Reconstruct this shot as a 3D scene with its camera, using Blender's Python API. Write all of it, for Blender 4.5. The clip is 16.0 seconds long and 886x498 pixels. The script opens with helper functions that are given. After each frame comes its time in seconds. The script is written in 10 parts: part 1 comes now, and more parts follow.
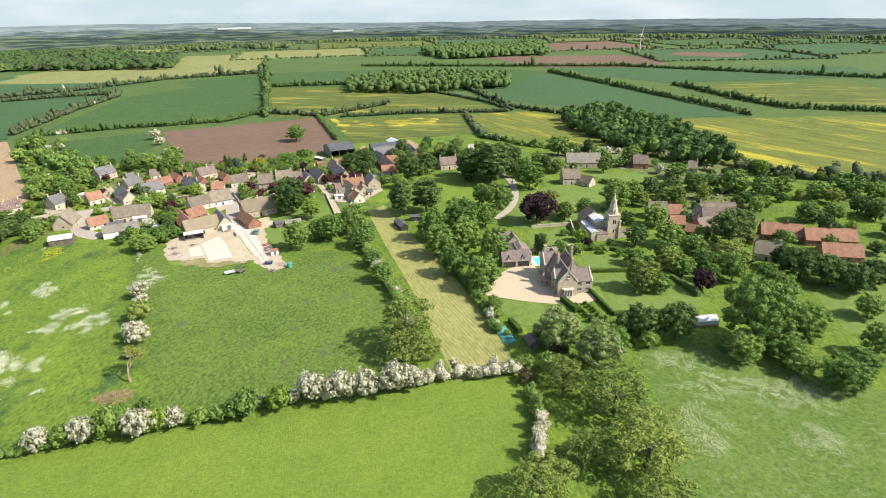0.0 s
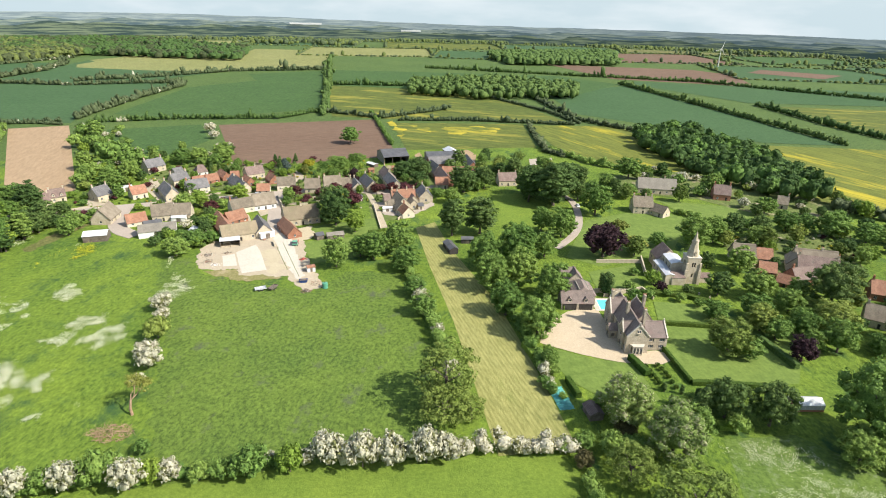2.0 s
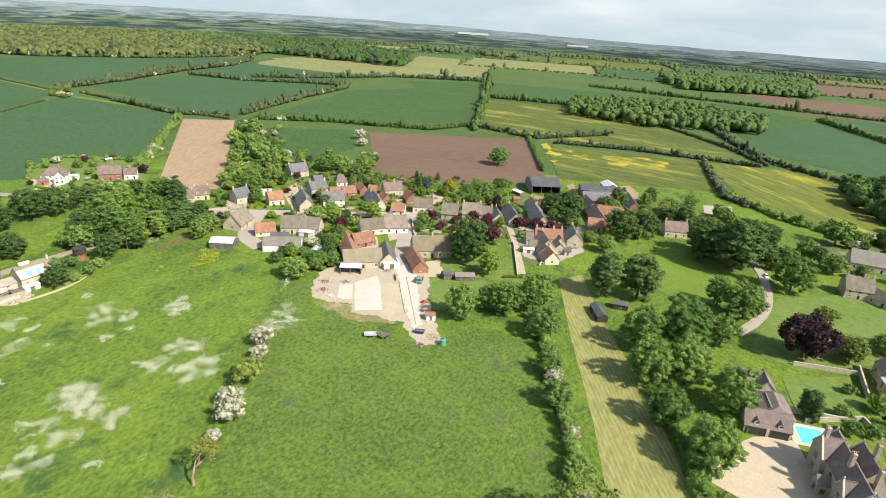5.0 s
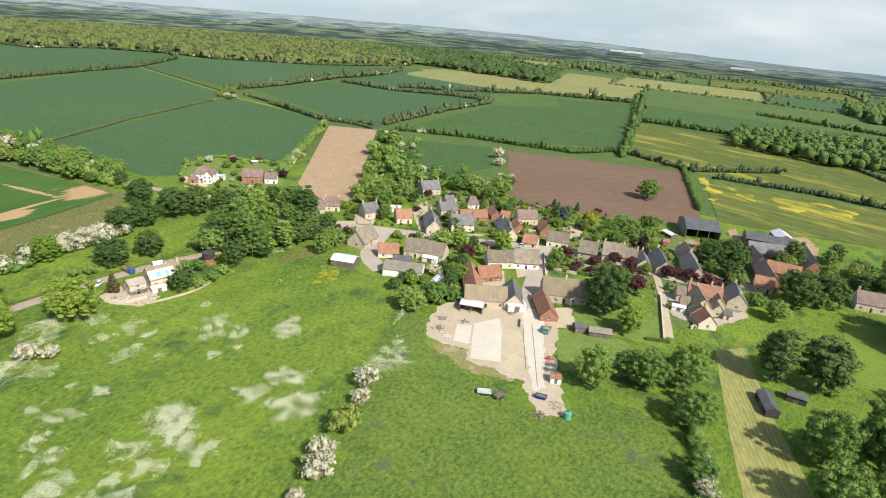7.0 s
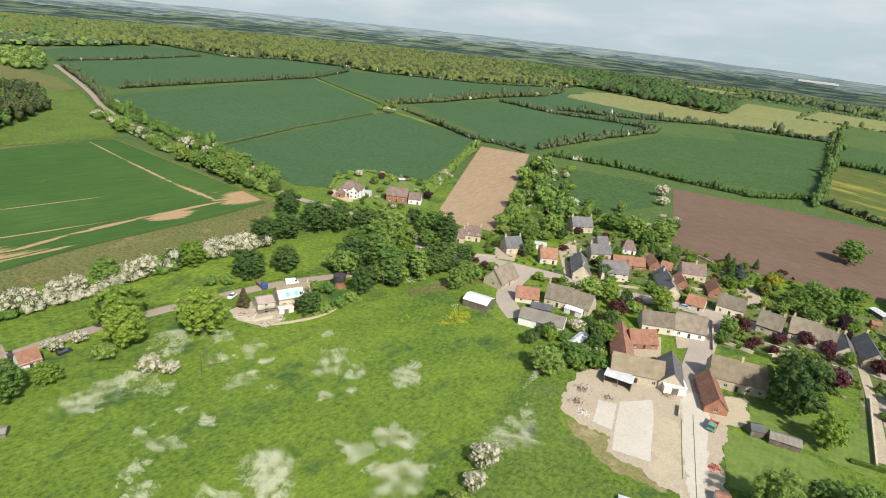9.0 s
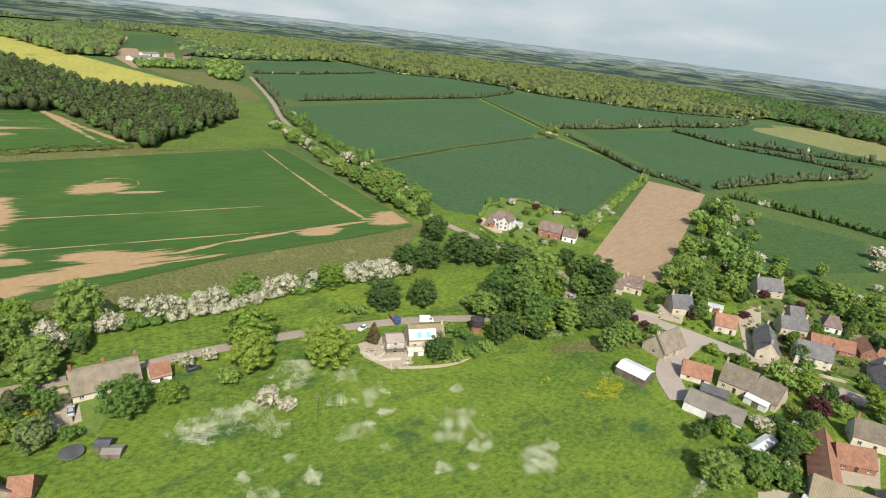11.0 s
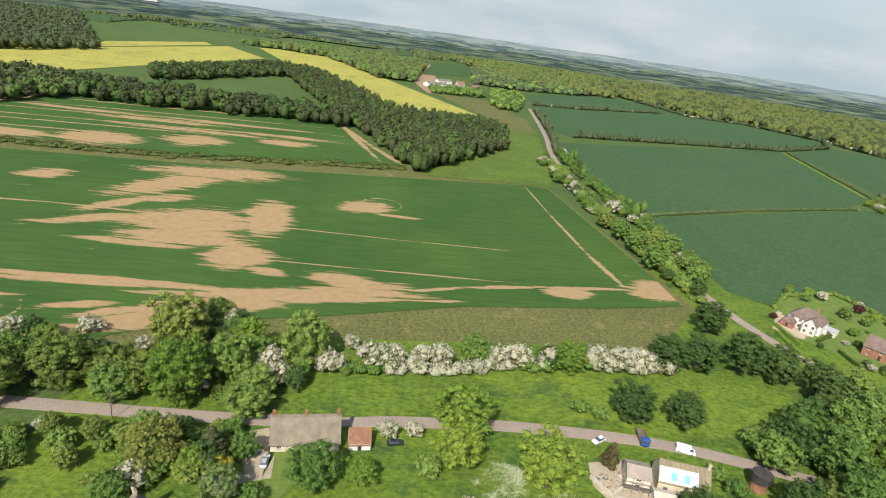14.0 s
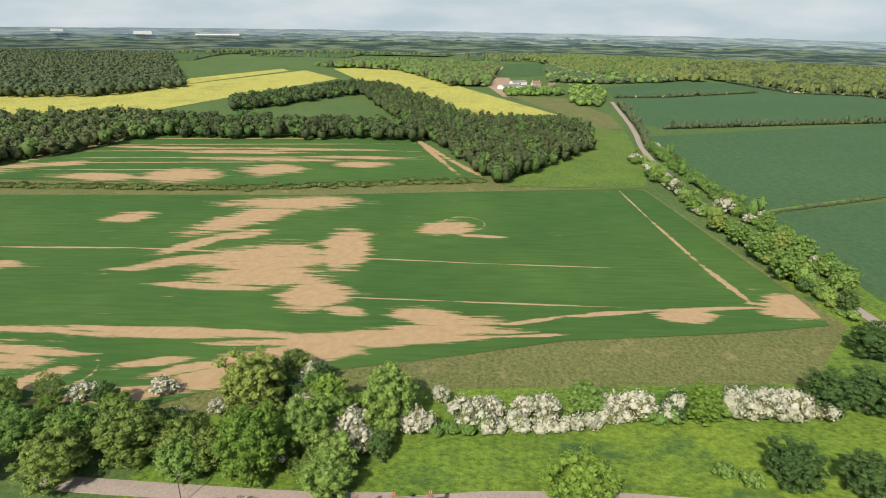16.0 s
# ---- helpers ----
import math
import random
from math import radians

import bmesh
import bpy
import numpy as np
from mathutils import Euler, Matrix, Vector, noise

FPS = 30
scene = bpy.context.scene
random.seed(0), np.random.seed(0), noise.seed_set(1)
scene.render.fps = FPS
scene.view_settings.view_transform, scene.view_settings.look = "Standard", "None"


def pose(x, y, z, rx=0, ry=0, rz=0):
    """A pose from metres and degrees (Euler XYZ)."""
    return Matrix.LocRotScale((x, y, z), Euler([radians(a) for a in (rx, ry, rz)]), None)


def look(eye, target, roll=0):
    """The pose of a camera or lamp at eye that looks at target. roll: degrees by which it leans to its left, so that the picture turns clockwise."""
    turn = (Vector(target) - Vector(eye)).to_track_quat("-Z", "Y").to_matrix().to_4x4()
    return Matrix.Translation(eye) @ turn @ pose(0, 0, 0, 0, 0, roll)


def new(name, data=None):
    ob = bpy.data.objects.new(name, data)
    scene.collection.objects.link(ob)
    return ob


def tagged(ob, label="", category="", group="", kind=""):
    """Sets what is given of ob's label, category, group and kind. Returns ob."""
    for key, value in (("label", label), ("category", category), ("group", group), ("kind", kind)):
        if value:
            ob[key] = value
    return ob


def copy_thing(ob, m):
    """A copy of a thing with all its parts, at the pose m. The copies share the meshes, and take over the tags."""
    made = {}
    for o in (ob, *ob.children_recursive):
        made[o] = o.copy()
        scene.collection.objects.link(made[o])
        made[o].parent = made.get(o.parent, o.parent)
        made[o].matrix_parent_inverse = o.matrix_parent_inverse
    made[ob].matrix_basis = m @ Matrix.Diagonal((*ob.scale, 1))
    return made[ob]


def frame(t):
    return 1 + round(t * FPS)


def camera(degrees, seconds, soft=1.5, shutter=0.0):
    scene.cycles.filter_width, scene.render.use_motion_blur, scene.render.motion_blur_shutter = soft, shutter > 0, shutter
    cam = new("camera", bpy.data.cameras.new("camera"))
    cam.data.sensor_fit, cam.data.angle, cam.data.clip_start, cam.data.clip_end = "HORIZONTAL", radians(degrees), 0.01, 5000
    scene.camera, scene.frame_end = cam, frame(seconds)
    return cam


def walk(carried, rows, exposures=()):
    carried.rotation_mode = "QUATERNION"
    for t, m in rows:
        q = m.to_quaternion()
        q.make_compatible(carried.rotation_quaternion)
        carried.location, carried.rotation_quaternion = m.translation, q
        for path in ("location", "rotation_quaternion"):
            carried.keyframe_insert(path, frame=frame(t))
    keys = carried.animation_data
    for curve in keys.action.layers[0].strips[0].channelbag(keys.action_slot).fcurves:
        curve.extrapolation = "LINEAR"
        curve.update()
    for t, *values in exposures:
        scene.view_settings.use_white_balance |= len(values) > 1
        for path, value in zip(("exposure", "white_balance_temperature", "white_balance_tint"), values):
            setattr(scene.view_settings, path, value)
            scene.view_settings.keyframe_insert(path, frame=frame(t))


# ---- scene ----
cam = camera(74.3, 16.0, soft=1.0)
METRES, EYE, TILT, LEAN, TURN = 225.0, 108.0, 0.0, 0.0, -5.9
ROWS = [
    (0.0, 0.0, 0.0, 0.0, -0.44, -23.0, 1.03),
    (0.5, -0.0004, 0.0325, -0.0007, 0.72, -22.94, -0.17),
    (1.0, -0.0017, 0.0674, -0.001, 2.31, -22.9, -0.75),
    (1.5, -0.0033, 0.099, -0.0018, 3.98, -22.83, -1.08),
    (2.0, -0.0063, 0.1331, -0.0025, 5.84, -22.75, -1.24),
    (2.5, -0.0104, 0.1647, -0.0032, 7.68, -22.67, -1.43),
    (3.0, -0.0158, 0.1993, -0.0037, 9.94, -22.6, -1.89),
    (3.5, -0.0225, 0.2307, -0.004, 12.4, -22.54, -2.54),
    (4.0, -0.0309, 0.2637, -0.0046, 15.15, -22.45, -2.71),
    (6.5, -0.0932, 0.4042, -0.0056, 31.29, -22.09, -4.48),
    (7.0, -0.1112, 0.4313, -0.0062, 34.95, -21.99, -4.54),
    (7.5, -0.1291, 0.4555, -0.0062, 38.4, -21.92, -4.71),
    (8.0, -0.1507, 0.4798, -0.0061, 42.25, -21.82, -5.04),
    (8.5, -0.172, 0.5021, -0.0061, 46.0, -21.77, -5.36),
    (9.0, -0.196, 0.5231, -0.0073, 50.09, -21.64, -5.6),
    (11.5, -0.3263, 0.5971, -0.0105, 69.96, -21.39, -6.54),
    (12.0, -0.3573, 0.6055, -0.012, 74.41, -21.39, -6.99),
    (12.5, -0.3852, 0.6124, -0.0131, 78.81, -21.38, -7.42),
    (13.0, -0.416, 0.6172, -0.0135, 83.55, -21.43, -7.58),
    (13.5, -0.4444, 0.6191, -0.0151, 87.64, -21.44, -7.2),
    (14.0, -0.4753, 0.619, -0.0153, 92.07, -21.53, -7.35),
    (14.5, -0.5036, 0.6168, -0.0163, 95.81, -21.55, -6.87),
    (15.0, -0.534, 0.6126, -0.0171, 98.37, -21.57, -4.55),
    (15.5, -0.5626, 0.6086, -0.0182, 98.4, -21.6, -1.34),
    (16.0, -0.5943, 0.6025, -0.0189, 98.31, -21.62, -0.91),
]
walk(cam, [(t, pose(0, 0, EYE, TILT, LEAN, TURN) @ pose(METRES * x, METRES * y, METRES * z, 90 + pitch, roll, yaw)) for t, x, y, z, yaw, pitch, roll in ROWS],
     exposures=[(0.0, 0.88), (4.0, 0.82), (7.0, 0.70), (9.0, 0.53), (12.5, 0.45), (16.0, 0.49)])


# ---- world and sun ----
SUN_AZ, SUN_EL = 112.0, 43.0  # compass degrees from +y towards +x, and height
world = bpy.data.worlds.new("world")
scene.world = world
world.use_nodes = True
wn, wl = world.node_tree.nodes, world.node_tree.links
wn.clear()
w_out, w_bg, w_sky = wn.new("ShaderNodeOutputWorld"), wn.new("ShaderNodeBackground"), wn.new("ShaderNodeTexSky")
w_sky.sky_type, w_sky.sun_disc = "NISHITA", False
w_sky.sun_elevation, w_sky.sun_rotation = radians(SUN_EL), radians(SUN_AZ)
w_sky.air_density, w_sky.dust_density, w_sky.ozone_density = 1.0, 1.5, 1.0
w_tc, w_map, w_noise = wn.new("ShaderNodeTexCoord"), wn.new("ShaderNodeMapping"), wn.new("ShaderNodeTexNoise")
w_map.inputs["Scale"].default_value = (2.2, 2.2, 9.0)
w_noise.inputs["Scale"].default_value, w_noise.inputs["Detail"].default_value = 2.2, 7.0
w_ramp, w_mix = wn.new("ShaderNodeValToRGB"), wn.new("ShaderNodeMix")
w_ramp.color_ramp.elements[0].position, w_ramp.color_ramp.elements[1].position = 0.42, 0.72
w_mix.data_type = "RGBA"
w_mix.inputs["B"].default_value = (3.9, 4.15, 4.3, 1)
w_tint = wn.new("ShaderNodeMix")
w_tint.data_type = "RGBA"
w_tint.inputs["B"].default_value = (2.75, 3.35, 3.65, 1)
w_xyz, w_up = wn.new("ShaderNodeSeparateXYZ"), wn.new("ShaderNodeMapRange")
w_up.inputs["From Min"].default_value, w_up.inputs["From Max"].default_value = 0.05, 0.45
w_up.inputs["To Min"].default_value, w_up.inputs["To Max"].default_value = 0.93, 0.12
wl.new(w_tc.outputs["Generated"], w_xyz.inputs["Vector"])
wl.new(w_xyz.outputs["Z"], w_up.inputs["Value"])
wl.new(w_up.outputs["Result"], w_tint.inputs["Factor"])
w_cloud = wn.new("ShaderNodeMath")
w_cloud.operation = "MULTIPLY"
wl.new(w_ramp.outputs["Color"], w_cloud.inputs[0])
wl.new(w_up.outputs["Result"], w_cloud.inputs[1])
wl.new(w_tc.outputs["Generated"], w_map.inputs["Vector"])
wl.new(w_map.outputs["Vector"], w_noise.inputs["Vector"])
wl.new(w_noise.outputs["Fac"], w_ramp.inputs["Fac"])
wl.new(w_cloud.outputs["Value"], w_mix.inputs["Factor"])
wl.new(w_sky.outputs["Color"], w_tint.inputs["A"])
wl.new(w_tint.outputs["Result"], w_mix.inputs["A"])
wl.new(w_mix.outputs["Result"], w_bg.inputs["Color"])
w_bg.inputs["Strength"].default_value = 0.13
wl.new(w_bg.outputs["Background"], w_out.inputs["Surface"])
sun = new("sun", bpy.data.lights.new("sun", "SUN"))
sun.data.energy, sun.data.angle, sun.data.color = 4.5, radians(0.53), (1.0, 0.95, 0.86)
sa, se = radians(SUN_AZ), radians(SUN_EL)
sun.matrix_world = look((300 * math.sin(sa), 300 * math.cos(sa), 300 * math.tan(se)), (0, 0, 0))


# ---- materials ----
def shader(name):
    m = bpy.data.materials.new(name)
    m.use_nodes = True
    return m, m.node_tree.nodes, m.node_tree.links, m.node_tree.nodes["Principled BSDF"]


def noise_node(n, l, vec, scale, detail=5.0, rough=0.6):
    t = n.new("ShaderNodeTexNoise")
    t.inputs["Scale"].default_value, t.inputs["Detail"].default_value, t.inputs["Roughness"].default_value = scale, detail, rough
    l.new(vec, t.inputs["Vector"])
    return t.outputs["Fac"]


def ramp_node(n, l, fac, lo, hi):
    r = n.new("ShaderNodeMapRange")
    r.inputs["From Min"].default_value, r.inputs["From Max"].default_value = lo, hi
    l.new(fac, r.inputs["Value"])
    return r.outputs["Result"]


def mix_node(n, l, fac, a, b, mode="MIX"):
    x = n.new("ShaderNodeMix")
    x.data_type, x.blend_type = "RGBA", mode
    for v, key in ((fac, "Factor"), (a, "A"), (b, "B")):
        if isinstance(v, (int, float)):
            x.inputs[key].default_value = v
        elif isinstance(v, tuple):
            x.inputs[key].default_value = (*v, 1)
        else:
            l.new(v, x.inputs[key])
    return x.outputs["Result"]


def bump_node(n, l, bsdf, height, strength, distance):
    b = n.new("ShaderNodeBump")
    b.inputs["Strength"].default_value, b.inputs["Distance"].default_value = strength, distance
    l.new(height, b.inputs["Height"])
    l.new(b.outputs["Normal"], bsdf.inputs["Normal"])


def vec_node(n, l, space, stretch=(1, 1, 1), turn=0.0):
    if space == "world":
        v = n.new("ShaderNodeNewGeometry").outputs["Position"]
    else:
        v = n.new("ShaderNodeTexCoord").outputs["Object"]
    if turn:
        mt = n.new("ShaderNodeMapping")
        mt.inputs["Rotation"].default_value = (0, 0, radians(turn))
        l.new(v, mt.inputs["Vector"])
        v = mt.outputs["Vector"]
    mp = n.new("ShaderNodeMapping")
    mp.inputs["Scale"].default_value = stretch
    l.new(v, mp.inputs["Vector"])
    return mp.outputs["Vector"]


def ground_mat(name, c1, c2, big=0.02, fine=0.6, third=None, third_at=(0.6, 0.72), third_scale=0.05, stretch=(1, 1, 1), turn=0.0, bump=0.5, rough=0.95, contrast=1.0, rows=None, grainy=0.6):
    """Grass, crop or soil: broad patches, fine grain, and spots of a third colour."""
    m, n, l, b = shader(name)
    v = vec_node(n, l, "world", stretch, turn)
    broad = ramp_node(n, l, noise_node(n, l, v, big, 4), 0.35, 0.65)
    col = mix_node(n, l, broad, c1, c2)
    mid = ramp_node(n, l, noise_node(n, l, v, big * 6, 6, 0.7), 0.34, 0.66)
    k = contrast
    col = mix_node(n, l, mid, mix_node(n, l, 1.0, col, (1 - 0.30 * k, 1 - 0.26 * k, 1 - 0.28 * k), "MULTIPLY"), mix_node(n, l, 1.0, col, (1 + 0.18 * k, 1 + 0.14 * k, 1 + 0.1 * k), "MULTIPLY"))
    grain = ramp_node(n, l, noise_node(n, l, v, fine, 7, 0.8), 0.36, 0.64)
    dark = tuple((1 - 0.45 * k) * c for c in c1)
    light = tuple(min(1, (1 + 0.45 * k) * c) for c in c2)
    col = mix_node(n, l, grainy, col, mix_node(n, l, grain, dark, light))
    if third:
        f = ramp_node(n, l, noise_node(n, l, v, third_scale, 9, 0.72), *third_at)
        col = mix_node(n, l, f, col, third)
    if rows:
        rv = vec_node(n, l, "world", (1, 1, 1), rows[1])
        w = n.new("ShaderNodeTexWave")
        w.bands_direction = "X"
        w.inputs["Scale"].default_value, w.inputs["Distortion"].default_value, w.inputs["Detail"].default_value = 0.314 / rows[0], 1.2, 3
        w.inputs["Detail Scale"].default_value = 0.6
        l.new(rv, w.inputs["Vector"])
        col = mix_node(n, l, ramp_node(n, l, w.outputs["Fac"], 0.2, 0.8), mix_node(n, l, 1.0, col, (1 - rows[2], 1 - rows[2] * 0.8, 1 - rows[2]), "MULTIPLY"), col)
    l.new(col, b.inputs["Base Color"])
    b.inputs["Roughness"].default_value = rough
    b.inputs["Specular IOR Level"].default_value = 0.15
    bump_node(n, l, b, noise_node(n, l, v, fine * 2, 6, 0.8), bump, 0.6)
    return m


def solid_mat(name, c1, c2, scale=1.5, fine=14.0, rough=0.85, bump=0.3, dist=0.03, vary=0.12, metal=0.0, stripes=None, stain=None):
    """Walls, roofs and things: two scales of variation, each object a shade of its own; stripes (scale, axis) are courses."""
    m, n, l, b = shader(name)
    v = vec_node(n, l, "object")
    broad = ramp_node(n, l, noise_node(n, l, v, scale, 4), 0.35, 0.65)
    col = mix_node(n, l, broad, c1, c2)
    grain = noise_node(n, l, v, fine, 4, 0.7)
    col = mix_node(n, l, ramp_node(n, l, grain, 0.3, 0.7), mix_node(n, l, 1.0, col, (0.72, 0.72, 0.72), "MULTIPLY"), col)
    if stain:
        col = mix_node(n, l, ramp_node(n, l, noise_node(n, l, v, scale * 0.6, 8, 0.7), 0.52, 0.7), col, stain)
    height = grain
    if stripes:
        w = n.new("ShaderNodeTexWave")
        w.bands_direction = stripes[1]
        w.inputs["Scale"].default_value, w.inputs["Distortion"].default_value = stripes[0], 1.5
        w.inputs["Detail"].default_value = 2
        l.new(v, w.inputs["Vector"])
        col = mix_node(n, l, ramp_node(n, l, w.outputs["Fac"], 0.0, 0.5), mix_node(n, l, 1.0, col, (0.6, 0.6, 0.6), "MULTIPLY"), col)
        height = w.outputs["Fac"]
    info = n.new("ShaderNodeObjectInfo")
    hsv = n.new("ShaderNodeHueSaturation")
    l.new(ramp_node_to(n, l, info.outputs["Random"], 1 - vary, 1 + vary), hsv.inputs["Value"])
    l.new(col, hsv.inputs["Color"])
    l.new(hsv.outputs["Color"], b.inputs["Base Color"])
    b.inputs["Roughness"].default_value, b.inputs["Metallic"].default_value = rough, metal
    bump_node(n, l, b, height, bump, dist)
    return m


def ramp_node_to(n, l, fac, lo, hi):
    r = n.new("ShaderNodeMapRange")
    r.inputs["To Min"].default_value, r.inputs["To Max"].default_value = lo, hi
    l.new(fac, r.inputs["Value"])
    return r.outputs["Result"]


def leaf_mat(name, c1, c2, vary=0.22, thin=0.2, tip=None, gap=0.45):
    """Foliage: each clump and each tree a shade of its own, light passing through; gap is how dark the painted-in shade
    between leaves gets.
    """
    m, n, l, b = shader(name)
    g = n.new("ShaderNodeNewGeometry")
    isl = g.outputs["Random Per Island"]
    v = vec_node(n, l, "world")
    tone = n.new("ShaderNodeMath")
    tone.operation = "MULTIPLY_ADD"
    tone.inputs[1].default_value = 0.4
    l.new(isl, tone.inputs[0])
    clump = ramp_node(n, l, noise_node(n, l, v, 0.75, 3, 0.6), 0.3, 0.7)
    half = n.new("ShaderNodeMath")
    half.operation = "MULTIPLY"
    half.inputs[1].default_value = 0.6
    l.new(clump, half.inputs[0])
    l.new(half.outputs["Value"], tone.inputs[2])
    col = mix_node(n, l, tone.outputs["Value"], c1, c2)
    if tip:
        col = mix_node(n, l, ramp_node(n, l, isl, 0.76, 0.78), col, tip)
    info = n.new("ShaderNodeObjectInfo")
    hsv = n.new("ShaderNodeHueSaturation")
    l.new(ramp_node_to(n, l, info.outputs["Random"], 1 - vary, 1 + vary), hsv.inputs["Value"])
    l.new(ramp_node_to(n, l, info.outputs["Random"], 0.515, 0.485), hsv.inputs["Hue"])
    l.new(col, hsv.inputs["Color"])
    # noise spots darkened by gap: shade between the leaves put into the colour
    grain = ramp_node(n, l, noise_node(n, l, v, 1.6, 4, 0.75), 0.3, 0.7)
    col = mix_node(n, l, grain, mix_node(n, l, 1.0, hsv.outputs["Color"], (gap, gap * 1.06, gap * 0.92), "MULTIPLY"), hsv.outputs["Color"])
    l.new(col, b.inputs["Base Color"])
    b.inputs["Roughness"].default_value, b.inputs["Specular IOR Level"].default_value = 0.7, 0.12
    bump_node(n, l, b, noise_node(n, l, v, 2.5, 4, 0.8), 0.6, 0.4)
    tr, mx = n.new("ShaderNodeBsdfTranslucent"), n.new("ShaderNodeMixShader")
    l.new(col, tr.inputs["Color"])
    mx.inputs["Fac"].default_value = thin
    l.new(b.outputs["BSDF"], mx.inputs[1])
    l.new(tr.outputs["BSDF"], mx.inputs[2])
    l.new(mx.outputs["Shader"], n["Material Output"].inputs["Surface"])
    return m


def plain_mat(name, c, rough=0.6, metal=0.0, glass=0.0):
    m, n, l, b = shader(name)
    b.inputs["Base Color"].default_value = (*c, 1)
    b.inputs["Roughness"].default_value, b.inputs["Metallic"].default_value = rough, metal
    b.inputs["Transmission Weight"].default_value = glass
    return m


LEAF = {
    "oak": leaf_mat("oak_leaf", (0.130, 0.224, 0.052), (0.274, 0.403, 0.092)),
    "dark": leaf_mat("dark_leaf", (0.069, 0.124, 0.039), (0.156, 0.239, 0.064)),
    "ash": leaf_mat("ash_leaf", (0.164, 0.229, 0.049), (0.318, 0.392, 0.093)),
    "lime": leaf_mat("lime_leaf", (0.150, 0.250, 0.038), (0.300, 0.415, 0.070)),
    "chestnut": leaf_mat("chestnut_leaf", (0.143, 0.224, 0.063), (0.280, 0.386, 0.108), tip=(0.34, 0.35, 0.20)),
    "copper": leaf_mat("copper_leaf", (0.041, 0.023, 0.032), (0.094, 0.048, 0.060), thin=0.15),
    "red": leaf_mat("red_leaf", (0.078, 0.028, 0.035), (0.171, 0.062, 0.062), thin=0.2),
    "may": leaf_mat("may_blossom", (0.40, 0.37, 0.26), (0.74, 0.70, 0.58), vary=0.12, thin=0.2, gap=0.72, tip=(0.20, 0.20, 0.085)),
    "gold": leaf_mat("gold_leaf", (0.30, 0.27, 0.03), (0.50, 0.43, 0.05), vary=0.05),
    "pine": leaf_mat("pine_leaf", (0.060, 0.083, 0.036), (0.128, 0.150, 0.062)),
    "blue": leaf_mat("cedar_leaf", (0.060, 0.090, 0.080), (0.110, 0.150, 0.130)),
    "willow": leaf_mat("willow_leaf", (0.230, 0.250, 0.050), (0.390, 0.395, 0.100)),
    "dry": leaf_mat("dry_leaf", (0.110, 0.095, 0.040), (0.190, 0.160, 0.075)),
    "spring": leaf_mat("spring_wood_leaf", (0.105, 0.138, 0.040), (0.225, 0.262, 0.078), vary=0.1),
    # far: greyed green, the haze of distance put into the leaf colour
    "far": leaf_mat("hazed_far_leaf", (0.076, 0.108, 0.052), (0.148, 0.186, 0.090), vary=0.1),
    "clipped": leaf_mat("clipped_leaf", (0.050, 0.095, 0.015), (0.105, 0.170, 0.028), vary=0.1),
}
BARK = solid_mat("bark", (0.07, 0.055, 0.04), (0.16, 0.13, 0.10), 1.0, 6, 0.95, 0.8, 0.1)
DRY_GRASS = ground_mat("dry_worn_grass", (0.150, 0.150, 0.048), (0.235, 0.205, 0.092), 0.06, 0.9, (0.33, 0.27, 0.17), (0.56, 0.68), 0.12, contrast=0.8)
STRIP_TURN, LAWN_TURN = -17.0, -9.6
RAPE_STREAK = ground_mat("rape_flower_streak", (0.30, 0.26, 0.03), (0.46, 0.37, 0.04), 0.02, 0.3, (0.085, 0.11, 0.024), (0.42, 0.56), 0.07, (0.3, 1, 1), 12, bump=0.3)
GARDEN = ground_mat("garden_plots", (0.070, 0.105, 0.030), (0.125, 0.150, 0.045), 0.05, 0.5, (0.26, 0.22, 0.14), (0.56, 0.62), 0.07, contrast=1.1)
GRASS = ground_mat("rough_grass", (0.050, 0.090, 0.025), (0.084, 0.125, 0.035), 0.015, 0.5)
MEADOW = ground_mat("meadow_grass", (0.036, 0.088, 0.016), (0.150, 0.208, 0.026), 0.034, 0.85, (0.034, 0.076, 0.024), (0.53, 0.66), 0.07, (1, 0.6, 1), 2, contrast=1.3, grainy=0.52)
PASTURE = ground_mat("pasture_grass", (0.098, 0.158, 0.024), (0.150, 0.206, 0.030), 0.03, 0.9, (0.17, 0.22, 0.03), (0.6, 0.8), 0.06, contrast=0.75, grainy=0.5)
PARSLEY = ground_mat("cow_parsley_meadow", (0.068, 0.118, 0.022), (0.112, 0.164, 0.034), 0.04, 0.8, (0.24, 0.27, 0.17), (0.54, 0.80), 0.35, contrast=0.9)
LAWN = ground_mat("lawn_grass", (0.104, 0.158, 0.034), (0.138, 0.188, 0.042), 0.04, 0.3, None, bump=0.2, contrast=0.6, rows=(1.6, LAWN_TURN, 0.05))
HAY = ground_mat("mown_grass", (0.205, 0.208, 0.062), (0.285, 0.268, 0.098), 0.03, 0.8, (0.15, 0.175, 0.042), (0.54, 0.72), 0.08, (1, 0.25, 1), STRIP_TURN, rows=(1.3, STRIP_TURN, 0.16), contrast=0.65)
WHEAT = ground_mat("wheat_crop", (0.040, 0.083, 0.031), (0.054, 0.101, 0.040), 0.008, 0.25, None, stretch=(1, 1, 1), bump=0.3, contrast=0.6)
BARLEY = ground_mat("barley_crop", (0.040, 0.082, 0.024), (0.055, 0.100, 0.030), 0.01, 0.3, None, bump=0.3)
PALE = ground_mat("pale_crop", (0.150, 0.165, 0.055), (0.205, 0.205, 0.078), 0.01, 0.3, None, bump=0.3)
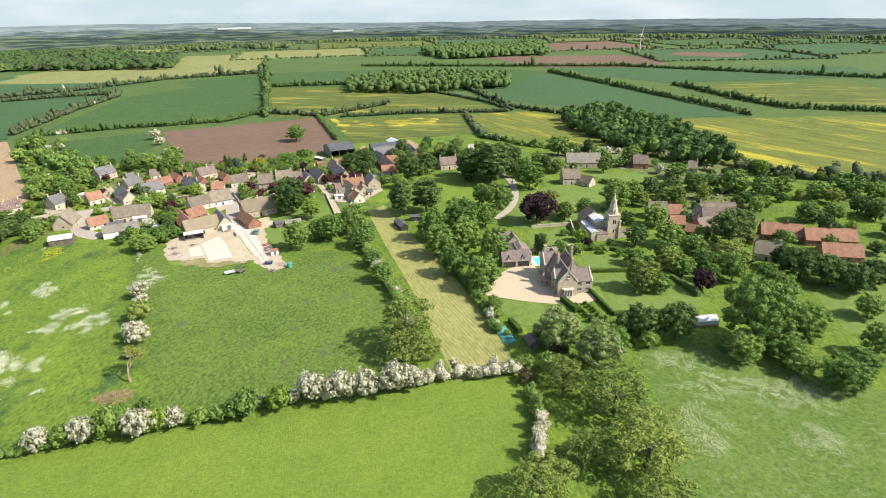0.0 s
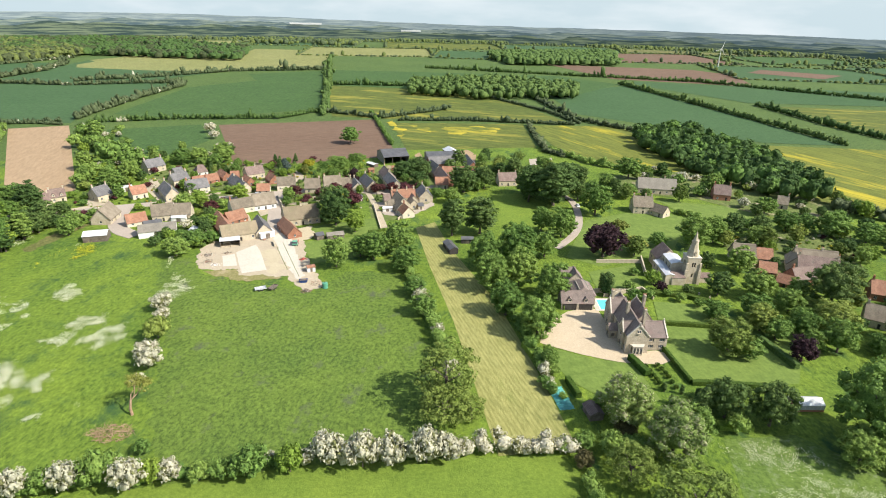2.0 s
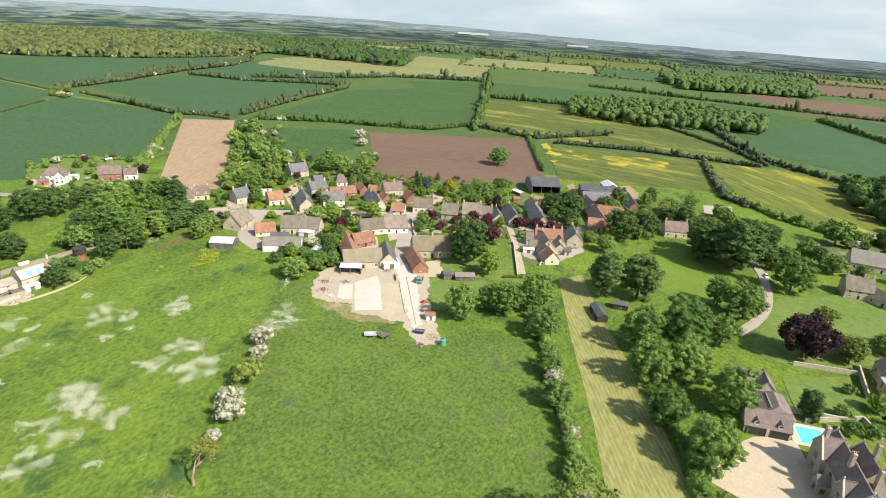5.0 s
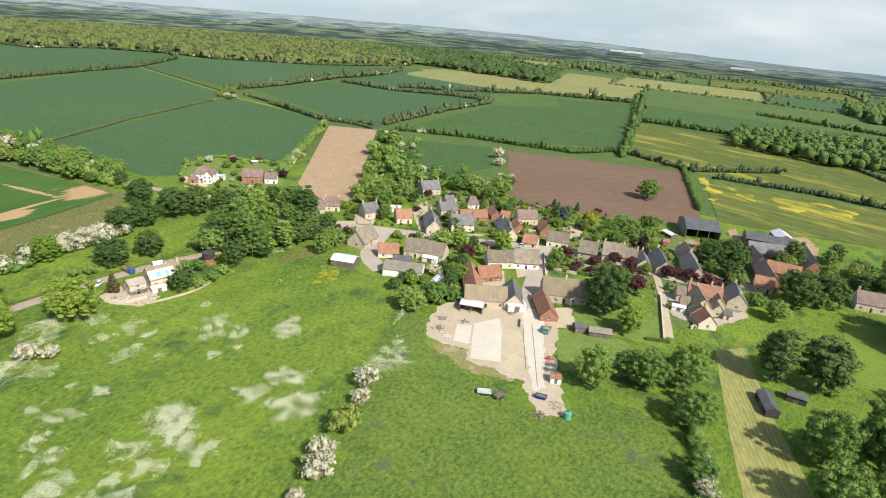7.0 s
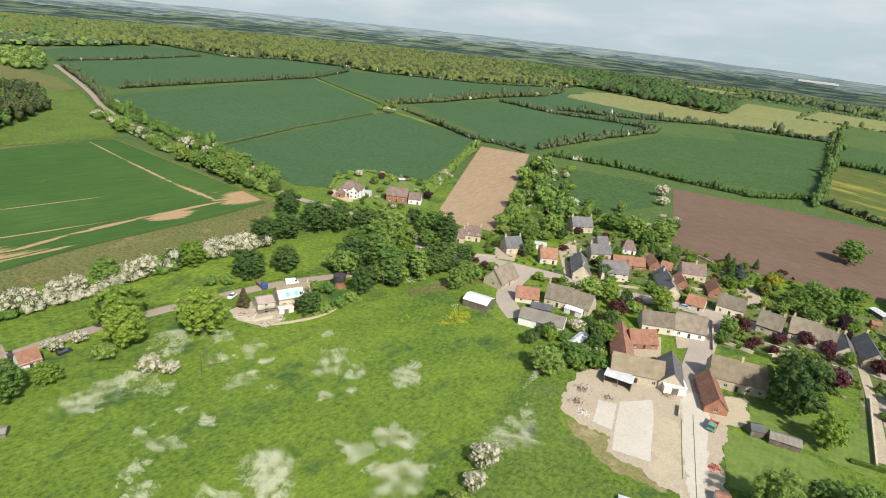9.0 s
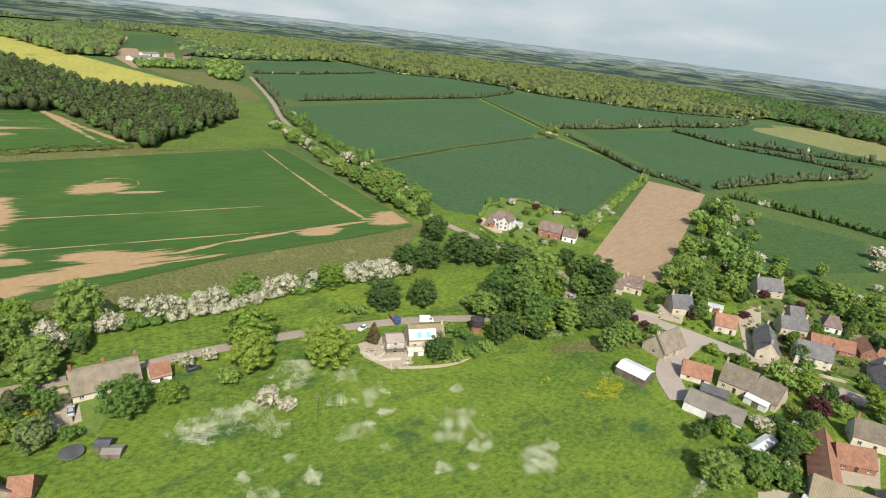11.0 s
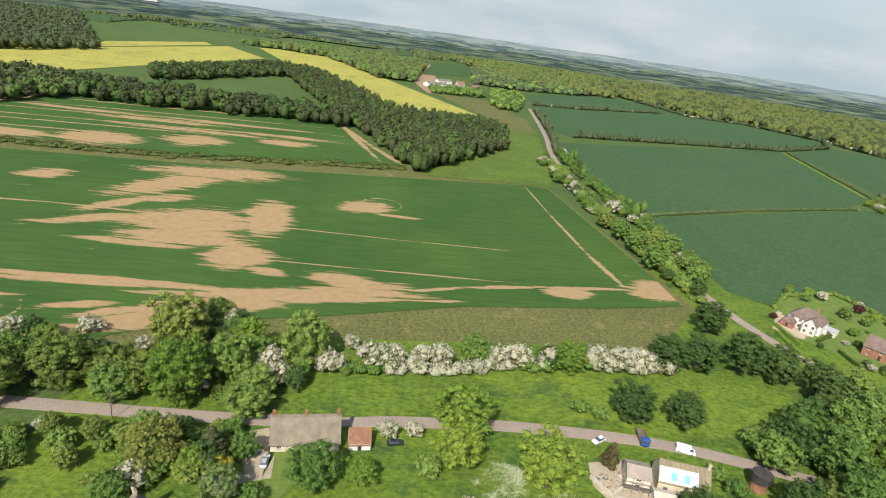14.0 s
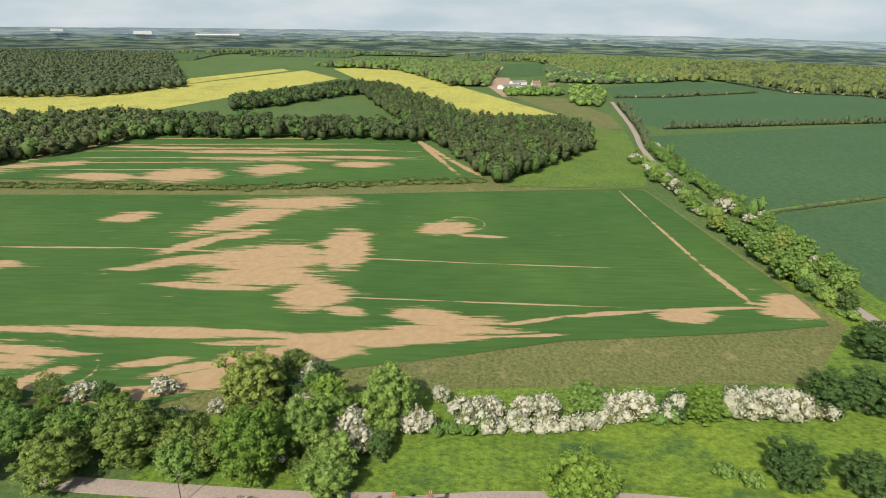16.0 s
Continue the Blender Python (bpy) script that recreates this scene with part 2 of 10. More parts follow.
RAPE = ground_mat("rape_in_flower", (0.080, 0.106, 0.024), (0.140, 0.152, 0.028), 0.01, 0.3, (0.40, 0.33, 0.03), (0.54, 0.66), 0.045, (0.13, 1, 1), 64, bump=0.3)
RAPE_FULL = ground_mat("rape_in_full_flower", (0.275, 0.265, 0.062), (0.365, 0.335, 0.075), 0.008, 0.25, (0.20, 0.20, 0.05), (0.52, 0.70), 0.02, bump=0.3)
RAPE_THIN = ground_mat("thin_rape", (0.060, 0.088, 0.022), (0.098, 0.115, 0.024), 0.012, 0.3, (0.24, 0.22, 0.04), (0.52, 0.64), 0.05, (0.2, 1, 1), 18, bump=0.3)
PLOUGH = ground_mat("red_brown_soil", (0.118, 0.075, 0.050), (0.155, 0.102, 0.070), 0.02, 0.5, None, (0.6, 0.8), 0.05, (1, 0.2, 1), 82, bump=0.6, contrast=0.4)
TILTH = ground_mat("pale_brown_soil", (0.265, 0.185, 0.110), (0.320, 0.228, 0.140), 0.02, 0.4, None, stretch=(1, 0.2, 1), turn=-20, bump=0.5, contrast=0.35)
HEATH = ground_mat("rough_fallow", (0.072, 0.092, 0.024), (0.138, 0.136, 0.048), 0.04, 0.7, (0.25, 0.19, 0.09), (0.56, 0.70), 0.09, contrast=1.2, grainy=0.65)
LANE = ground_mat("worn_lane_asphalt", (0.245, 0.196, 0.155), (0.312, 0.256, 0.206), 0.06, 1.6, bump=0.15, contrast=0.35)
ROAD = ground_mat("lane_asphalt", (0.285, 0.240, 0.196), (0.365, 0.312, 0.258), 0.06, 1.6, bump=0.15, contrast=0.3)
CONCRETE = ground_mat("yard_concrete", (0.405, 0.365, 0.298), (0.50, 0.455, 0.378), 0.10, 2.0, (0.34, 0.29, 0.21), (0.58, 0.74), 0.22, bump=0.1, contrast=0.22)
DIRT = ground_mat("yard_dirt", (0.315, 0.262, 0.185), (0.405, 0.342, 0.250), 0.07, 1.6, (0.20, 0.20, 0.09), (0.60, 0.70), 0.13, bump=0.2, contrast=0.45)
SAND = ground_mat("yard_sand", (0.35, 0.295, 0.195), (0.43, 0.37, 0.255), 0.08, 1.6, (0.20, 0.22, 0.09), (0.62, 0.72), 0.16, bump=0.2, contrast=0.3)
GRAVEL = ground_mat("gravel", (0.385, 0.310, 0.210), (0.465, 0.382, 0.270), 0.06, 2.0, bump=0.2, contrast=0.3)
STONE = solid_mat("limestone_wall", (0.427, 0.360, 0.250), (0.561, 0.488, 0.360), 0.5, 3.0, 0.9, 0.4, 0.04)
CREAM = solid_mat("cream_render", (0.564, 0.504, 0.384), (0.672, 0.606, 0.480), 0.5, 5, 0.9, 0.15)
WHITE = solid_mat("white_paint", (0.648, 0.632, 0.583), (0.756, 0.745, 0.702), 0.7, 5, 0.7, 0.1)
BRICK = solid_mat("red_brick", (0.30, 0.13, 0.075), (0.42, 0.20, 0.12), 0.6, 5, 0.9, 0.3, 0.02, stripes=(4.0, "Z"))
ROUGH = ground_mat("rough_paddock_grass", (0.038, 0.080, 0.020), (0.116, 0.167, 0.027), 0.045, 0.9, (0.078, 0.092, 0.056), (0.56, 0.68), 0.09, (1, 0.7, 1), 12, contrast=1.45, grainy=0.6)
SLATE = solid_mat("stone_slate_roof", (0.165, 0.134, 0.094), (0.245, 0.206, 0.148), 0.5, 3, 0.9, 0.5, 0.05, stripes=(1.6, "Z"), stain=(0.16, 0.14, 0.10))
BLUE_SLATE = solid_mat("grey_slate_roof", (0.112, 0.108, 0.108), (0.178, 0.170, 0.164), 0.5, 3, 0.75, 0.4, 0.04, stripes=(1.8, "Z"))
BROWN_TILE = solid_mat("brown_tile_roof", (0.162, 0.109, 0.090), (0.237, 0.171, 0.142), 0.5, 3, 0.85, 0.4, 0.04, stripes=(1.8, "Z"), stain=(0.14, 0.115, 0.09))
PANTILE = solid_mat("red_pantile_roof", (0.265, 0.122, 0.070), (0.375, 0.188, 0.112), 0.6, 3, 0.85, 0.5, 0.05, stripes=(1.8, "Z"), stain=(0.26, 0.15, 0.10))
THATCH = solid_mat("grey_thatch", (0.170, 0.139, 0.099), (0.245, 0.205, 0.150), 0.4, 5, 0.98, 0.5, 0.06)
FIBRE = solid_mat("fibre_cement_sheet", (0.216, 0.194, 0.156), (0.288, 0.259, 0.205), 0.25, 3, 0.85, 0.3, 0.05, stripes=(1.0, "X"))
TIN = solid_mat("dark_sheet_roof", (0.072, 0.072, 0.076), (0.119, 0.119, 0.123), 0.3, 3, 0.6, 0.3, 0.04, stripes=(1.2, "X"))
LEAD = solid_mat("pale_lead_roof", (0.44, 0.45, 0.47), (0.56, 0.57, 0.59), 0.5, 4, 0.45, 0.1)
SHEET_WHITE = solid_mat("white_sheet_roof", (0.55, 0.55, 0.54), (0.66, 0.66, 0.65), 0.4, 4, 0.5, 0.1)
TIMBER = solid_mat("weathered_timber", (0.120, 0.095, 0.070), (0.220, 0.180, 0.140), 0.8, 8, 0.9, 0.5, 0.03, stripes=(3.0, "X"))
DARKWOOD = solid_mat("dark_stained_timber", (0.030, 0.026, 0.024), (0.060, 0.052, 0.046), 0.8, 8, 0.85, 0.4, 0.03)
TERRACOTTA = solid_mat("terracotta", (0.38, 0.17, 0.09), (0.48, 0.24, 0.14), 3, 12, 0.85, 0.1)
GLASS = plain_mat("window_glass", (0.10, 0.12, 0.14), 0.06, 0.0, 0.35)
GLASS.node_tree.nodes["Principled BSDF"].inputs["IOR"].default_value = 1.45
POOL = plain_mat("pool_water", (0.12, 0.62, 0.68), 0.05)
RUBBER = plain_mat("rubber", (0.02, 0.02, 0.02), 0.9)
CHROME = plain_mat("bright_metal", (0.6, 0.6, 0.62), 0.3, 1.0)


def paint(name, c):
    return solid_mat(name, c, tuple(min(1, 1.1 * v) for v in c), 1.0, 9, 0.4, 0.05)


BLUE_PAINT, WHITE_CAR, DARK_PAINT = paint("blue_paint", (0.03, 0.09, 0.33)), paint("white_car_paint", (0.78, 0.78, 0.78)), paint("dark_car_paint", (0.022, 0.024, 0.03))
SILVER, RED_PAINT, GREEN_PAINT, TEAL = paint("silver_paint", (0.42, 0.45, 0.50)), paint("red_paint", (0.42, 0.06, 0.04)), paint("green_paint", (0.10, 0.30, 0.20)), paint("turquoise_cover", (0.16, 0.52, 0.48))


# ---- helpers for shapes ----
def lie(x, y):
    """Height of the land: it falls away gently towards the distance."""
    d = math.hypot(x, y) + 1e-6
    r = min(d, 1900.0)
    return -(0.2e-6 + 0.7e-6 * max(0.0, y / d)) * r * r - 0.054 * max(0.0, d - 1900.0)


def mesh_of(name, bm, material, smooth=False):
    me = bpy.data.meshes.new(name)
    bm.to_mesh(me)
    bm.free()
    for m in (material if isinstance(material, (list, tuple)) else [material]):
        me.materials.append(m)
    if smooth:
        me.shade_smooth()
    return me


def part(name, bm, material, parent, label="", smooth=False):
    me = bm if isinstance(bm, bpy.types.Mesh) else mesh_of(name, bm, material, smooth)
    ob = new(name, me)
    ob.parent = parent
    if label:
        tagged(ob, label)
    return ob


def place(ob, x, y, yaw=0.0, z=None):
    ob.matrix_basis = pose(x, y, lie(x, y) if z is None else z, 0, 0, yaw)
    return ob


def box(bm, x0, x1, y0, y1, z0, z1, bevel=0.0):
    v = [bm.verts.new((x, y, z)) for z in (z0, z1) for x, y in ((x0, y0), (x1, y0), (x1, y1), (x0, y1))]
    fs = [bm.faces.new([v[i] for i in q]) for q in ((3, 2, 1, 0), (4, 5, 6, 7), (0, 1, 5, 4), (1, 2, 6, 5), (2, 3, 7, 6), (3, 0, 4, 7))]
    if bevel:
        es = list({e for f in fs for e in f.edges})
        bmesh.ops.bevel(bm, geom=es, offset=bevel, segments=1, affect="EDGES")
    return bm


def boxed(*args, **kw):
    return box(bmesh.new(), *args, **kw)


def cyl(bm, x, y, z0, z1, r0, r1=None, seg=10):
    r1 = r0 if r1 is None else r1
    bmesh.ops.create_cone(bm, cap_ends=True, segments=seg, radius1=r0, radius2=max(r1, 0.001), depth=z1 - z0, matrix=Matrix.Translation((x, y, (z0 + z1) / 2)))
    return bm


def slab(bm, quad, thick):
    """A sheet with thickness: quad, counter-clockwise from above, is its top."""
    a, b, c = Vector(quad[0]), Vector(quad[1]), Vector(quad[2])
    nrm = (b - a).cross(c - a).normalized()
    top = [bm.verts.new(p) for p in quad]
    low = [bm.verts.new(Vector(p) - nrm * thick) for p in quad]
    k = len(quad)
    bm.faces.new(top), bm.faces.new(low[::-1])
    for i in range(k):
        j = (i + 1) % k
        bm.faces.new((low[i], low[j], top[j], top[i]))
    return bm


# ---- land ----
LANES = []


def sheet(name, material, corners, lift, label, category, kind="structure", group="", step=70.0, round_off=0, ragged=0.0):
    """A piece of ground lying on the land."""
    pts = [Vector((x, y, 0)) for x, y in corners]
    for _ in range(round_off):
        pts = [p for i in range(len(pts)) for p in (pts[i].lerp(pts[(i + 1) % len(pts)], 0.25), pts[i].lerp(pts[(i + 1) % len(pts)], 0.75))]
    if ragged:
        rng = np.random.default_rng(int(abs(corners[0][0]) * 10))
        fine = []
        for p, q in zip(pts, pts[1:] + pts[:1]):
            k = max(1, int((q - p).length / (ragged * 0.9)))
            side = Vector((p.y - q.y, q.x - p.x, 0)).normalized()
            ph, w = rng.uniform(0, 6.28), 0.0
            for i in range(k):
                w = 0.6 * w + rng.normal(0, 0.4) * ragged
                fine.append(p.lerp(q, i / k) + side * ((w + 0.5 * ragged * math.sin(ph + i * 0.5)) if i else 0.0))
        pts = fine
    bm = bmesh.new()
    f = bm.faces.new([bm.verts.new(p) for p in pts])
    f.normal_update()
    if f.normal.z < 0:
        f.normal_flip()
    bmesh.ops.triangulate(bm, faces=bm.faces[:])
    for ax in (0, 1):
        lo, hi = min(p[ax] for p in pts), max(p[ax] for p in pts)
        c = math.ceil(lo / step) * step
        while c < hi:
            no = (1, 0, 0) if ax == 0 else (0, 1, 0)
            bmesh.ops.bisect_plane(bm, geom=bm.verts[:] + bm.edges[:] + bm.faces[:], plane_co=[c * q for q in no], plane_no=no)
            c += step
    for v in bm.verts:
        v.co.z = lie(v.co.x, v.co.y) + lift
    return tagged(new(name, mesh_of(name, bm, material)), label, category, group, kind)


def ribbon(name, material, line, width, lift, label, category, smooth=2):
    """A road or path along a line."""
    pts = [Vector((x, y, 0)) for x, y in line]
    for _ in range(smooth):
        pts = [pts[0]] + [p for i in range(len(pts) - 1) for p in (pts[i].lerp(pts[i + 1], 0.25), pts[i].lerp(pts[i + 1], 0.75))] + [pts[-1]]
    bm, rows = bmesh.new(), []
    LANES.extend((p.x, p.y, width / 2) for p in pts)
    for i, p in enumerate(pts):
        d = (pts[min(i + 1, len(pts) - 1)] - pts[max(i - 1, 0)]).normalized()
        s = Vector((-d.y, d.x, 0)) * width / 2
        row = []
        for q, dz in ((p + s * 1.02, -0.2), (p + s, lift), (p, lift + 0.05), (p - s, lift), (p - s * 1.02, -0.2)):
            row.append(bm.verts.new((q.x, q.y, lie(q.x, q.y) + dz)))
        rows.append(row)
    for a, b in zip(rows, rows[1:]):
        for i in range(4):
            bm.faces.new((a[i], a[i + 1], b[i + 1], b[i]))
    bmesh.ops.recalc_face_normals(bm, faces=bm.faces[:])
    return tagged(new(name, mesh_of(name, bm, material)), label, category, "", "structure")


def make_ground():
    bm = bmesh.new()
    radii = [0, 60, 120, 180, 240, 300, 360, 430, 500, 580, 660, 750, 850, 960, 1080, 1220, 1380, 1560, 1780, 2030, 2320, 2650, 3030, 3470, 3970, 4550, 5250, 6000, 6900, 8000]
    rings, seg = [], 128
    for r in radii:
        if r == 0:
            rings.append([bm.verts.new((0, 0, 0))])
        else:
            rings.append([bm.verts.new((r * math.cos(a), r * math.sin(a), lie(r * math.cos(a), r * math.sin(a)))) for a in [2 * math.pi * i / seg for i in range(seg)]])
    for i in range(seg):
        bm.faces.new((rings[0][0], rings[1][i], rings[1][(i + 1) % seg]))
    for a, b in zip(rings[1:], rings[2:]):
        for i in range(seg):
            bm.faces.new((a[i], b[i], b[(i + 1) % seg], a[(i + 1) % seg]))
    return tagged(new("ground", mesh_of("ground", bm, GRASS)), "rough green grassland reaching to the far horizon", "ground", "", "structure")


make_ground()

# ---- plants ----
_ico = bmesh.new()
bmesh.ops.create_icosphere(_ico, subdivisions=2, radius=1)
_ico.verts.ensure_lookup_table()
ICO_V = np.array([v.co[:] for v in _ico.verts])
ICO_F = np.array([[v.index for v in f.verts] for f in _ico.faces])
_ico.free()
_ico = bmesh.new()
bmesh.ops.create_icosphere(_ico, subdivisions=1, radius=1)
ICO1_V = np.array([v.co[:] for v in _ico.verts])
ICO1_F = np.array([[v.index for v in f.verts] for f in _ico.faces])
_ico.free()


def foliage(lobes, rng, cards, size, fine=True, core=0.82):
    """Vertices, faces and lobe numbers: each lobe (x, y, z, rx, rz) is a rough dark core set about with leafy sprays."""
    V, F, who, base = [], [], [], 0
    iv, jf = (ICO_V, ICO_F) if fine else (ICO1_V, ICO1_F)
    if not cards:
        jf = jf[ICO1_V[jf].mean(axis=1)[:, 2] > -0.45]
    for k, (x, y, z, rx, rz) in enumerate(lobes):
        rag = 0.27 if cards else 0.34
        if core:
            bumpy = core * (1 + rng.uniform(-rag, rag, (len(iv), 1)))
            V.append(iv * bumpy * (rx, rx, rz) + (x, y, z))
            F += (jf + base).tolist()
            who += [k] * len(jf)
            base += len(iv)
        if cards:
            d = rng.normal(size=(cards, 3))
            d[:, 2] = np.abs(d[:, 2]) * 0.9 + 0.15 * d[:, 2]
            d /= np.linalg.norm(d, axis=1)[:, None]
            c = d * (rx, rx, rz) * rng.uniform(0.72, 1.16, (cards, 1)) + (x, y, z)
            nrm = d + rng.normal(scale=0.4, size=(cards, 3))
            nrm /= np.linalg.norm(nrm, axis=1)[:, None]
            u = np.cross(nrm, rng.normal(size=(cards, 3)))
            u /= np.linalg.norm(u, axis=1)[:, None]
            w = np.cross(nrm, u)
            s = size * rng.uniform(0.55, 1.3, (cards, 1))
            q = np.stack([c - u * s - w * s * 0.5, c + u * s - w * s * 0.5 + nrm * s * 0.2, c + w * s], axis=1).reshape(-1, 3)
            V.append(q)
            F += (np.arange(3 * cards).reshape(-1, 3) + base).tolist()
            who += [k] * cards
            base += 3 * cards
    return np.concatenate(V), F, who


def leafy_mesh(name, lobes, rng, cards, size, mats, which=None, fine=True, core=0.82, heart=None):
    V, F, who = foliage(lobes, rng, cards, size, fine, core)
    if heart:
        x, y, z, rx, rz = heart
        inner = ICO_V * (1 + rng.uniform(-0.14, 0.14, (len(ICO_V), 1))) * (rx, rx, rz) + (x, y, z)
        F += (ICO_F + len(V)).tolist()
        V = np.concatenate([V, inner])
    me = bpy.data.meshes.new(name)
    me.from_pydata(V.tolist(), [], F)
    for m in mats:
        me.materials.append(m)
    if which is not None:
        me.polygons.foreach_set("material_index", np.array([which[k] for k in who], dtype=np.int32))
    me.polygons.foreach_set("use_smooth", np.full(len(F), True, dtype=bool))
    me.update()
    return me


def trunk_mesh(h, r, limbs, rng, spread):
    bm = bmesh.new()
    def limb(a, b, ra, rb):
        d = b - a
        m = Matrix.Translation((a + b) / 2) @ d.to_track_quat("Z", "Y").to_matrix().to_4x4()
        bmesh.ops.create_cone(bm, cap_ends=True, segments=7, radius1=ra, radius2=rb, depth=d.length, matrix=m)
    top = Vector((rng.uniform(-0.3, 0.3), rng.uniform(-0.3, 0.3), h))
    limb(Vector((0, 0, -0.3)), top, r, r * 0.6)
    for i in range(limbs):
        a = 6.283 * i / max(limbs, 1) + rng.uniform(-0.4, 0.4)
        start = top * rng.uniform(0.75, 1.0)
        limb(start, start + Vector((math.cos(a) * spread, math.sin(a) * spread, spread * rng.uniform(0.7, 1.3))), r * 0.45, r * 0.15)
    return mesh_of("trunk", bm, BARK)


SHAPES = {  # clumps, crown bottom, crown radius, height, clump radius, leaf sprays, spray size
    "round": (54, 0.7, 5.0, 11.0, 1.16, 50, 0.26),
    "tall": (62, 1.0, 4.2, 15.0, 1.14, 58, 0.26),
    "open": (92, 1.0, 5.0, 12.0, 0.82, 48, 0.22),
    "bush": (17, 0.3, 2.2, 3.4, 0.74, 36, 0.20),
    "cone": (24, 0.5, 2.0, 8.0, 0.85, 84, 0.19),
    "column": (12, 0.2, 1.1, 7.0, 0.85, 70, 0.20),
    "dome": (48, 0.5, 4.0, 7.0, 1.0, 58, 0.22),
    "grand": (96, 0.6, 5.0, 11.0, 0.90, 60, 0.175),
}
TEMPLATE = {}


def crown_lobes(shape, rng):
    n, bot, R, H, lr, cards, size = SHAPES[shape]
    out, mid, half = [], (bot + H) / 2, (H - bot) / 2
    for i in range(n):
        f = (i + 0.5) / n
        a = i * 2.39996 + rng.uniform(-0.3, 0.3)
        if shape in ("cone", "column"):
            z = bot + f * (H - bot - lr)
            rad = R * (1 - f) * 0.75 if shape == "cone" else R * 0.35
            k = (1.15 - 0.75 * f) if shape == "cone" else (1.1 - 0.5 * abs(f - 0.4))
            out.append((math.cos(a) * rad, math.sin(a) * rad, z + lr * 0.6, lr * k, lr * 1.3 * k))
        else:
            u = 1 - 1.9 * f
            s = math.sqrt(max(0.0, 1 - u * u))
            swell = 0.09 * math.sin(2 * a + 1.3 * n) + 0.08 * math.sin(3 * a + 4.0 * u) + 0.07 * math.sin(7 * u + a)
            j = rng.uniform(0.72, 1.08) + swell
            k = lr * rng.uniform(0.75, 1.25)
            out.append((math.cos(a) * s * (R - lr * 0.7) * j, math.sin(a) * s * (R - lr * 0.7) * j, mid + u * (half - lr * 0.6) * j, k, k * 0.85))
    return out, cards, size


SPECIES = {"oak": "oak_tree", "dark": "sycamore_tree", "ash": "ash_tree", "lime": "lime_tree", "chestnut": "horse_chestnut", "copper": "copper_beech", "red": "plum_tree", "may": "hawthorn_tree",
           "gold": "golden_tree", "pine": "pine_tree", "blue": "cedar_tree", "willow": "willow_tree", "dry": "bare_tree", "clipped": "clipped_tree"}
WORDS = {"spring": "olive-green", "oak": "mid-green", "dark": "dark green", "ash": "pale olive-green", "lime": "bright yellow-green", "chestnut": "dark green candle-flowering", "copper": "dark purple copper-leaved",
         "red": "dark red-leaved", "may": "white-blossomed hawthorn", "gold": "golden-yellow", "pine": "dull dark green", "blue": "blue-grey cedar", "willow": "yellowish weeping willow", "dry": "brownish half-bare", "clipped": "clipped green"}
NOUN = {"grand": ("tree", "large round-crowned broadleaf tree with dense leaves"), "round": ("tree", "round-crowned broadleaf tree with short trunk"), "tall": ("tree", "tall broadleaf tree with dense crown"), "open": ("tree", "open-crowned tree with airy foliage"),
        "bush": ("shrub", "leafy shrub growing from the grass"), "cone": ("conifer", "conical evergreen tree"), "column": ("clipped_yew", "upright columnar evergreen in a garden"), "dome": ("tree", "low dome-shaped tree with leaves to ground")}


def tree(x, y, r, h, shape="round", leaf="oak", group="", z=None):
    """A tree or bush with crown radius r and height h."""
    near = math.hypot(x + 70, y - 110) < 340
    if shape == "round" and r > 6.0 and near:
        shape = "grand"
    variants = 2 if shape in ("cone", "column", "dome", "tall") else 3
    v = (int(abs(x) * 7.3) + int(abs(y) * 3.1)) % variants
    key = (shape, leaf, v, near)
    R, H = SHAPES[shape][2], SHAPES[shape][3]
    m = Matrix.Translation((x, y, lie(x, y) if z is None else z)) @ Matrix.Rotation((x * 1.7 + y * 2.3) % 6.283, 4, "Z") @ Matrix.Diagonal((r / R, r / R, h / H, 1))
    if key in TEMPLATE:
        k = TEMPLATE[key].scale
        return copy_thing(TEMPLATE[key], m @ Matrix.Diagonal((1 / k.x, 1 / k.y, 1 / k.z, 1)))
    rng = np.random.default_rng(len(shape) * 31 + v * 7 + sum(map(ord, shape)))
    lobes, cards, size = crown_lobes(shape, rng)
    noun, words = NOUN[shape]
    if shape == "bush":
        noun = {"may": "hawthorn_bush", "red": "red_shrub", "clipped": "clipped_bush", "gold": "golden_shrub"}.get(leaf, "shrub")
    elif noun == "tree":
        noun = SPECIES[leaf]
    ob = tagged(new(noun), WORDS[leaf] + " " + words, "shrub" if shape == "bush" else "tree", group)
    if shape == "bush":
        part("stem", trunk_mesh(1.2, 0.09, 3, rng, 0.7), None, ob)
    else:
        part("trunk", trunk_mesh(H * (0.45 if shape in ("round", "tall", "open", "grand") else 0.25), 0.36, 5 if shape in ("round", "tall", "open", "grand") else 0, rng, R * 0.55), None, ob)
    firm = shape in ("cone", "column")
    bot = SHAPES[shape][1]
    heart = None if firm or shape == "open" else (0, 0, (bot + H) / 2, R * 0.52, (H - bot) / 2 * 0.58)
    part("crown", leafy_mesh("crown", lobes, rng, cards if near else cards * 2 // 5, size * (1.0 if near else 1.45), [LEAF[leaf]], fine=False, core=0.72 if firm else (0.0 if shape == "open" else 0.62), heart=heart), None, ob)
    ob.matrix_basis = m
    TEMPLATE[key] = ob
    return ob


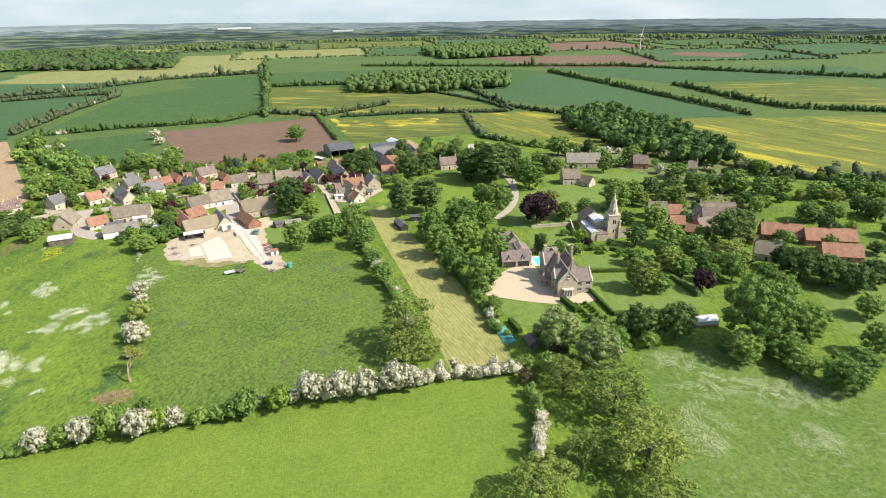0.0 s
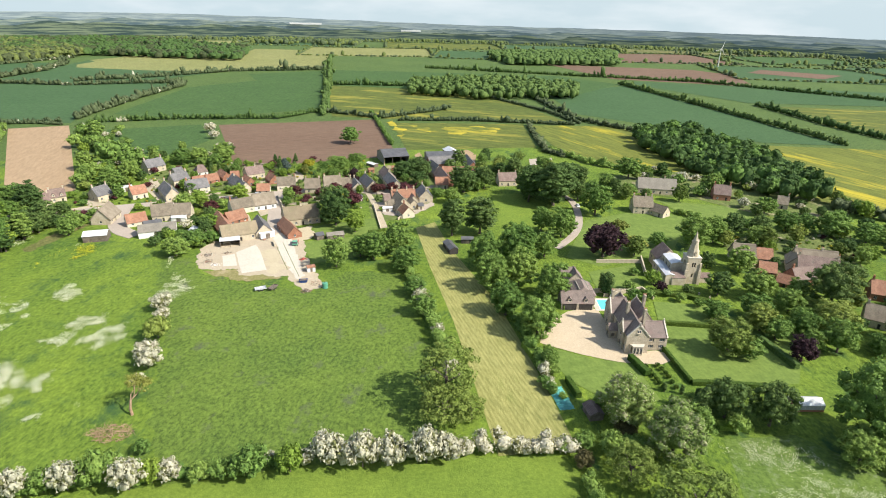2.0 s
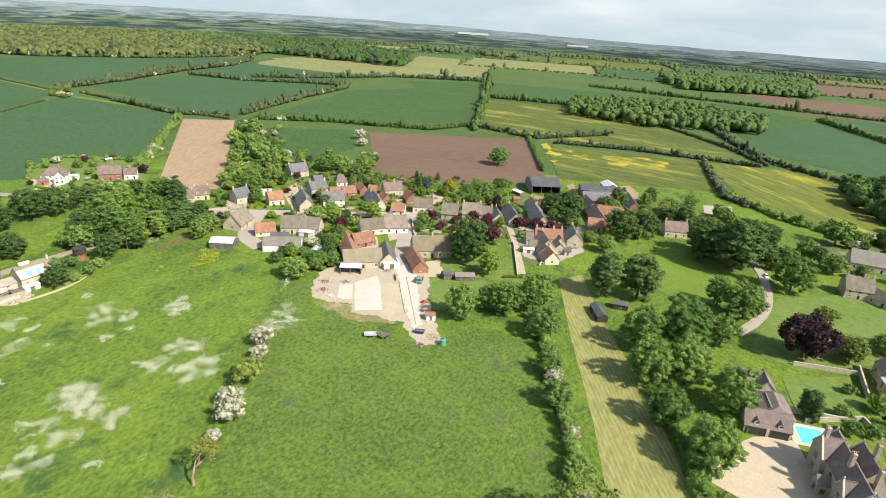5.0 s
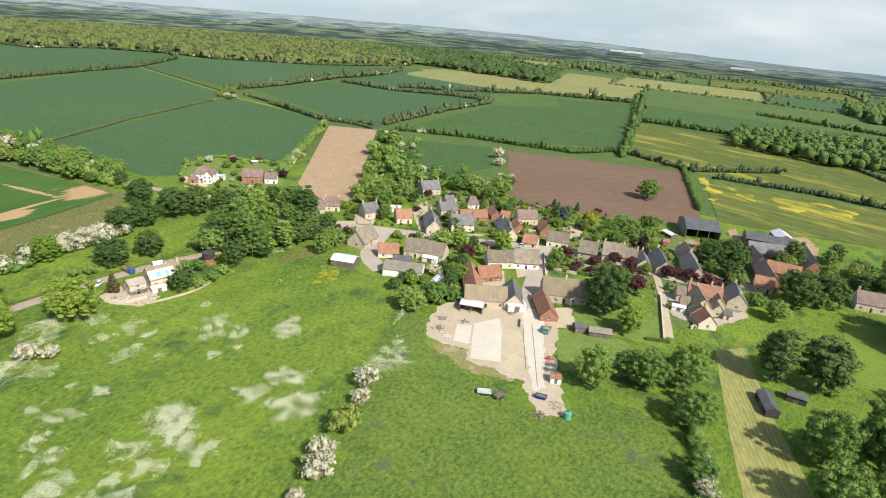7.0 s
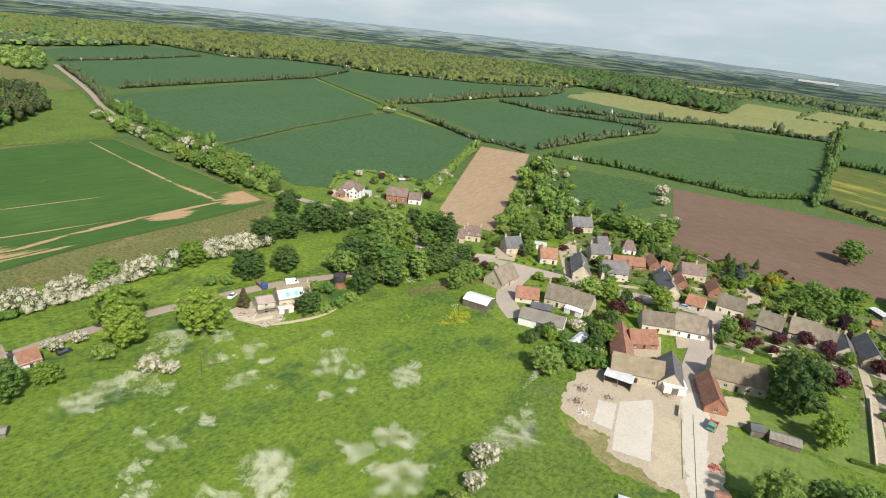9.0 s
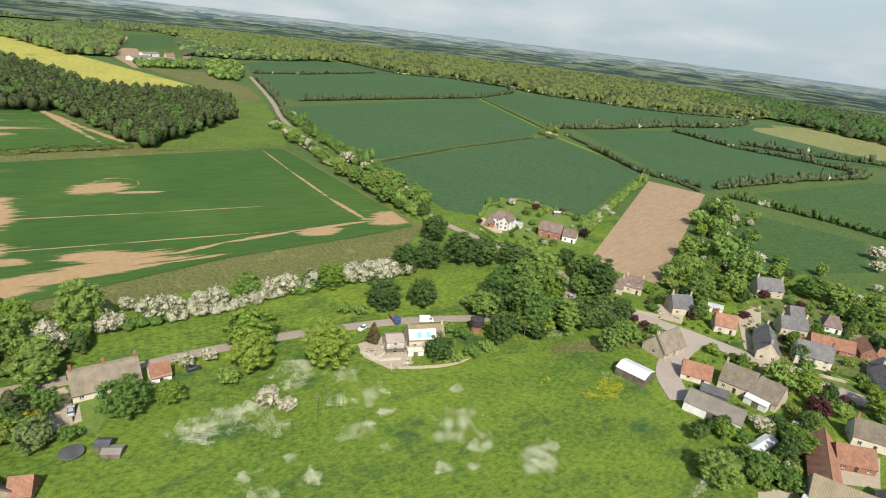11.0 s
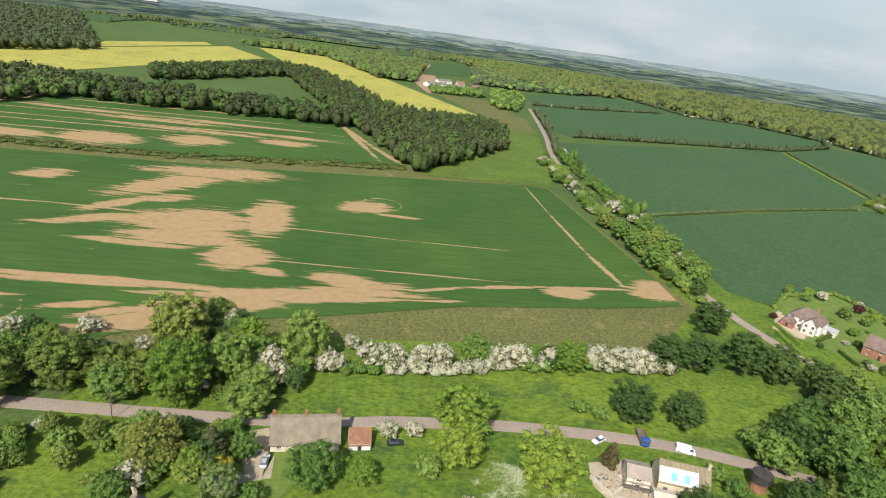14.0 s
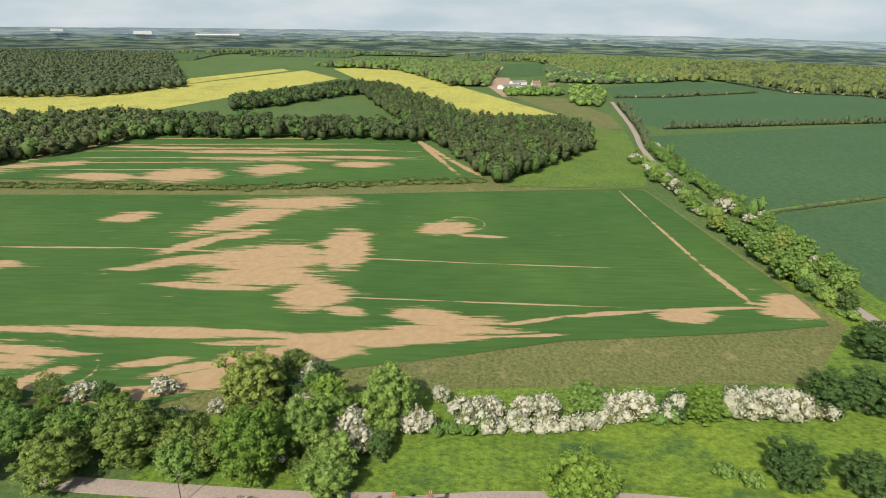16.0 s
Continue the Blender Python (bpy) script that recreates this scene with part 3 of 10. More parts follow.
def hedge(line, width=2.5, height=2.5, leaf="oak", blossom=0.0, label="overgrown green field hedge", far=False, rough=0.35, seed=1, name="hedge", jump=None):
    """A hedgerow along a line; blossom is the share of white may bushes in it."""
    rng = np.random.default_rng(seed + int(abs(line[0][0]) * 3 + abs(line[0][1])))
    # far oak hedges take the leaf with haze in its colour
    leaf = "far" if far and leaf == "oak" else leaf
    lobes, which = [], []
    gap = width * (0.55 if not far else 0.40)
    white = False
    for (xa, ya), (xb, yb) in zip(line, line[1:]):
        L = math.hypot(xb - xa, yb - ya)
        k = max(1, int(L / gap))
        for i in range(k):
            f = (i + rng.uniform(0, 1)) / k
            if rng.uniform() < 0.3:
                white = rng.uniform() < blossom
            h = height * (1 + rng.uniform(-rough, rough))
            if rng.uniform() < 0.06 * rough / 0.35:
                h *= 1.7
            x, y = xa + (xb - xa) * f + rng.normal(0, width * 0.13), ya + (yb - ya) * f + rng.normal(0, width * 0.13)
            w = width * (rng.uniform(0.5, 0.72) if not far else rng.uniform(0.32, 0.62))
            if white and far:
                h, w = h * 0.75, w * 0.7
            elif far and height > 2.2 and rng.uniform() < 0.05:
                h, w = h * rng.uniform(1.3, 1.7), w * rng.uniform(1.4, 2.0)
            lobes.append((x, y, lie(x, y) + h * 0.48, w, h * 0.54))
            which.append(1 if white else 0)
            if far and height > 2.2:
                lobes.append((x + rng.normal(0, w * 0.6), y + rng.normal(0, w * 0.6), lie(x, y) + h * 0.74, w * 0.55, h * 0.32))
                which.append(1 if white else 0)
            if not far:
                lobes.append((x + rng.normal(0, width * 0.3), y + rng.normal(0, width * 0.3), lie(x, y) + h * 0.72, w * 0.62, h * 0.36))
                which.append(1 if white else 0)
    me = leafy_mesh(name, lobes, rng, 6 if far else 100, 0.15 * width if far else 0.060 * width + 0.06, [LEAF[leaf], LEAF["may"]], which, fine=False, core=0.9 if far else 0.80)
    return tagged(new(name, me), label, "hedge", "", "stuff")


def inside(x, y, poly):
    hit = False
    for (xa, ya), (xb, yb) in zip(poly, poly[1:] + poly[:1]):
        if (ya > y) != (yb > y) and x < (xb - xa) * (y - ya) / (yb - ya) + xa:
            hit = not hit
    return hit


def wood(poly, spacing, height, leaf, label, seed=3, cards=14, second="dark", name="woodland"):
    """A wood filling an outline: crowns of uneven height, closely set."""
    rng = np.random.default_rng(seed)
    xs, ys = [p[0] for p in poly], [p[1] for p in poly]
    lobes, which = [], []
    y = min(ys)
    while y < max(ys):
        x = min(xs)
        while x < max(xs):
            px, py = x + rng.uniform(-0.45, 0.45) * spacing, y + rng.uniform(-0.45, 0.45) * spacing
            if inside(px, py, poly):
                h = height * rng.uniform(0.72, 1.15)
                r = spacing * rng.uniform(0.55, 0.8)
                kind = 1 if rng.uniform() < 0.3 else 0
                lobes.append((px, py, lie(px, py) + h * 0.5, r * 0.9, h * 0.5))
                which.append(kind)
                for _ in range(1 if cards or rng.uniform() < 0.5 else 2):
                    lobes.append((px + rng.normal(0, r * (0.3 if cards else 0.5)), py + rng.normal(0, r * (0.3 if cards else 0.5)), lie(px, py) + h * rng.uniform(0.74, 0.86), r * 0.6, h * 0.24))
                    which.append(kind)
            x += spacing
        y += spacing
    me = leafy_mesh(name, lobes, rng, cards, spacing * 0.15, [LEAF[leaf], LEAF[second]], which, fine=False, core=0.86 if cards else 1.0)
    return tagged(new(name, me), label, "woodland", "", "stuff")


def tufts(x, y, rx, ry, yaw, count, material, size, label, name="flower_patch", height=0.6, seed=5):
    """A dense drift of small flower heads standing in the grass, with a ragged edge and thin places."""
    rng = np.random.default_rng(seed + int(abs(x) * 11 + abs(y) * 5))
    c, s = math.cos(radians(yaw)), math.sin(radians(yaw))
    n = count * 3
    u, v = rng.uniform(-1.35, 1.35, n) * rx, rng.uniform(-1.35, 1.35, n) * ry
    wob, thin = np.zeros(n), np.zeros(n)
    for _ in range(7):
        k, a, p = rng.uniform(1.2, 6.5) / max(2.0, min(rx, ry)), rng.uniform(0, 6.28), rng.uniform(0, 6.28)
        wob += np.sin((u * math.cos(a) + v * math.sin(a)) * k + p) / 3.2
        k, a, p = rng.uniform(0.35, 1.9), rng.uniform(0, 6.28), rng.uniform(0, 6.28)
        thin += np.sin((u * math.cos(a) + v * math.sin(a)) * k + p) / 3.2
    f = np.hypot(u / rx, v / ry) + 0.34 * wob + rng.normal(0, 0.06, n)
    keep = rng.uniform(size=n) < np.clip((1.0 - f) * 1.9, 0, 1) * np.clip(0.52 + 0.50 * thin, 0.12, 1)
    u, v = np.repeat(u[keep], 2), np.repeat(v[keep], 2)
    m = len(u)
    u, v = u + rng.normal(0, 0.22, m), v + rng.normal(0, 0.3, m)
    px, py = x + c * u - s * v, y + s * u + c * v
    pz = lie(x, y) + height * rng.uniform(0.7, 1.3, m)
    k, a = size * rng.uniform(0.6, 1.5, m), rng.uniform(0, 6.28, m)
    V = np.zeros((m, 3, 3))
    for j in range(3):
        d = a + j * 2.0944
        V[:, j] = np.stack([px + np.cos(d) * k, py + np.sin(d) * k, pz + rng.uniform(-0.4, 0.4, m) * k], axis=1)
    me = bpy.data.meshes.new(name)
    me.from_pydata(V.reshape(-1, 3).tolist(), [], np.arange(3 * m).reshape(-1, 3).tolist())
    me.materials.append(material)
    return tagged(new(name, me), label, "flowers", "", "stuff")


FLOWER = leaf_mat("white_flower_heads", (0.60, 0.60, 0.42), (0.80, 0.79, 0.62), vary=0.05, thin=0.3, gap=0.85)
YELLOW_FLOWER = leaf_mat("buttercups", (0.50, 0.46, 0.03), (0.66, 0.58, 0.05), vary=0.05, thin=0.3, gap=0.85)



# ---- buildings ----
def wall_panel(bm, a, b, z0, z1, holes, depth=0.18, gable=0.0):
    """A wall from a to b (seen from outside, left to right), with holes (u, v, w, h) cut through it and reveals; gable adds a triangle of that height."""
    a, b = Vector((*a, 0)), Vector((*b, 0))
    L = (b - a).length
    d = (b - a) / L
    inn = Vector((-d.y, d.x, 0))
    us = sorted({0.0, L, *[h[0] for h in holes], *[h[0] + h[2] for h in holes]})
    vs = sorted({z0, z1, *[h[1] for h in holes], *[h[1] + h[3] for h in holes]})
    at = lambda u, v, k=0.0: bm.verts.new(a + d * u + inn * k + Vector((0, 0, v)))
    for u0, u1 in zip(us, us[1:]):
        for v0, v1 in zip(vs, vs[1:]):
            cu, cv = (u0 + u1) / 2, (v0 + v1) / 2
            if not any(h[0] < cu < h[0] + h[2] and h[1] < cv < h[1] + h[3] for h in holes):
                bm.faces.new((at(u0, v0), at(u1, v0), at(u1, v1), at(u0, v1)))
    for u, v, w, h in holes:
        for (p, q), (r, s) in (((u, v), (u + w, v)), ((u + w, v), (u + w, v + h)), ((u + w, v + h), (u, v + h)), ((u, v + h), (u, v))):
            bm.faces.new((at(p, q), at(r, s), at(r, s, depth), at(p, q, depth)))
    if gable:
        bm.faces.new((at(0, z1), at(L, z1), at(L / 2, z1 + gable)))
    bm.faces.new((at(L, z0 - 0.6, 0), at(L, z0, 0), at(0, z0, 0), at(0, z0 - 0.6, 0)))


WIN_MESH = {}


def window(parent, p, yaw, w, h, material, name="window"):
    """A window with frame, glazing bars, sill and pane, set back in its opening."""
    key = (round(w, 1), round(h, 1), material.name)
    if key not in WIN_MESH:
        bm, t = bmesh.new(), 0.09
        w2 = w / 2
        box(bm, -w2, w2, 0, 0.08, 0, t), box(bm, -w2, w2, 0, 0.08, h - t, h)
        box(bm, -w2, -w2 + t, 0, 0.08, t, h - t), box(bm, w2 - t, w2, 0, 0.08, t, h - t)
        for i in range(1, max(2, round(w / 0.6))):
            x = -w2 + w * i / max(2, round(w / 0.6))
            box(bm, x - 0.035, x + 0.035, 0.005, 0.075, t, h - t)
        frame_me = mesh_of("window", bm, material)
        sill = mesh_of("sill", boxed(-w2 - 0.08, w2 + 0.08, -0.24, -0.02, -0.12, 0.0), STONE)
        WIN_MESH[key] = (frame_me, mesh_of("pane", boxed(-w2 + t, w2 - t, 0.03, 0.05, t, h - t), GLASS), sill)
    fm, pm, sm = WIN_MESH[key]
    ob = part(name, fm, None, parent)
    ob.matrix_basis = pose(*p, 0, 0, yaw)
    part("pane", pm, None, ob)
    part("sill", sm, None, ob)
    return ob


def door(parent, p, yaw, w=0.95, h=2.05, material=None):
    bm = boxed(-w / 2, w / 2, 0, 0.07, 0, h)
    for x0, x1 in ((-w / 2 + 0.1, -0.04), (0.04, w / 2 - 0.1)):
        box(bm, x0, x1, -0.02, 0.01, 0.2, 0.9), box(bm, x0, x1, -0.02, 0.01, 1.05, h - 0.15)
    ob = part("door", bm, material or DARKWOOD, parent)
    ob.matrix_basis = pose(*p, 0, 0, yaw)
    part("handle", boxed(w / 2 - 0.14, w / 2 - 0.08, -0.06, -0.005, 1.0, 1.12), CHROME, ob)
    return ob


def roof_mesh(L, W, eave, rise, over, thick, hip=0.0, sag=0.0):
    """Two slopes with thickness; hip pulls the ridge ends in (1 is a full hip)."""
    bm = bmesh.new()
    x1, y1 = L / 2 + over * (1 if hip else 0.6), W / 2 + over
    slope = rise / (W / 2)
    ze, zr = eave - over * slope + thick, eave + rise + thick
    xr = x1 - hip * min(W / 2 + over, x1 - 0.3)
    n = 8 if sag else 1
    if hip:
        pts = {"a": (-x1, -y1, ze), "b": (x1, -y1, ze), "c": (x1, y1, ze), "d": (-x1, y1, ze), "r": (-xr, 0, zr), "s": (xr, 0, zr)}
        for q in ("absr", "bcs", "cdrs", "dar"):
            slab(bm, [pts[k] for k in q], thick)
        return bm
    us = [-x1 + 2 * x1 * i / n for i in range(n + 1)]
    drop = [sag * (1 - (u / x1) ** 2) for u in us]
    top = [[bm.verts.new(p) for p in ((u, -y1, ze), (u, 0, zr - d), (u, y1, ze))] for u, d in zip(us, drop)]
    low = [[bm.verts.new(p) for p in ((u, -y1 + thick * 0.5, ze - thick), (u, 0, zr - d - thick * 1.3), (u, y1 - thick * 0.5, ze - thick))] for u, d in zip(us, drop)]
    for i in range(n):
        for j in (0, 1):
            bm.faces.new((top[i][j], top[i + 1][j], top[i + 1][j + 1], top[i][j + 1]))
            bm.faces.new((low[i][j + 1], low[i + 1][j + 1], low[i + 1][j], low[i][j]))
        bm.faces.new((low[i][0], low[i + 1][0], top[i + 1][0], top[i][0]))
        bm.faces.new((top[i][2], top[i + 1][2], low[i + 1][2], low[i][2]))
    for i in (0, n):
        for j in (0, 1):
            q = (top[i][j], top[i][j + 1], low[i][j + 1], low[i][j])
            bm.faces.new(q if i == 0 else q[::-1])
    return bm


def chimney(parent, x, y, z0, z1, material, pots=2, w=0.7, d=0.7):
    bm = boxed(x - w / 2, x + w / 2, y - d / 2, y + d / 2, z0, z1)
    box(bm, x - w / 2 - 0.08, x + w / 2 + 0.08, y - d / 2 - 0.08, y + d / 2 + 0.08, z1 - 0.35, z1 - 0.12)
    ob = part("chimney", bm, material, parent)
    for i in range(pots):
        px = x + (i - (pots - 1) / 2) * 0.42
        b2 = cyl(bmesh.new(), px, y, z1, z1 + 0.55, 0.15, 0.11, 8)
        part("chimney_pot", b2, TERRACOTTA, ob)
    return ob


BUILT = []


def house(x, y, yaw, L, W, eave=4.8, rise=None, wall=None, roof=None, chim=(-1, 1), label="", name="house", storeys=None, win=None, doors=1, hip=0.0, dormers=0, ends=1, back=True, over=0.3, category="house", dz=0.0, group=""):
    """A gabled building with its ridge along its length; doors on its front (-y) side."""
    wall, roof = wall or STONE, roof or SLATE
    thatched = roof is THATCH
    rise = rise if rise is not None else W / 2 * (1.15 if thatched else 1.0)
    ob = tagged(new(name), label, category, group)
    place(ob, x, y, yaw)
    ob.location.z += dz
    BUILT.append({"m": pose(x, y, 0, 0, 0, yaw).inverted(), "hl": L / 2, "hw": W / 2})
    storeys = storeys or (2 if eave > 3.9 else 1)
    win = max(1, int(L / 3.4)) if win is None else win
    bm, wins, drs = bmesh.new(), [], []
    def side(a, b, turn, n, doorat, gable=0.0, wide=1.15):
        ln = math.hypot(b[0] - a[0], b[1] - a[1])
        holes = []
        for s in range(storeys):
            zs = 0.9 + s * (eave / storeys) * 0.98
            hh = min(1.25, eave / storeys - 1.15)
            for i in range(n):
                u = ln * (i + 0.5) / n
                if s == 0 and i == doorat:
                    holes.append((u - 0.5, 0.02, 1.0, 2.05)), drs.append((u, a, b, turn, ln))
                elif hh > 0.4:
                    holes.append((u - wide / 2, zs, wide, hh)), wins.append((u, zs, wide, hh, a, b, turn, ln))
        wall_panel(bm, a, b, 0.0, eave, holes, gable=gable)
    x1, y1 = L / 2, W / 2
    g = 0.0 if hip else rise
    side((-x1, -y1), (x1, -y1), 0, win, win // 2 if doors else -1)
    side((x1, -y1), (x1, y1), 90, ends, -1, g)
    side((x1, y1), (-x1, y1), 180, win if back else 0, -1)
    side((-x1, y1), (-x1, -y1), -90, ends, -1, g)
    part("wall", bm, wall, ob)
    def spot(u, a, b, ln, z, k=0.16):
        dx, dy = (b[0] - a[0]) / ln, (b[1] - a[1]) / ln
        return (a[0] + dx * u - dy * k, a[1] + dy * u + dx * k, z)
    for u, zs, ww, hh, a, b, turn, ln in wins:
        window(ob, spot(u, a, b, ln, zs), turn, ww, hh, WHITE)
    for u, a, b, turn, ln in drs:
        door(ob, spot(u, a, b, ln, 0.02), turn)
    th = 0.42 if thatched else 0.16
    rm = roof_mesh(L, W, eave, rise, over + (0.2 if thatched else 0), th, hip, 0.12 if L > 8 and not hip else 0.0)
    rf = part("roof", rm, roof, ob)
    if not hip:
        rb = bmesh.new()
        rz = eave + rise + th - 0.02
        wd = 0.5 if thatched else 0.16
        rings = []
        for i in range(9):
            u = (-x1 - 0.1) + (L + 0.2) * i / 8
            z = rz - (0.12 * max(0.0, 1 - (u / x1) ** 2) if L > 8 else 0)
            rings.append([rb.verts.new((u, v, z + w)) for v, w in ((-wd, -wd * 0.9), (-wd * 0.5, 0.0), (0, 0.14 if thatched else 0.08), (wd * 0.5, 0.0), (wd, -wd * 0.9))])
        for p, q in zip(rings, rings[1:]):
            for j in range(4):
                rb.faces.new((p[j], q[j], q[j + 1], p[j + 1]))
        part("ridge", rb, roof, rf)
    for c in chim:
        cx = c * (x1 - 0.5)
        chimney(ob, cx, 0, eave + rise * 0.6, eave + rise + 1.5, wall if wall in (STONE, BRICK) else BRICK)
    for i in range(dormers):
        u = -x1 + L * (i + 0.5) / dormers
        dw, dh = 1.5, 1.1
        bm = bmesh.new()
        yf = -y1 + 0.35
        zb = eave + 0.35 * rise / (W / 2)
        wall_panel(bm, (u - dw / 2, yf), (u + dw / 2, yf), zb, zb + dh, [(0.3, zb + 0.15, dw - 0.6, dh - 0.3)], 0.1, dw / 2)
        wall_panel(bm, (u + dw / 2, yf), (u + dw / 2, yf + 1.6), zb, zb + dh, [])
        wall_panel(bm, (u - dw / 2, yf + 1.6), (u - dw / 2, yf), zb, zb + dh, [])
        dm = part("dormer", bm, wall, ob)
        rb = bmesh.new()
        for s in (-1, 1):
            q = [(u + s * (dw / 2 + 0.15), yf - 0.15, zb + dh - 0.1), (u + s * (dw / 2 + 0.15), yf + 2.6, zb + dh - 0.1), (u, yf + 2.6, zb + dh + dw / 2 + 0.1), (u, yf - 0.15, zb + dh + dw / 2 + 0.1)]
            slab(rb, q if s > 0 else q[::-1], 0.1)
        part("dormer_roof", rb, roof, dm)
        window(dm, (u, yf + 0.1, zb + 0.15), 0, dw - 0.6, dh - 0.3, WHITE)
    return ob


def shed(x, y, yaw, L, W, eave, rise, wall, roof, label, name="shed", open_front=False, category="shed", lift_door=True):
    """A farm building or garden shed of posts, plank walls and a sheet roof."""
    ob = place(tagged(new(name), label, category), x, y, yaw)
    BUILT.append({"m": pose(x, y, 0, 0, 0, yaw).inverted(), "hl": L / 2, "hw": W / 2})
    x1, y1 = L / 2, W / 2
    bm = bmesh.new()
    if not open_front:
        dw = min(3.0, L * 0.3)
        wall_panel(bm, (-x1, -y1), (x1, -y1), 0, eave, [(x1 - dw / 2, 0.02, dw, eave * 0.85)])
        part("door", boxed(-dw / 2, dw / 2, -y1 + 0.12, -y1 + 0.2, 0.02, eave * 0.85), TIMBER, ob)
    wall_panel(bm, (x1, -y1), (x1, y1), 0, eave, [], gable=rise)
    wall_panel(bm, (x1, y1), (-x1, y1), 0, eave, [])
    wall_panel(bm, (-x1, y1), (-x1, -y1), 0, eave, [], gable=rise)
    part("wall", bm, wall, ob)
    if open_front:
        k = max(2, int(L / 5))
        for i in range(k + 1):
            px = -x1 + 0.15 + (L - 0.3) * i / k
            part("post", boxed(px - 0.12, px + 0.12, -y1, -y1 + 0.24, 0, eave), TIMBER, ob)
    part("roof", roof_mesh(L, W, eave, rise, 0.3, 0.08), roof, ob)
    return ob


def stone_wall(line, h=1.2, w=0.45, material=None, label="low limestone garden wall", name="garden_wall"):
    bm = bmesh.new()
    for (xa, ya), (xb, yb) in zip(line, line[1:]):
        d = Vector((xb - xa, yb - ya, 0))
        L = d.length
        k = max(1, int(L / 6))
        d /= L
        s = Vector((-d.y, d.x, 0)) * w / 2
        for i in range(k):
            a, b = Vector((xa, ya, 0)) + d * L * i / k, Vector((xa, ya, 0)) + d * (L * (i + 1) / k)
            z = lie(a.x, a.y)
            for sc, z0, z1 in ((1.0, z - 0.4, z + h), (1.25, z + h, z + h + 0.12)):
                slab(bm, [(*(a - s * sc).xy, z1), (*(b - s * sc).xy, z1), (*(b + s * sc).xy, z1), (*(a + s * sc).xy, z1)], z1 - z0)
    return tagged(new(name, mesh_of(name, bm, material or STONE)), label, "wall", "", "structure")


def clipped_hedge(line, w=1.0, h=1.4, leaf="clipped", label="neatly clipped green garden hedge", name="clipped_hedge"):
    """A clipped hedge: a firm block with a leafy skin."""
    rng = np.random.default_rng(int(abs(line[0][0]) * 13) + 1)
    V, F = [], []
    for (xa, ya), (xb, yb) in zip(line, line[1:]):
        L = math.hypot(xb - xa, yb - ya)
        dx, dy = (xb - xa) / L, (yb - ya) / L
        k = max(1, int(L / 0.8))
        prof = [(-0.5, 0.0), (-0.5, 0.55), (-0.46, 0.93), (-0.36, 1.0), (0.36, 1.0), (0.46, 0.93), (0.5, 0.55), (0.5, 0.0)]
        base = len(V)
        for i in range(k + 1):
            for u, v in prof:
                px, py = xa + dx * L * i / k - dy * u * w, ya + dy * L * i / k + dx * u * w
                V.append((px + rng.normal(0, 0.05), py + rng.normal(0, 0.05), lie(px, py) + v * h + rng.normal(0, 0.05) - (0.1 if v == 0 else 0)))
        for i in range(k):
            for j in range(7):
                p = base + i * 8 + j
                F.append((p, p + 8, p + 9, p + 1))
        F += [tuple(base + j for j in range(8)), tuple(base + k * 8 + j for j in range(7, -1, -1))]
        for _ in range(int(L * (2 * h + w) * 3)):
            f, side = rng.uniform(), rng.uniform()
            u, v = (rng.uniform(-0.5, 0.5), 1.0) if side < w / (2 * h + w) else (rng.choice((-0.5, 0.5)), rng.uniform(0.05, 1))
            px, py, pz = xa + dx * L * f - dy * u * w, ya + dy * L * f + dx * u * w, 0
            pz = lie(px, py) + v * h
            q = rng.normal(size=(3, 3)) * 0.13
            b = len(V)
            V += [(px + a[0], py + a[1], pz + a[2]) for a in q]
            F.append((b, b + 1, b + 2))
    me = bpy.data.meshes.new(name)
    me.from_pydata(V, [], F)
    me.materials.append(LEAF[leaf])
    return tagged(new(name, me), label, "hedge")


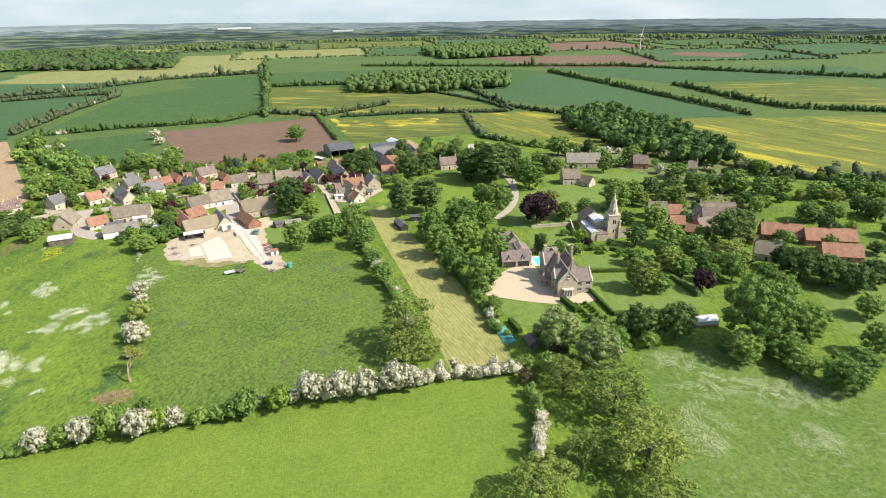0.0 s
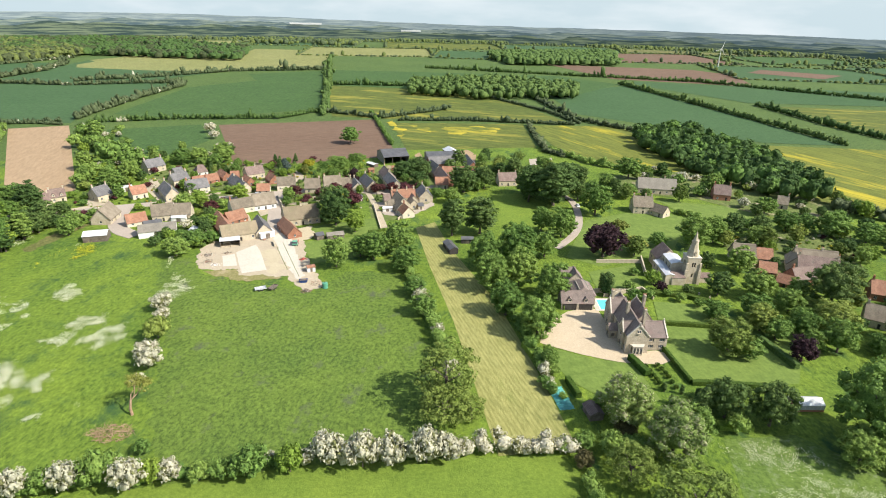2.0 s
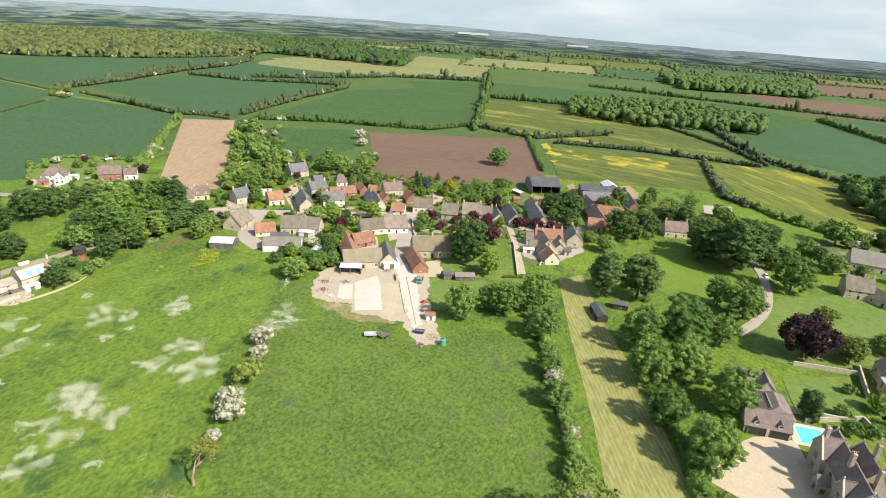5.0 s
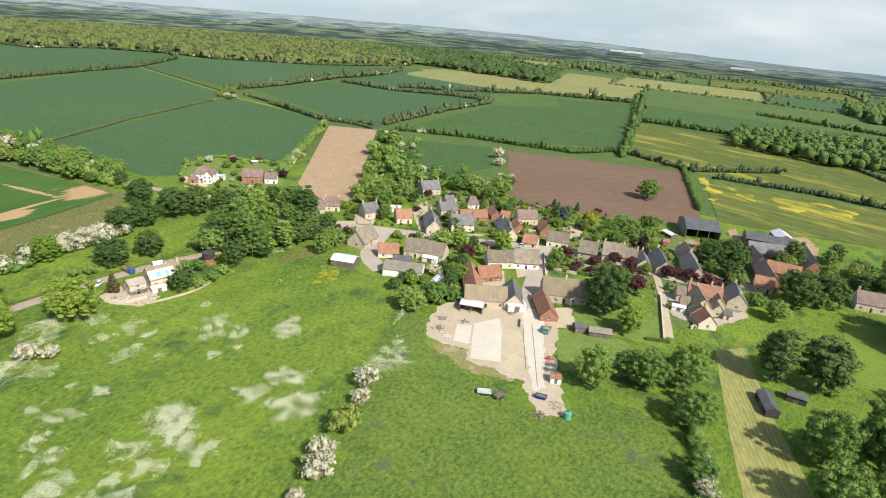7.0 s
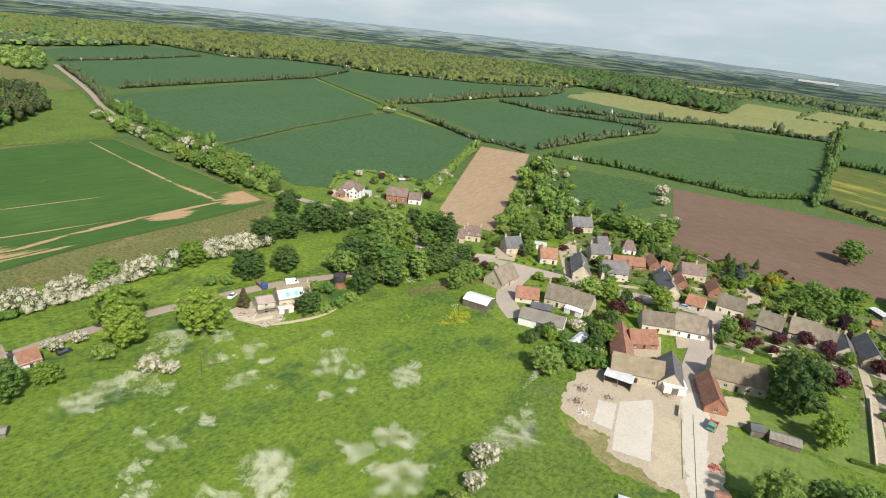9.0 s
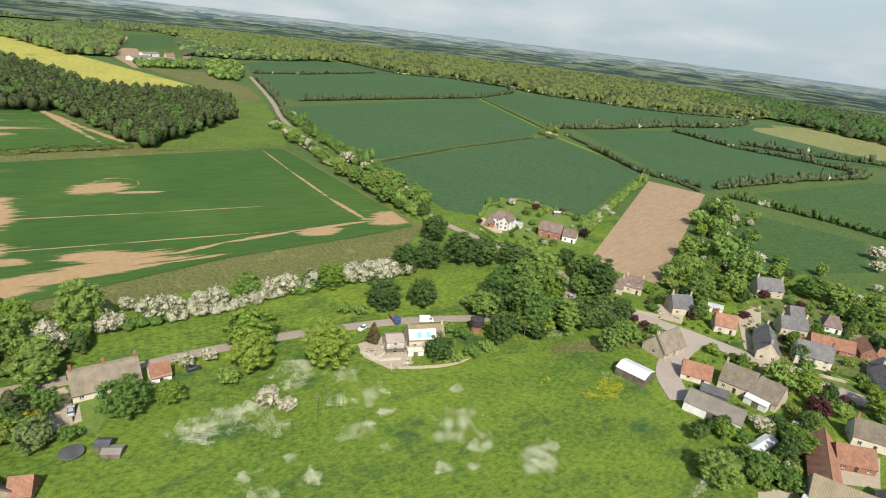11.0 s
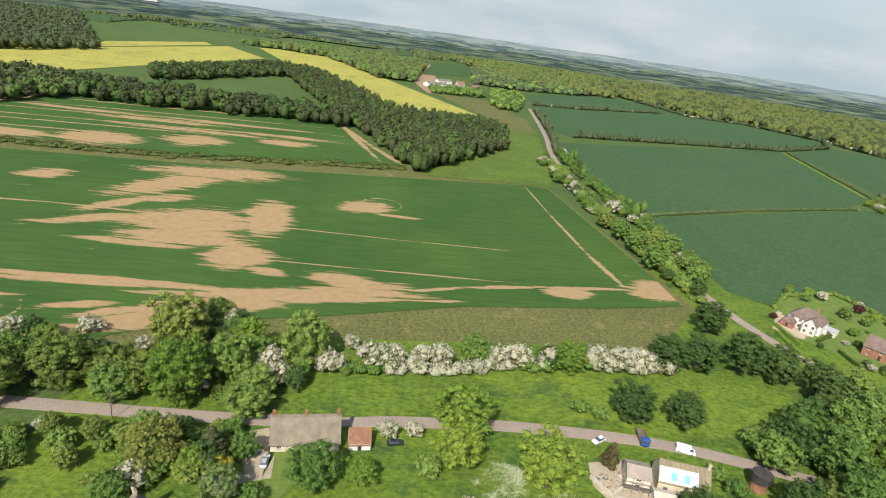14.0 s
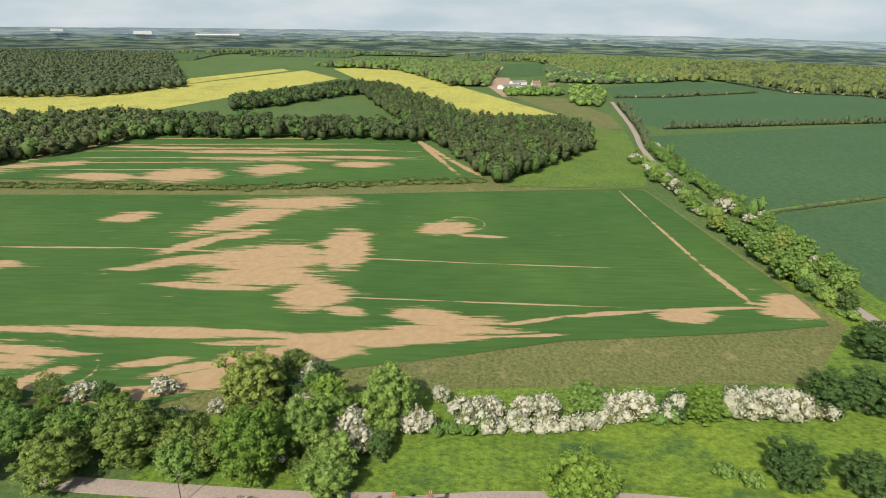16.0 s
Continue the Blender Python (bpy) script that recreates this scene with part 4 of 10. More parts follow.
def car(x, y, yaw, material, label, kind="car"):
    """A parked vehicle pointing along its own +x."""
    L, W, H = {"car": (4.3, 1.75, 1.45), "van": (5.4, 2.0, 2.3)}[kind]
    ob = place(tagged(new("parked_" + kind), label, kind), x, y, yaw)
    if kind == "car":
        prof = [(-0.5, 0.22), (-0.5, 0.55), (-0.46, 0.66), (-0.40, 0.72), (0.18, 0.68), (0.44, 0.60), (0.5, 0.46), (0.5, 0.22)]
        cab = [(-0.42, 0.68), (-0.33, 0.97), (-0.26, 1.0), (0.02, 1.0), (0.08, 0.96), (0.24, 0.66)]
    else:
        prof = [(-0.5, 0.16), (-0.5, 0.92), (-0.48, 0.99), (0.22, 1.0), (0.27, 0.96), (0.40, 0.56), (0.49, 0.44), (0.5, 0.16)]
        cab = [(0.16, 0.58), (0.18, 0.90), (0.24, 0.945), (0.285, 0.93), (0.39, 0.58)]
    def loft(pf, w0, w1):
        bm = bmesh.new()
        zs = [p[1] for p in pf]
        rows = []
        for s in (-1, 1):
            rows.append([bm.verts.new((u * L, s * W / 2 * (w0 + (w1 - w0) * (v - min(zs)) / (max(zs) - min(zs))), v * H)) for u, v in pf])
        bm.faces.new(rows[0][::-1]), bm.faces.new(rows[1])
        k = len(pf)
        for i in range(k):
            bm.faces.new((rows[0][i], rows[0][(i + 1) % k], rows[1][(i + 1) % k], rows[1][i]))
        bmesh.ops.recalc_face_normals(bm, faces=bm.faces[:])
        bmesh.ops.bevel(bm, geom=bm.edges[:], offset=0.05, segments=2, affect="EDGES")
        return bm
    part("body", loft(prof, 0.99, 0.95 if kind == "car" else 0.9), material, ob)
    part("window", loft(cab, 0.97 if kind == "car" else 1.0, 0.78 if kind == "car" else 0.93), GLASS, ob, "dark tinted glass")
    if kind == "car":
        part("roof", boxed(-0.31 * L, 0.03 * L, -0.33 * W, 0.33 * W, H - 0.03, H + 0.02), material, ob)
    for sx in (-0.31, 0.32):
        for sy in (-1, 1):
            bm = bmesh.new()
            bmesh.ops.create_cone(bm, cap_ends=True, segments=14, radius1=0.32, radius2=0.32, depth=0.2, matrix=Matrix.Translation((sx * L, sy * (W / 2 - 0.08), 0.32)) @ Matrix.Rotation(1.5708, 4, "X"))
            wl_ = part("wheel", bm, RUBBER, ob)
            bm = bmesh.new()
            bmesh.ops.create_cone(bm, cap_ends=True, segments=10, radius1=0.19, radius2=0.17, depth=0.22, matrix=Matrix.Translation((sx * L, sy * (W / 2 - 0.08), 0.32)) @ Matrix.Rotation(1.5708, 4, "X"))
            part("rim", bm, CHROME, wl_)
    for sy in (-1, 1):
        part("headlight", boxed(L / 2 - 0.12, L / 2 + 0.01, sy * W * 0.36 - 0.16, sy * W * 0.36 + 0.16, 0.48 * H if kind == "car" else 0.34 * H, 0.57 * H if kind == "car" else 0.42 * H, bevel=0.02), CHROME, ob)
        part("tail_light", boxed(-L / 2 - 0.01, -L / 2 + 0.06, sy * W * 0.4 - 0.1, sy * W * 0.4 + 0.1, 0.45 * H, 0.6 * H), RED_PAINT, ob)
    return ob


CROP_TURN = -1.5
BARE = [
    (-447.1, 48.0, 38.2, 13.3, 95.4, 0.9),
    (-417.3, 31.5, 34.7, 12.5, 137.2, 0.9),
    (-413.5, -32.5, 13.3, 9.3, 116.8, 0.85),
    (-377.7, 92.2, 12.1, 27.0, 94.8, 0.95),
    (-362.5, 61.4, 32.1, 18.2, 94.6, 0.95),
    (-354.3, 18.1, 25.0, 5.5, 117.8, 0.9),
    (-377.7, 20.6, 19.8, 5.5, 137.6, 0.85),
    (-391.9, 37.6, 16.5, 5.9, 113.5, 0.8),
    (-342.5, 62.9, 27.4, 11.5, 94.5, 0.95),
    (-331.1, 45.8, 25.7, 3.4, 89.8, 0.85),
    (-327.0, 89.8, 13.8, 13.7, 65.3, 0.95),
    (-314.6, 104.8, 9.2, 3.6, 83.7, 0.9),
    (-293.2, 37.7, 65.2, 3.8, 91.1, 0.9),
    (-294.6, 118.6, 45.6, 6.3, 97.9, 1.0),
    (-302.1, 141.7, 23.2, 8.6, 105.9, 0.95),
    (-283.0, 94.2, 28.0, 6.9, 109.5, 1.0),
    (-271.1, 78.1, 22.5, 6.9, 121.1, 1.0),
    (-261.1, 61.6, 20.3, 3.9, 112.7, 0.95),
    (-256.5, 42.2, 18.2, 2.7, 104.7, 0.9),
    (-252.8, 75.4, 9.1, 3.0, 134.4, 0.95),
    (-264.3, 21.6, 10.8, 4.1, 130.1, 0.85),
    (-278.0, 10.2, 22.9, 2.4, 88.5, 0.85),
    (-275.0, 51.0, 13.4, 2.8, 105.8, 0.85),
    (-273.4, 66.3, 18.6, 2.7, 113.8, 0.9),
    (-312.4, 137.0, 15.9, 6.5, 81.7, 0.95),
    (-410.2, 139.8, 14.9, 10.3, 106.6, 0.95),
    (-399.7, 157.5, 12.9, 2.5, 86.3, 0.85),
    (-319.4, 234.2, 11.3, 6.2, 98.2, 1.0),
    (-329.8, 280.0, 10.6, 15.9, 8.2, 1.0),
    (-271.0, -17.9, 35.1, 11.8, 93.8, 0.85),
    (-344.4, -67.2, 23.9, 6.0, 94.5, 0.8),
    (-502.7, -46.0, 27.3, 18.8, 95.9, 0.9),
    (-524.7, 9.7, 22.0, 16.4, 96.2, 0.85),
    (-547.2, 71.1, 22.0, 10.6, 96.3, 0.85),
    (-494.1, -100.1, 35.5, 9.8, 88.3, 0.85),
    (-522.4, -154.9, 32.6, 7.8, 111.1, 0.85),
    (-578.4, -35.0, 54.6, 5.4, 92.0, 0.8),
    (-596.3, 24.9, 70.4, 4.5, 92.1, 0.8),
    (-570.1, 71.7, 40.0, 5.9, 92.1, 0.8),
    (-588.8, -95.6, 56.0, 4.7, 91.9, 0.8),
    (-556.0, -0.2, 60.8, 4.8, 92.1, 0.8),
    (-487.4, -208.3, 47.6, 17.9, 116.3, 0.85),
    (-466.2, 251.3, 35.7, 0.8, 3.1, 0.66),
    (-402.4, 255.5, 36.0, 1.2, 4.4, 0.78),
    (-349.3, 261.2, 23.9, 1.7, 8.8, 0.86),
    (-295.8, 150.0, 13.4, 1.1, 102.2, 0.86),
    (-300.0, 173.7, 13.6, 1.1, 97.7, 0.86),
    (-310.8, 174.9, 15.2, 1.5, 108.8, 0.86),
    (-319.3, 206.8, 21.8, 1.5, 102.2, 0.86),
    (-326.3, 249.2, 26.3, 1.5, 97.1, 0.86),
    (-610.7, 119.4, 47.8, 3.0, 23.1, 0.86),
    (-546.4, 148.2, 31.2, 3.0, 25.8, 0.86),
    (-614.0, -156.9, 48.4, 3.5, -19.4, 0.86),
    (-538.7, -185.0, 41.6, 3.5, -21.6, 0.86),
    (-418.6, 148.7, 3.4, 2.2, 90.0, 1.0),
    (-560.0, -30.0, 150.0, 1.6, 97.5, 0.82),
    (-540.0, -60.0, 130.0, 1.4, 97.0, 0.80),
    (-583.0, -45.0, 140.0, 1.5, 97.5, 0.82),
    (-612.0, -20.0, 120.0, 1.5, 97.5, 0.82),
    (-634.0, -50.0, 100.0, 1.7, 97.5, 0.82),
    (-515.0, -80.0, 80.0, 1.4, 96.0, 0.80),
    (-592.0, 122.0, 66.0, 2.6, 18.0, 0.90),
    (-585.0, -160.0, 72.0, 3.0, -16.0, 0.90),
    (-367.7, -37.1, 35.3, 1.0, 93.4, 0.86),
    (-369.1, 18.9, 27.5, 1.0, 88.9, 0.86),
    (-364.8, 130.9, 32.0, 0.5, 87.9, 0.86),
    (-363.6, 189.9, 34.1, 0.5, 89.7, 0.86),
    (-325.1, 118.2, 30.2, 0.6, 89.0, 0.86),
    (-324.5, 175.9, 34.4, 0.6, 89.7, 0.86),
]  # x, y, half length, half width, turn, amount


RINGS = [((-418.0, 148.7), 11.5, 1.3, 0.60), ((-268.0, 26.0), 10.0, 1.5, 0.52)]  # wheel marks: centre, radius, half width, amount


# ---- bare soil in the young crop ----
def crop_mat():
    """Green crop with bare soil, drawn out along the drill rows."""
    m, n, l, b = shader("patchy_young_crop")
    v = vec_node(n, l, "world")
    rows = vec_node(n, l, "world", (1, 0.10, 1), CROP_TURN)
    base = mix_node(n, l, ramp_node(n, l, noise_node(n, l, v, 0.012, 4), 0.35, 0.65), (0.043, 0.094, 0.022), (0.062, 0.117, 0.027))
    base = mix_node(n, l, ramp_node(n, l, noise_node(n, l, rows, 0.5, 3), 0.4, 0.6), base, mix_node(n, l, 1.0, base, (0.80, 0.85, 0.8), "MULTIPLY"))
    total = None
    for x, y, rx, ry, turn, amount in BARE:
        mp = n.new("ShaderNodeMapping")
        mp.vector_type = "TEXTURE"
        mp.inputs["Location"].default_value, mp.inputs["Rotation"].default_value, mp.inputs["Scale"].default_value = (x, y, 0), (0, 0, radians(turn)), (rx, ry, 1e6)
        l.new(v, mp.inputs["Vector"])
        ln = n.new("ShaderNodeVectorMath")
        ln.operation = "LENGTH"
        l.new(mp.outputs["Vector"], ln.inputs[0])
        r = n.new("ShaderNodeMapRange")
        r.inputs["From Min"].default_value, r.inputs["From Max"].default_value = 1.5, 0.5
        r.inputs["To Max"].default_value = amount
        l.new(ln.outputs["Value"], r.inputs["Value"])
        if total is None:
            total = r.outputs["Result"]
        else:
            mx = n.new("ShaderNodeMath")
            mx.operation = "MAXIMUM"
            l.new(total, mx.inputs[0]), l.new(r.outputs["Result"], mx.inputs[1])
            total = mx.outputs["Value"]
    for r0, r1, r2, amount in RINGS:
        mp = n.new("ShaderNodeMapping")
        mp.vector_type = "TEXTURE"
        mp.inputs["Location"].default_value, mp.inputs["Scale"].default_value = (r0[0], r0[1], 0), (r1, r1, 1e6)
        l.new(v, mp.inputs["Vector"])
        ln, df, ab, rg, mx = n.new("ShaderNodeVectorMath"), n.new("ShaderNodeMath"), n.new("ShaderNodeMath"), n.new("ShaderNodeMapRange"), n.new("ShaderNodeMath")
        ln.operation, df.operation, ab.operation, mx.operation = "LENGTH", "SUBTRACT", "ABSOLUTE", "MAXIMUM"
        l.new(mp.outputs["Vector"], ln.inputs[0]), l.new(ln.outputs["Value"], df.inputs[0]), l.new(df.outputs["Value"], ab.inputs[0])
        df.inputs[1].default_value = 1.0
        rg.inputs["From Min"].default_value, rg.inputs["From Max"].default_value, rg.inputs["To Max"].default_value = r2 / r1, 0.0, amount
        l.new(ab.outputs["Value"], rg.inputs["Value"]), l.new(total, mx.inputs[0]), l.new(rg.outputs["Result"], mx.inputs[1])
        total = mx.outputs["Value"]
    streak = noise_node(n, l, rows, 0.3, 9, 0.74)
    ad = n.new("ShaderNodeMath")
    ad.operation = "MULTIPLY_ADD"
    l.new(streak, ad.inputs[0])
    ad.inputs[1].default_value = 2.8
    l.new(total, ad.inputs[2])
    bare = ramp_node(n, l, ad.outputs["Value"], 1.80, 2.02)
    soil = mix_node(n, l, ramp_node(n, l, noise_node(n, l, v, 0.3, 6, 0.7), 0.3, 0.7), (0.29, 0.195, 0.098), (0.37, 0.255, 0.138))
    l.new(mix_node(n, l, bare, base, soil), b.inputs["Base Color"])
    b.inputs["Roughness"].default_value, b.inputs["Specular IOR Level"].default_value = 0.95, 0.1
    bump_node(n, l, b, noise_node(n, l, v, 0.8, 6, 0.8), 0.4, 0.5)
    return m


def far_country():
    """The patchwork of fields, hedges and woods beyond the named ones."""
    rng = np.random.default_rng(40)
    mats = [WHEAT, BARLEY, PALE, WHEAT, GRASS, RAPE_THIN, BARLEY, WHEAT, PLOUGH, HEATH]
    names = ["wheat_field", "barley_field", "pale_field", "wheat_field", "grass_field", "rape_field", "barley_field", "wheat_field", "soil_field", "grass_field"]
    trees, which = [], []
    def clump(px, py, r, h):
        trees.append((px, py, lie(px, py) + h * 0.45, r, h * 0.55))
        which.append(int(rng.integers(2)))
    for i in range(-11, 12):
        for j in range(-4, 13):
            x, y = 340 * i + rng.uniform(-50, 50) + 150 * (j % 2), 300 * j + rng.uniform(-40, 40)
            d = math.hypot(x, y)
            if d < 1250 or d > 2700 or y < -0.55 * abs(x) or (x < -200 and d < 1700):
                continue
            w, h = rng.uniform(140, 166), rng.uniform(115, 140)
            a = rng.uniform(-0.15, 0.15)
            cs = [(x + u * w * math.cos(a) - v * h * math.sin(a), y + u * w * math.sin(a) + v * h * math.cos(a)) for u, v in ((-1, -1), (1, -1), (1, 1), (-1, 1))]
            k = int(rng.integers(len(mats)))
            if k == 8 and x < 150:
                k = 0
            sheet(names[k], mats[k], cs, 0.05, "distant field in a patchwork of hedged farmland", "field", step=160.0)
            for p, q in zip(cs, cs[1:] + cs[:1]):
                n = int(math.hypot(q[0] - p[0], q[1] - p[1]) / 7.5)
                for s in range(n):
                    f = (s + rng.uniform()) / n
                    px, py = p[0] + (q[0] - p[0]) * f, p[1] + (q[1] - p[1]) * f
                    if rng.uniform() < 0.10:
                        clump(px, py, rng.uniform(3.5, 6), rng.uniform(8, 13))
                    else:
                        clump(px, py, rng.uniform(3.0, 5.2), rng.uniform(2.5, 4.5))
            if rng.uniform() < (0.6 if x < -300 else 0.3):
                for _ in range(210):
                    clump(x + rng.uniform(-w, w), y + rng.uniform(-h, h) * 0.5, rng.uniform(5, 9), rng.uniform(9, 15))
    # far crowns wear the haze-greyed leaf, mixed with spring wood
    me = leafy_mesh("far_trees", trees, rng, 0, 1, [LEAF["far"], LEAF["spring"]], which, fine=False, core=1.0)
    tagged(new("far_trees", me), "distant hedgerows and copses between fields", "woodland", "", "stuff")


def haze_mat(name, dark, light):
    """Far hills in the blue of the distance, woods and fields too small to tell apart; the haze is put into colour and
    glow.
    """
    m, n, l, b = shader(name)
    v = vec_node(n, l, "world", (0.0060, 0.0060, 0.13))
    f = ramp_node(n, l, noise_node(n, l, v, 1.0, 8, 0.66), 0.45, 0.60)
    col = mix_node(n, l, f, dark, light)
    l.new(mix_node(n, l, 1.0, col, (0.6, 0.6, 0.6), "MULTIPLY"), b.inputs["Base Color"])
    # a faint glow adds the veil of haze; the hills are no lamp
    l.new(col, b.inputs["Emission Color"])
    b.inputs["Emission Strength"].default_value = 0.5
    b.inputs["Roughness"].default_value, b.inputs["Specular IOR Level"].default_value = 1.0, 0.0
    return m


def skyline(az):
    """Degrees by which the skyline lies under the eye's level; lower to the north-east."""
    f = min(1.0, max(0.0, (az + 28) / 36)) * min(1.0, max(0.0, (120 - az) / 50))
    return -1.24 - 0.56 * f * f * (3 - 2 * f)


DISTANT_SHEDS = [(-11.6, -1.90, 200, 7), (-2.0, -2.36, 130, 7), (-117.0, -1.58, 95, 12), (-111.2, -1.72, 250, 6), (-123.0, -1.42, 60, 9)]  # bearing, level, width, height


def distant_hills():
    cx, cy = -60.0, 90.0
    # each ring farther out is bluer and paler: haze put into its colours
    layers = ((3500, -0.86, 0.13, haze_mat("thin_haze_woods", (0.034, 0.056, 0.054), (0.140, 0.172, 0.110))),
              (4050, -0.46, 0.10, haze_mat("blue_haze_woods", (0.070, 0.104, 0.118), (0.200, 0.236, 0.190))),
              (4600, 0.0, 0.025, haze_mat("pale_haze_hills", (0.150, 0.192, 0.212), (0.250, 0.292, 0.282))))
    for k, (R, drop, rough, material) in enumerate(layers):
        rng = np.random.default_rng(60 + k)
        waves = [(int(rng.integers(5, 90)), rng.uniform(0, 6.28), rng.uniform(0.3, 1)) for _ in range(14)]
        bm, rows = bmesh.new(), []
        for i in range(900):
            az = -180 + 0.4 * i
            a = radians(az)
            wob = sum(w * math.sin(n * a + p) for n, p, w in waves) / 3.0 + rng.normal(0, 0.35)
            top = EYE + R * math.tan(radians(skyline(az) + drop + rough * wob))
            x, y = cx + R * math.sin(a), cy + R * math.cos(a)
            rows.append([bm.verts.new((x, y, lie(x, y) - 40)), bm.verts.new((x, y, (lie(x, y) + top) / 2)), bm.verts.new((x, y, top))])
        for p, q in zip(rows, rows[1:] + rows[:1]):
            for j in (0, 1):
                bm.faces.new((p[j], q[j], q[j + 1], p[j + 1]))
        hill = tagged(new("backdrop", mesh_of("backdrop", bm, material)), "hills and woods on the horizon with painted blue-green haze", "hills", "", "structure")
        if k == 1:
            for az, el, wide, high in DISTANT_SHEDS:
                a, r = radians(az), R - 8
                z = EYE + r * math.tan(radians(el))
                ob = part("warehouse", boxed(-wide / 2, wide / 2, -12, 12, -high, high * 0.4), SHEET_WHITE, hill, "long white warehouse near the horizon")
                ob.matrix_basis = pose(cx + r * math.sin(a), cy + r * math.cos(a), z, 0, 0, -az)


MOSSY = solid_mat("mossy_barn_roof", (0.215, 0.172, 0.110), (0.290, 0.235, 0.150), 0.3, 3, 0.92, 0.4, 0.05, stripes=(1.0, "X"), stain=(0.17, 0.155, 0.085))
BOARDED = solid_mat("boarded_roof", (0.31, 0.25, 0.20), (0.39, 0.32, 0.26), 0.4, 3, 0.9, 0.3, 0.04, stain=(0.26, 0.21, 0.17))
ROOF_FELT = solid_mat("pale_roof_felt", (0.60, 0.58, 0.53), (0.70, 0.68, 0.63), 0.6, 4, 0.8, 0.1)
COPING = solid_mat("pale_stone_coping", (0.48, 0.43, 0.34), (0.56, 0.51, 0.42), 0.6, 5, 0.85, 0.2)
MANOR_STONE = solid_mat("manor_limestone", (0.433, 0.365, 0.262), (0.536, 0.467, 0.353), 0.5, 3.0, 0.9, 0.3, 0.03, stripes=(2.2, "Z"))
MANOR_TILE = solid_mat("brown_grey_tile", (0.175, 0.135, 0.115), (0.250, 0.195, 0.165), 0.5, 3, 0.85, 0.4, 0.04, stripes=(1.8, "Z"), stain=(0.22, 0.15, 0.13))


def block(ob, x0, x1, y0, y1, eave, rise, axis, wall, roof, coped=(), wins=(0, 0, 0, 0), storeys=2):
    """One range of a large building: walls, roof along x or y, coped gables and mullioned windows (south, east, north, west)."""
    bm, found = bmesh.new(), []
    sides = (((x0, y0), (x1, y0), 0), ((x1, y0), (x1, y1), 90), ((x1, y1), (x0, y1), 180), ((x0, y1), (x0, y0), -90))
    for k, (a, b, turn) in enumerate(sides):
        ln = math.hypot(b[0] - a[0], b[1] - a[1])
        d = ((b[0] - a[0]) / ln, (b[1] - a[1]) / ln)
        holes = []
        for st in range(storeys):
            for i in range(wins[k]):
                u, z = ln * (i + 0.5) / wins[k], 1.0 + st * eave / storeys
                h = min(1.7, eave / storeys - 1.3)
                holes.append((u - 0.9, z, 1.8, h))
                found.append(((a[0] + d[0] * u - d[1] * 0.16, a[1] + d[1] * u + d[0] * 0.16, z), turn, 1.8, h))
        gable = rise if (axis == "y") == (k % 2 == 0) else 0.0
        wall_panel(bm, a, b, 0.0, eave, holes, gable=gable)
    part("wall", bm, wall, ob)
    for pnt, turn, w, h in found:
        window(ob, pnt, turn, w, h, COPING)
    L, W = (y1 - y0, x1 - x0) if axis == "y" else (x1 - x0, y1 - y0)
    rf = part("roof", roof_mesh(L, W, eave, rise, 0.15, 0.14), roof, ob)
    rf.matrix_basis = pose((x0 + x1) / 2, (y0 + y1) / 2, 0, 0, 0, 90 if axis == "y" else 0)
    rb = part("ridge", boxed(-L / 2, L / 2, -0.14, 0.14, eave + rise + 0.02, eave + rise + 0.24), roof, rf)
    for end in coped:
        cb = bmesh.new()
        xe = end * L / 2
        for sgn in (-1, 1):
            q = [(xe - 0.22, sgn * (W / 2 + 0.25), eave + 0.15), (xe + 0.22, sgn * (W / 2 + 0.25), eave + 0.15), (xe + 0.22, 0, eave + rise + 0.55), (xe - 0.22, 0, eave + rise + 0.55)]
            slab(cb, q if sgn < 0 else q[::-1], 0.4)
        box(cb, xe - 0.16, xe + 0.16, -0.16, 0.16, eave + rise + 0.4, eave + rise + 1.1)
        part("coping", cb, COPING, rf)


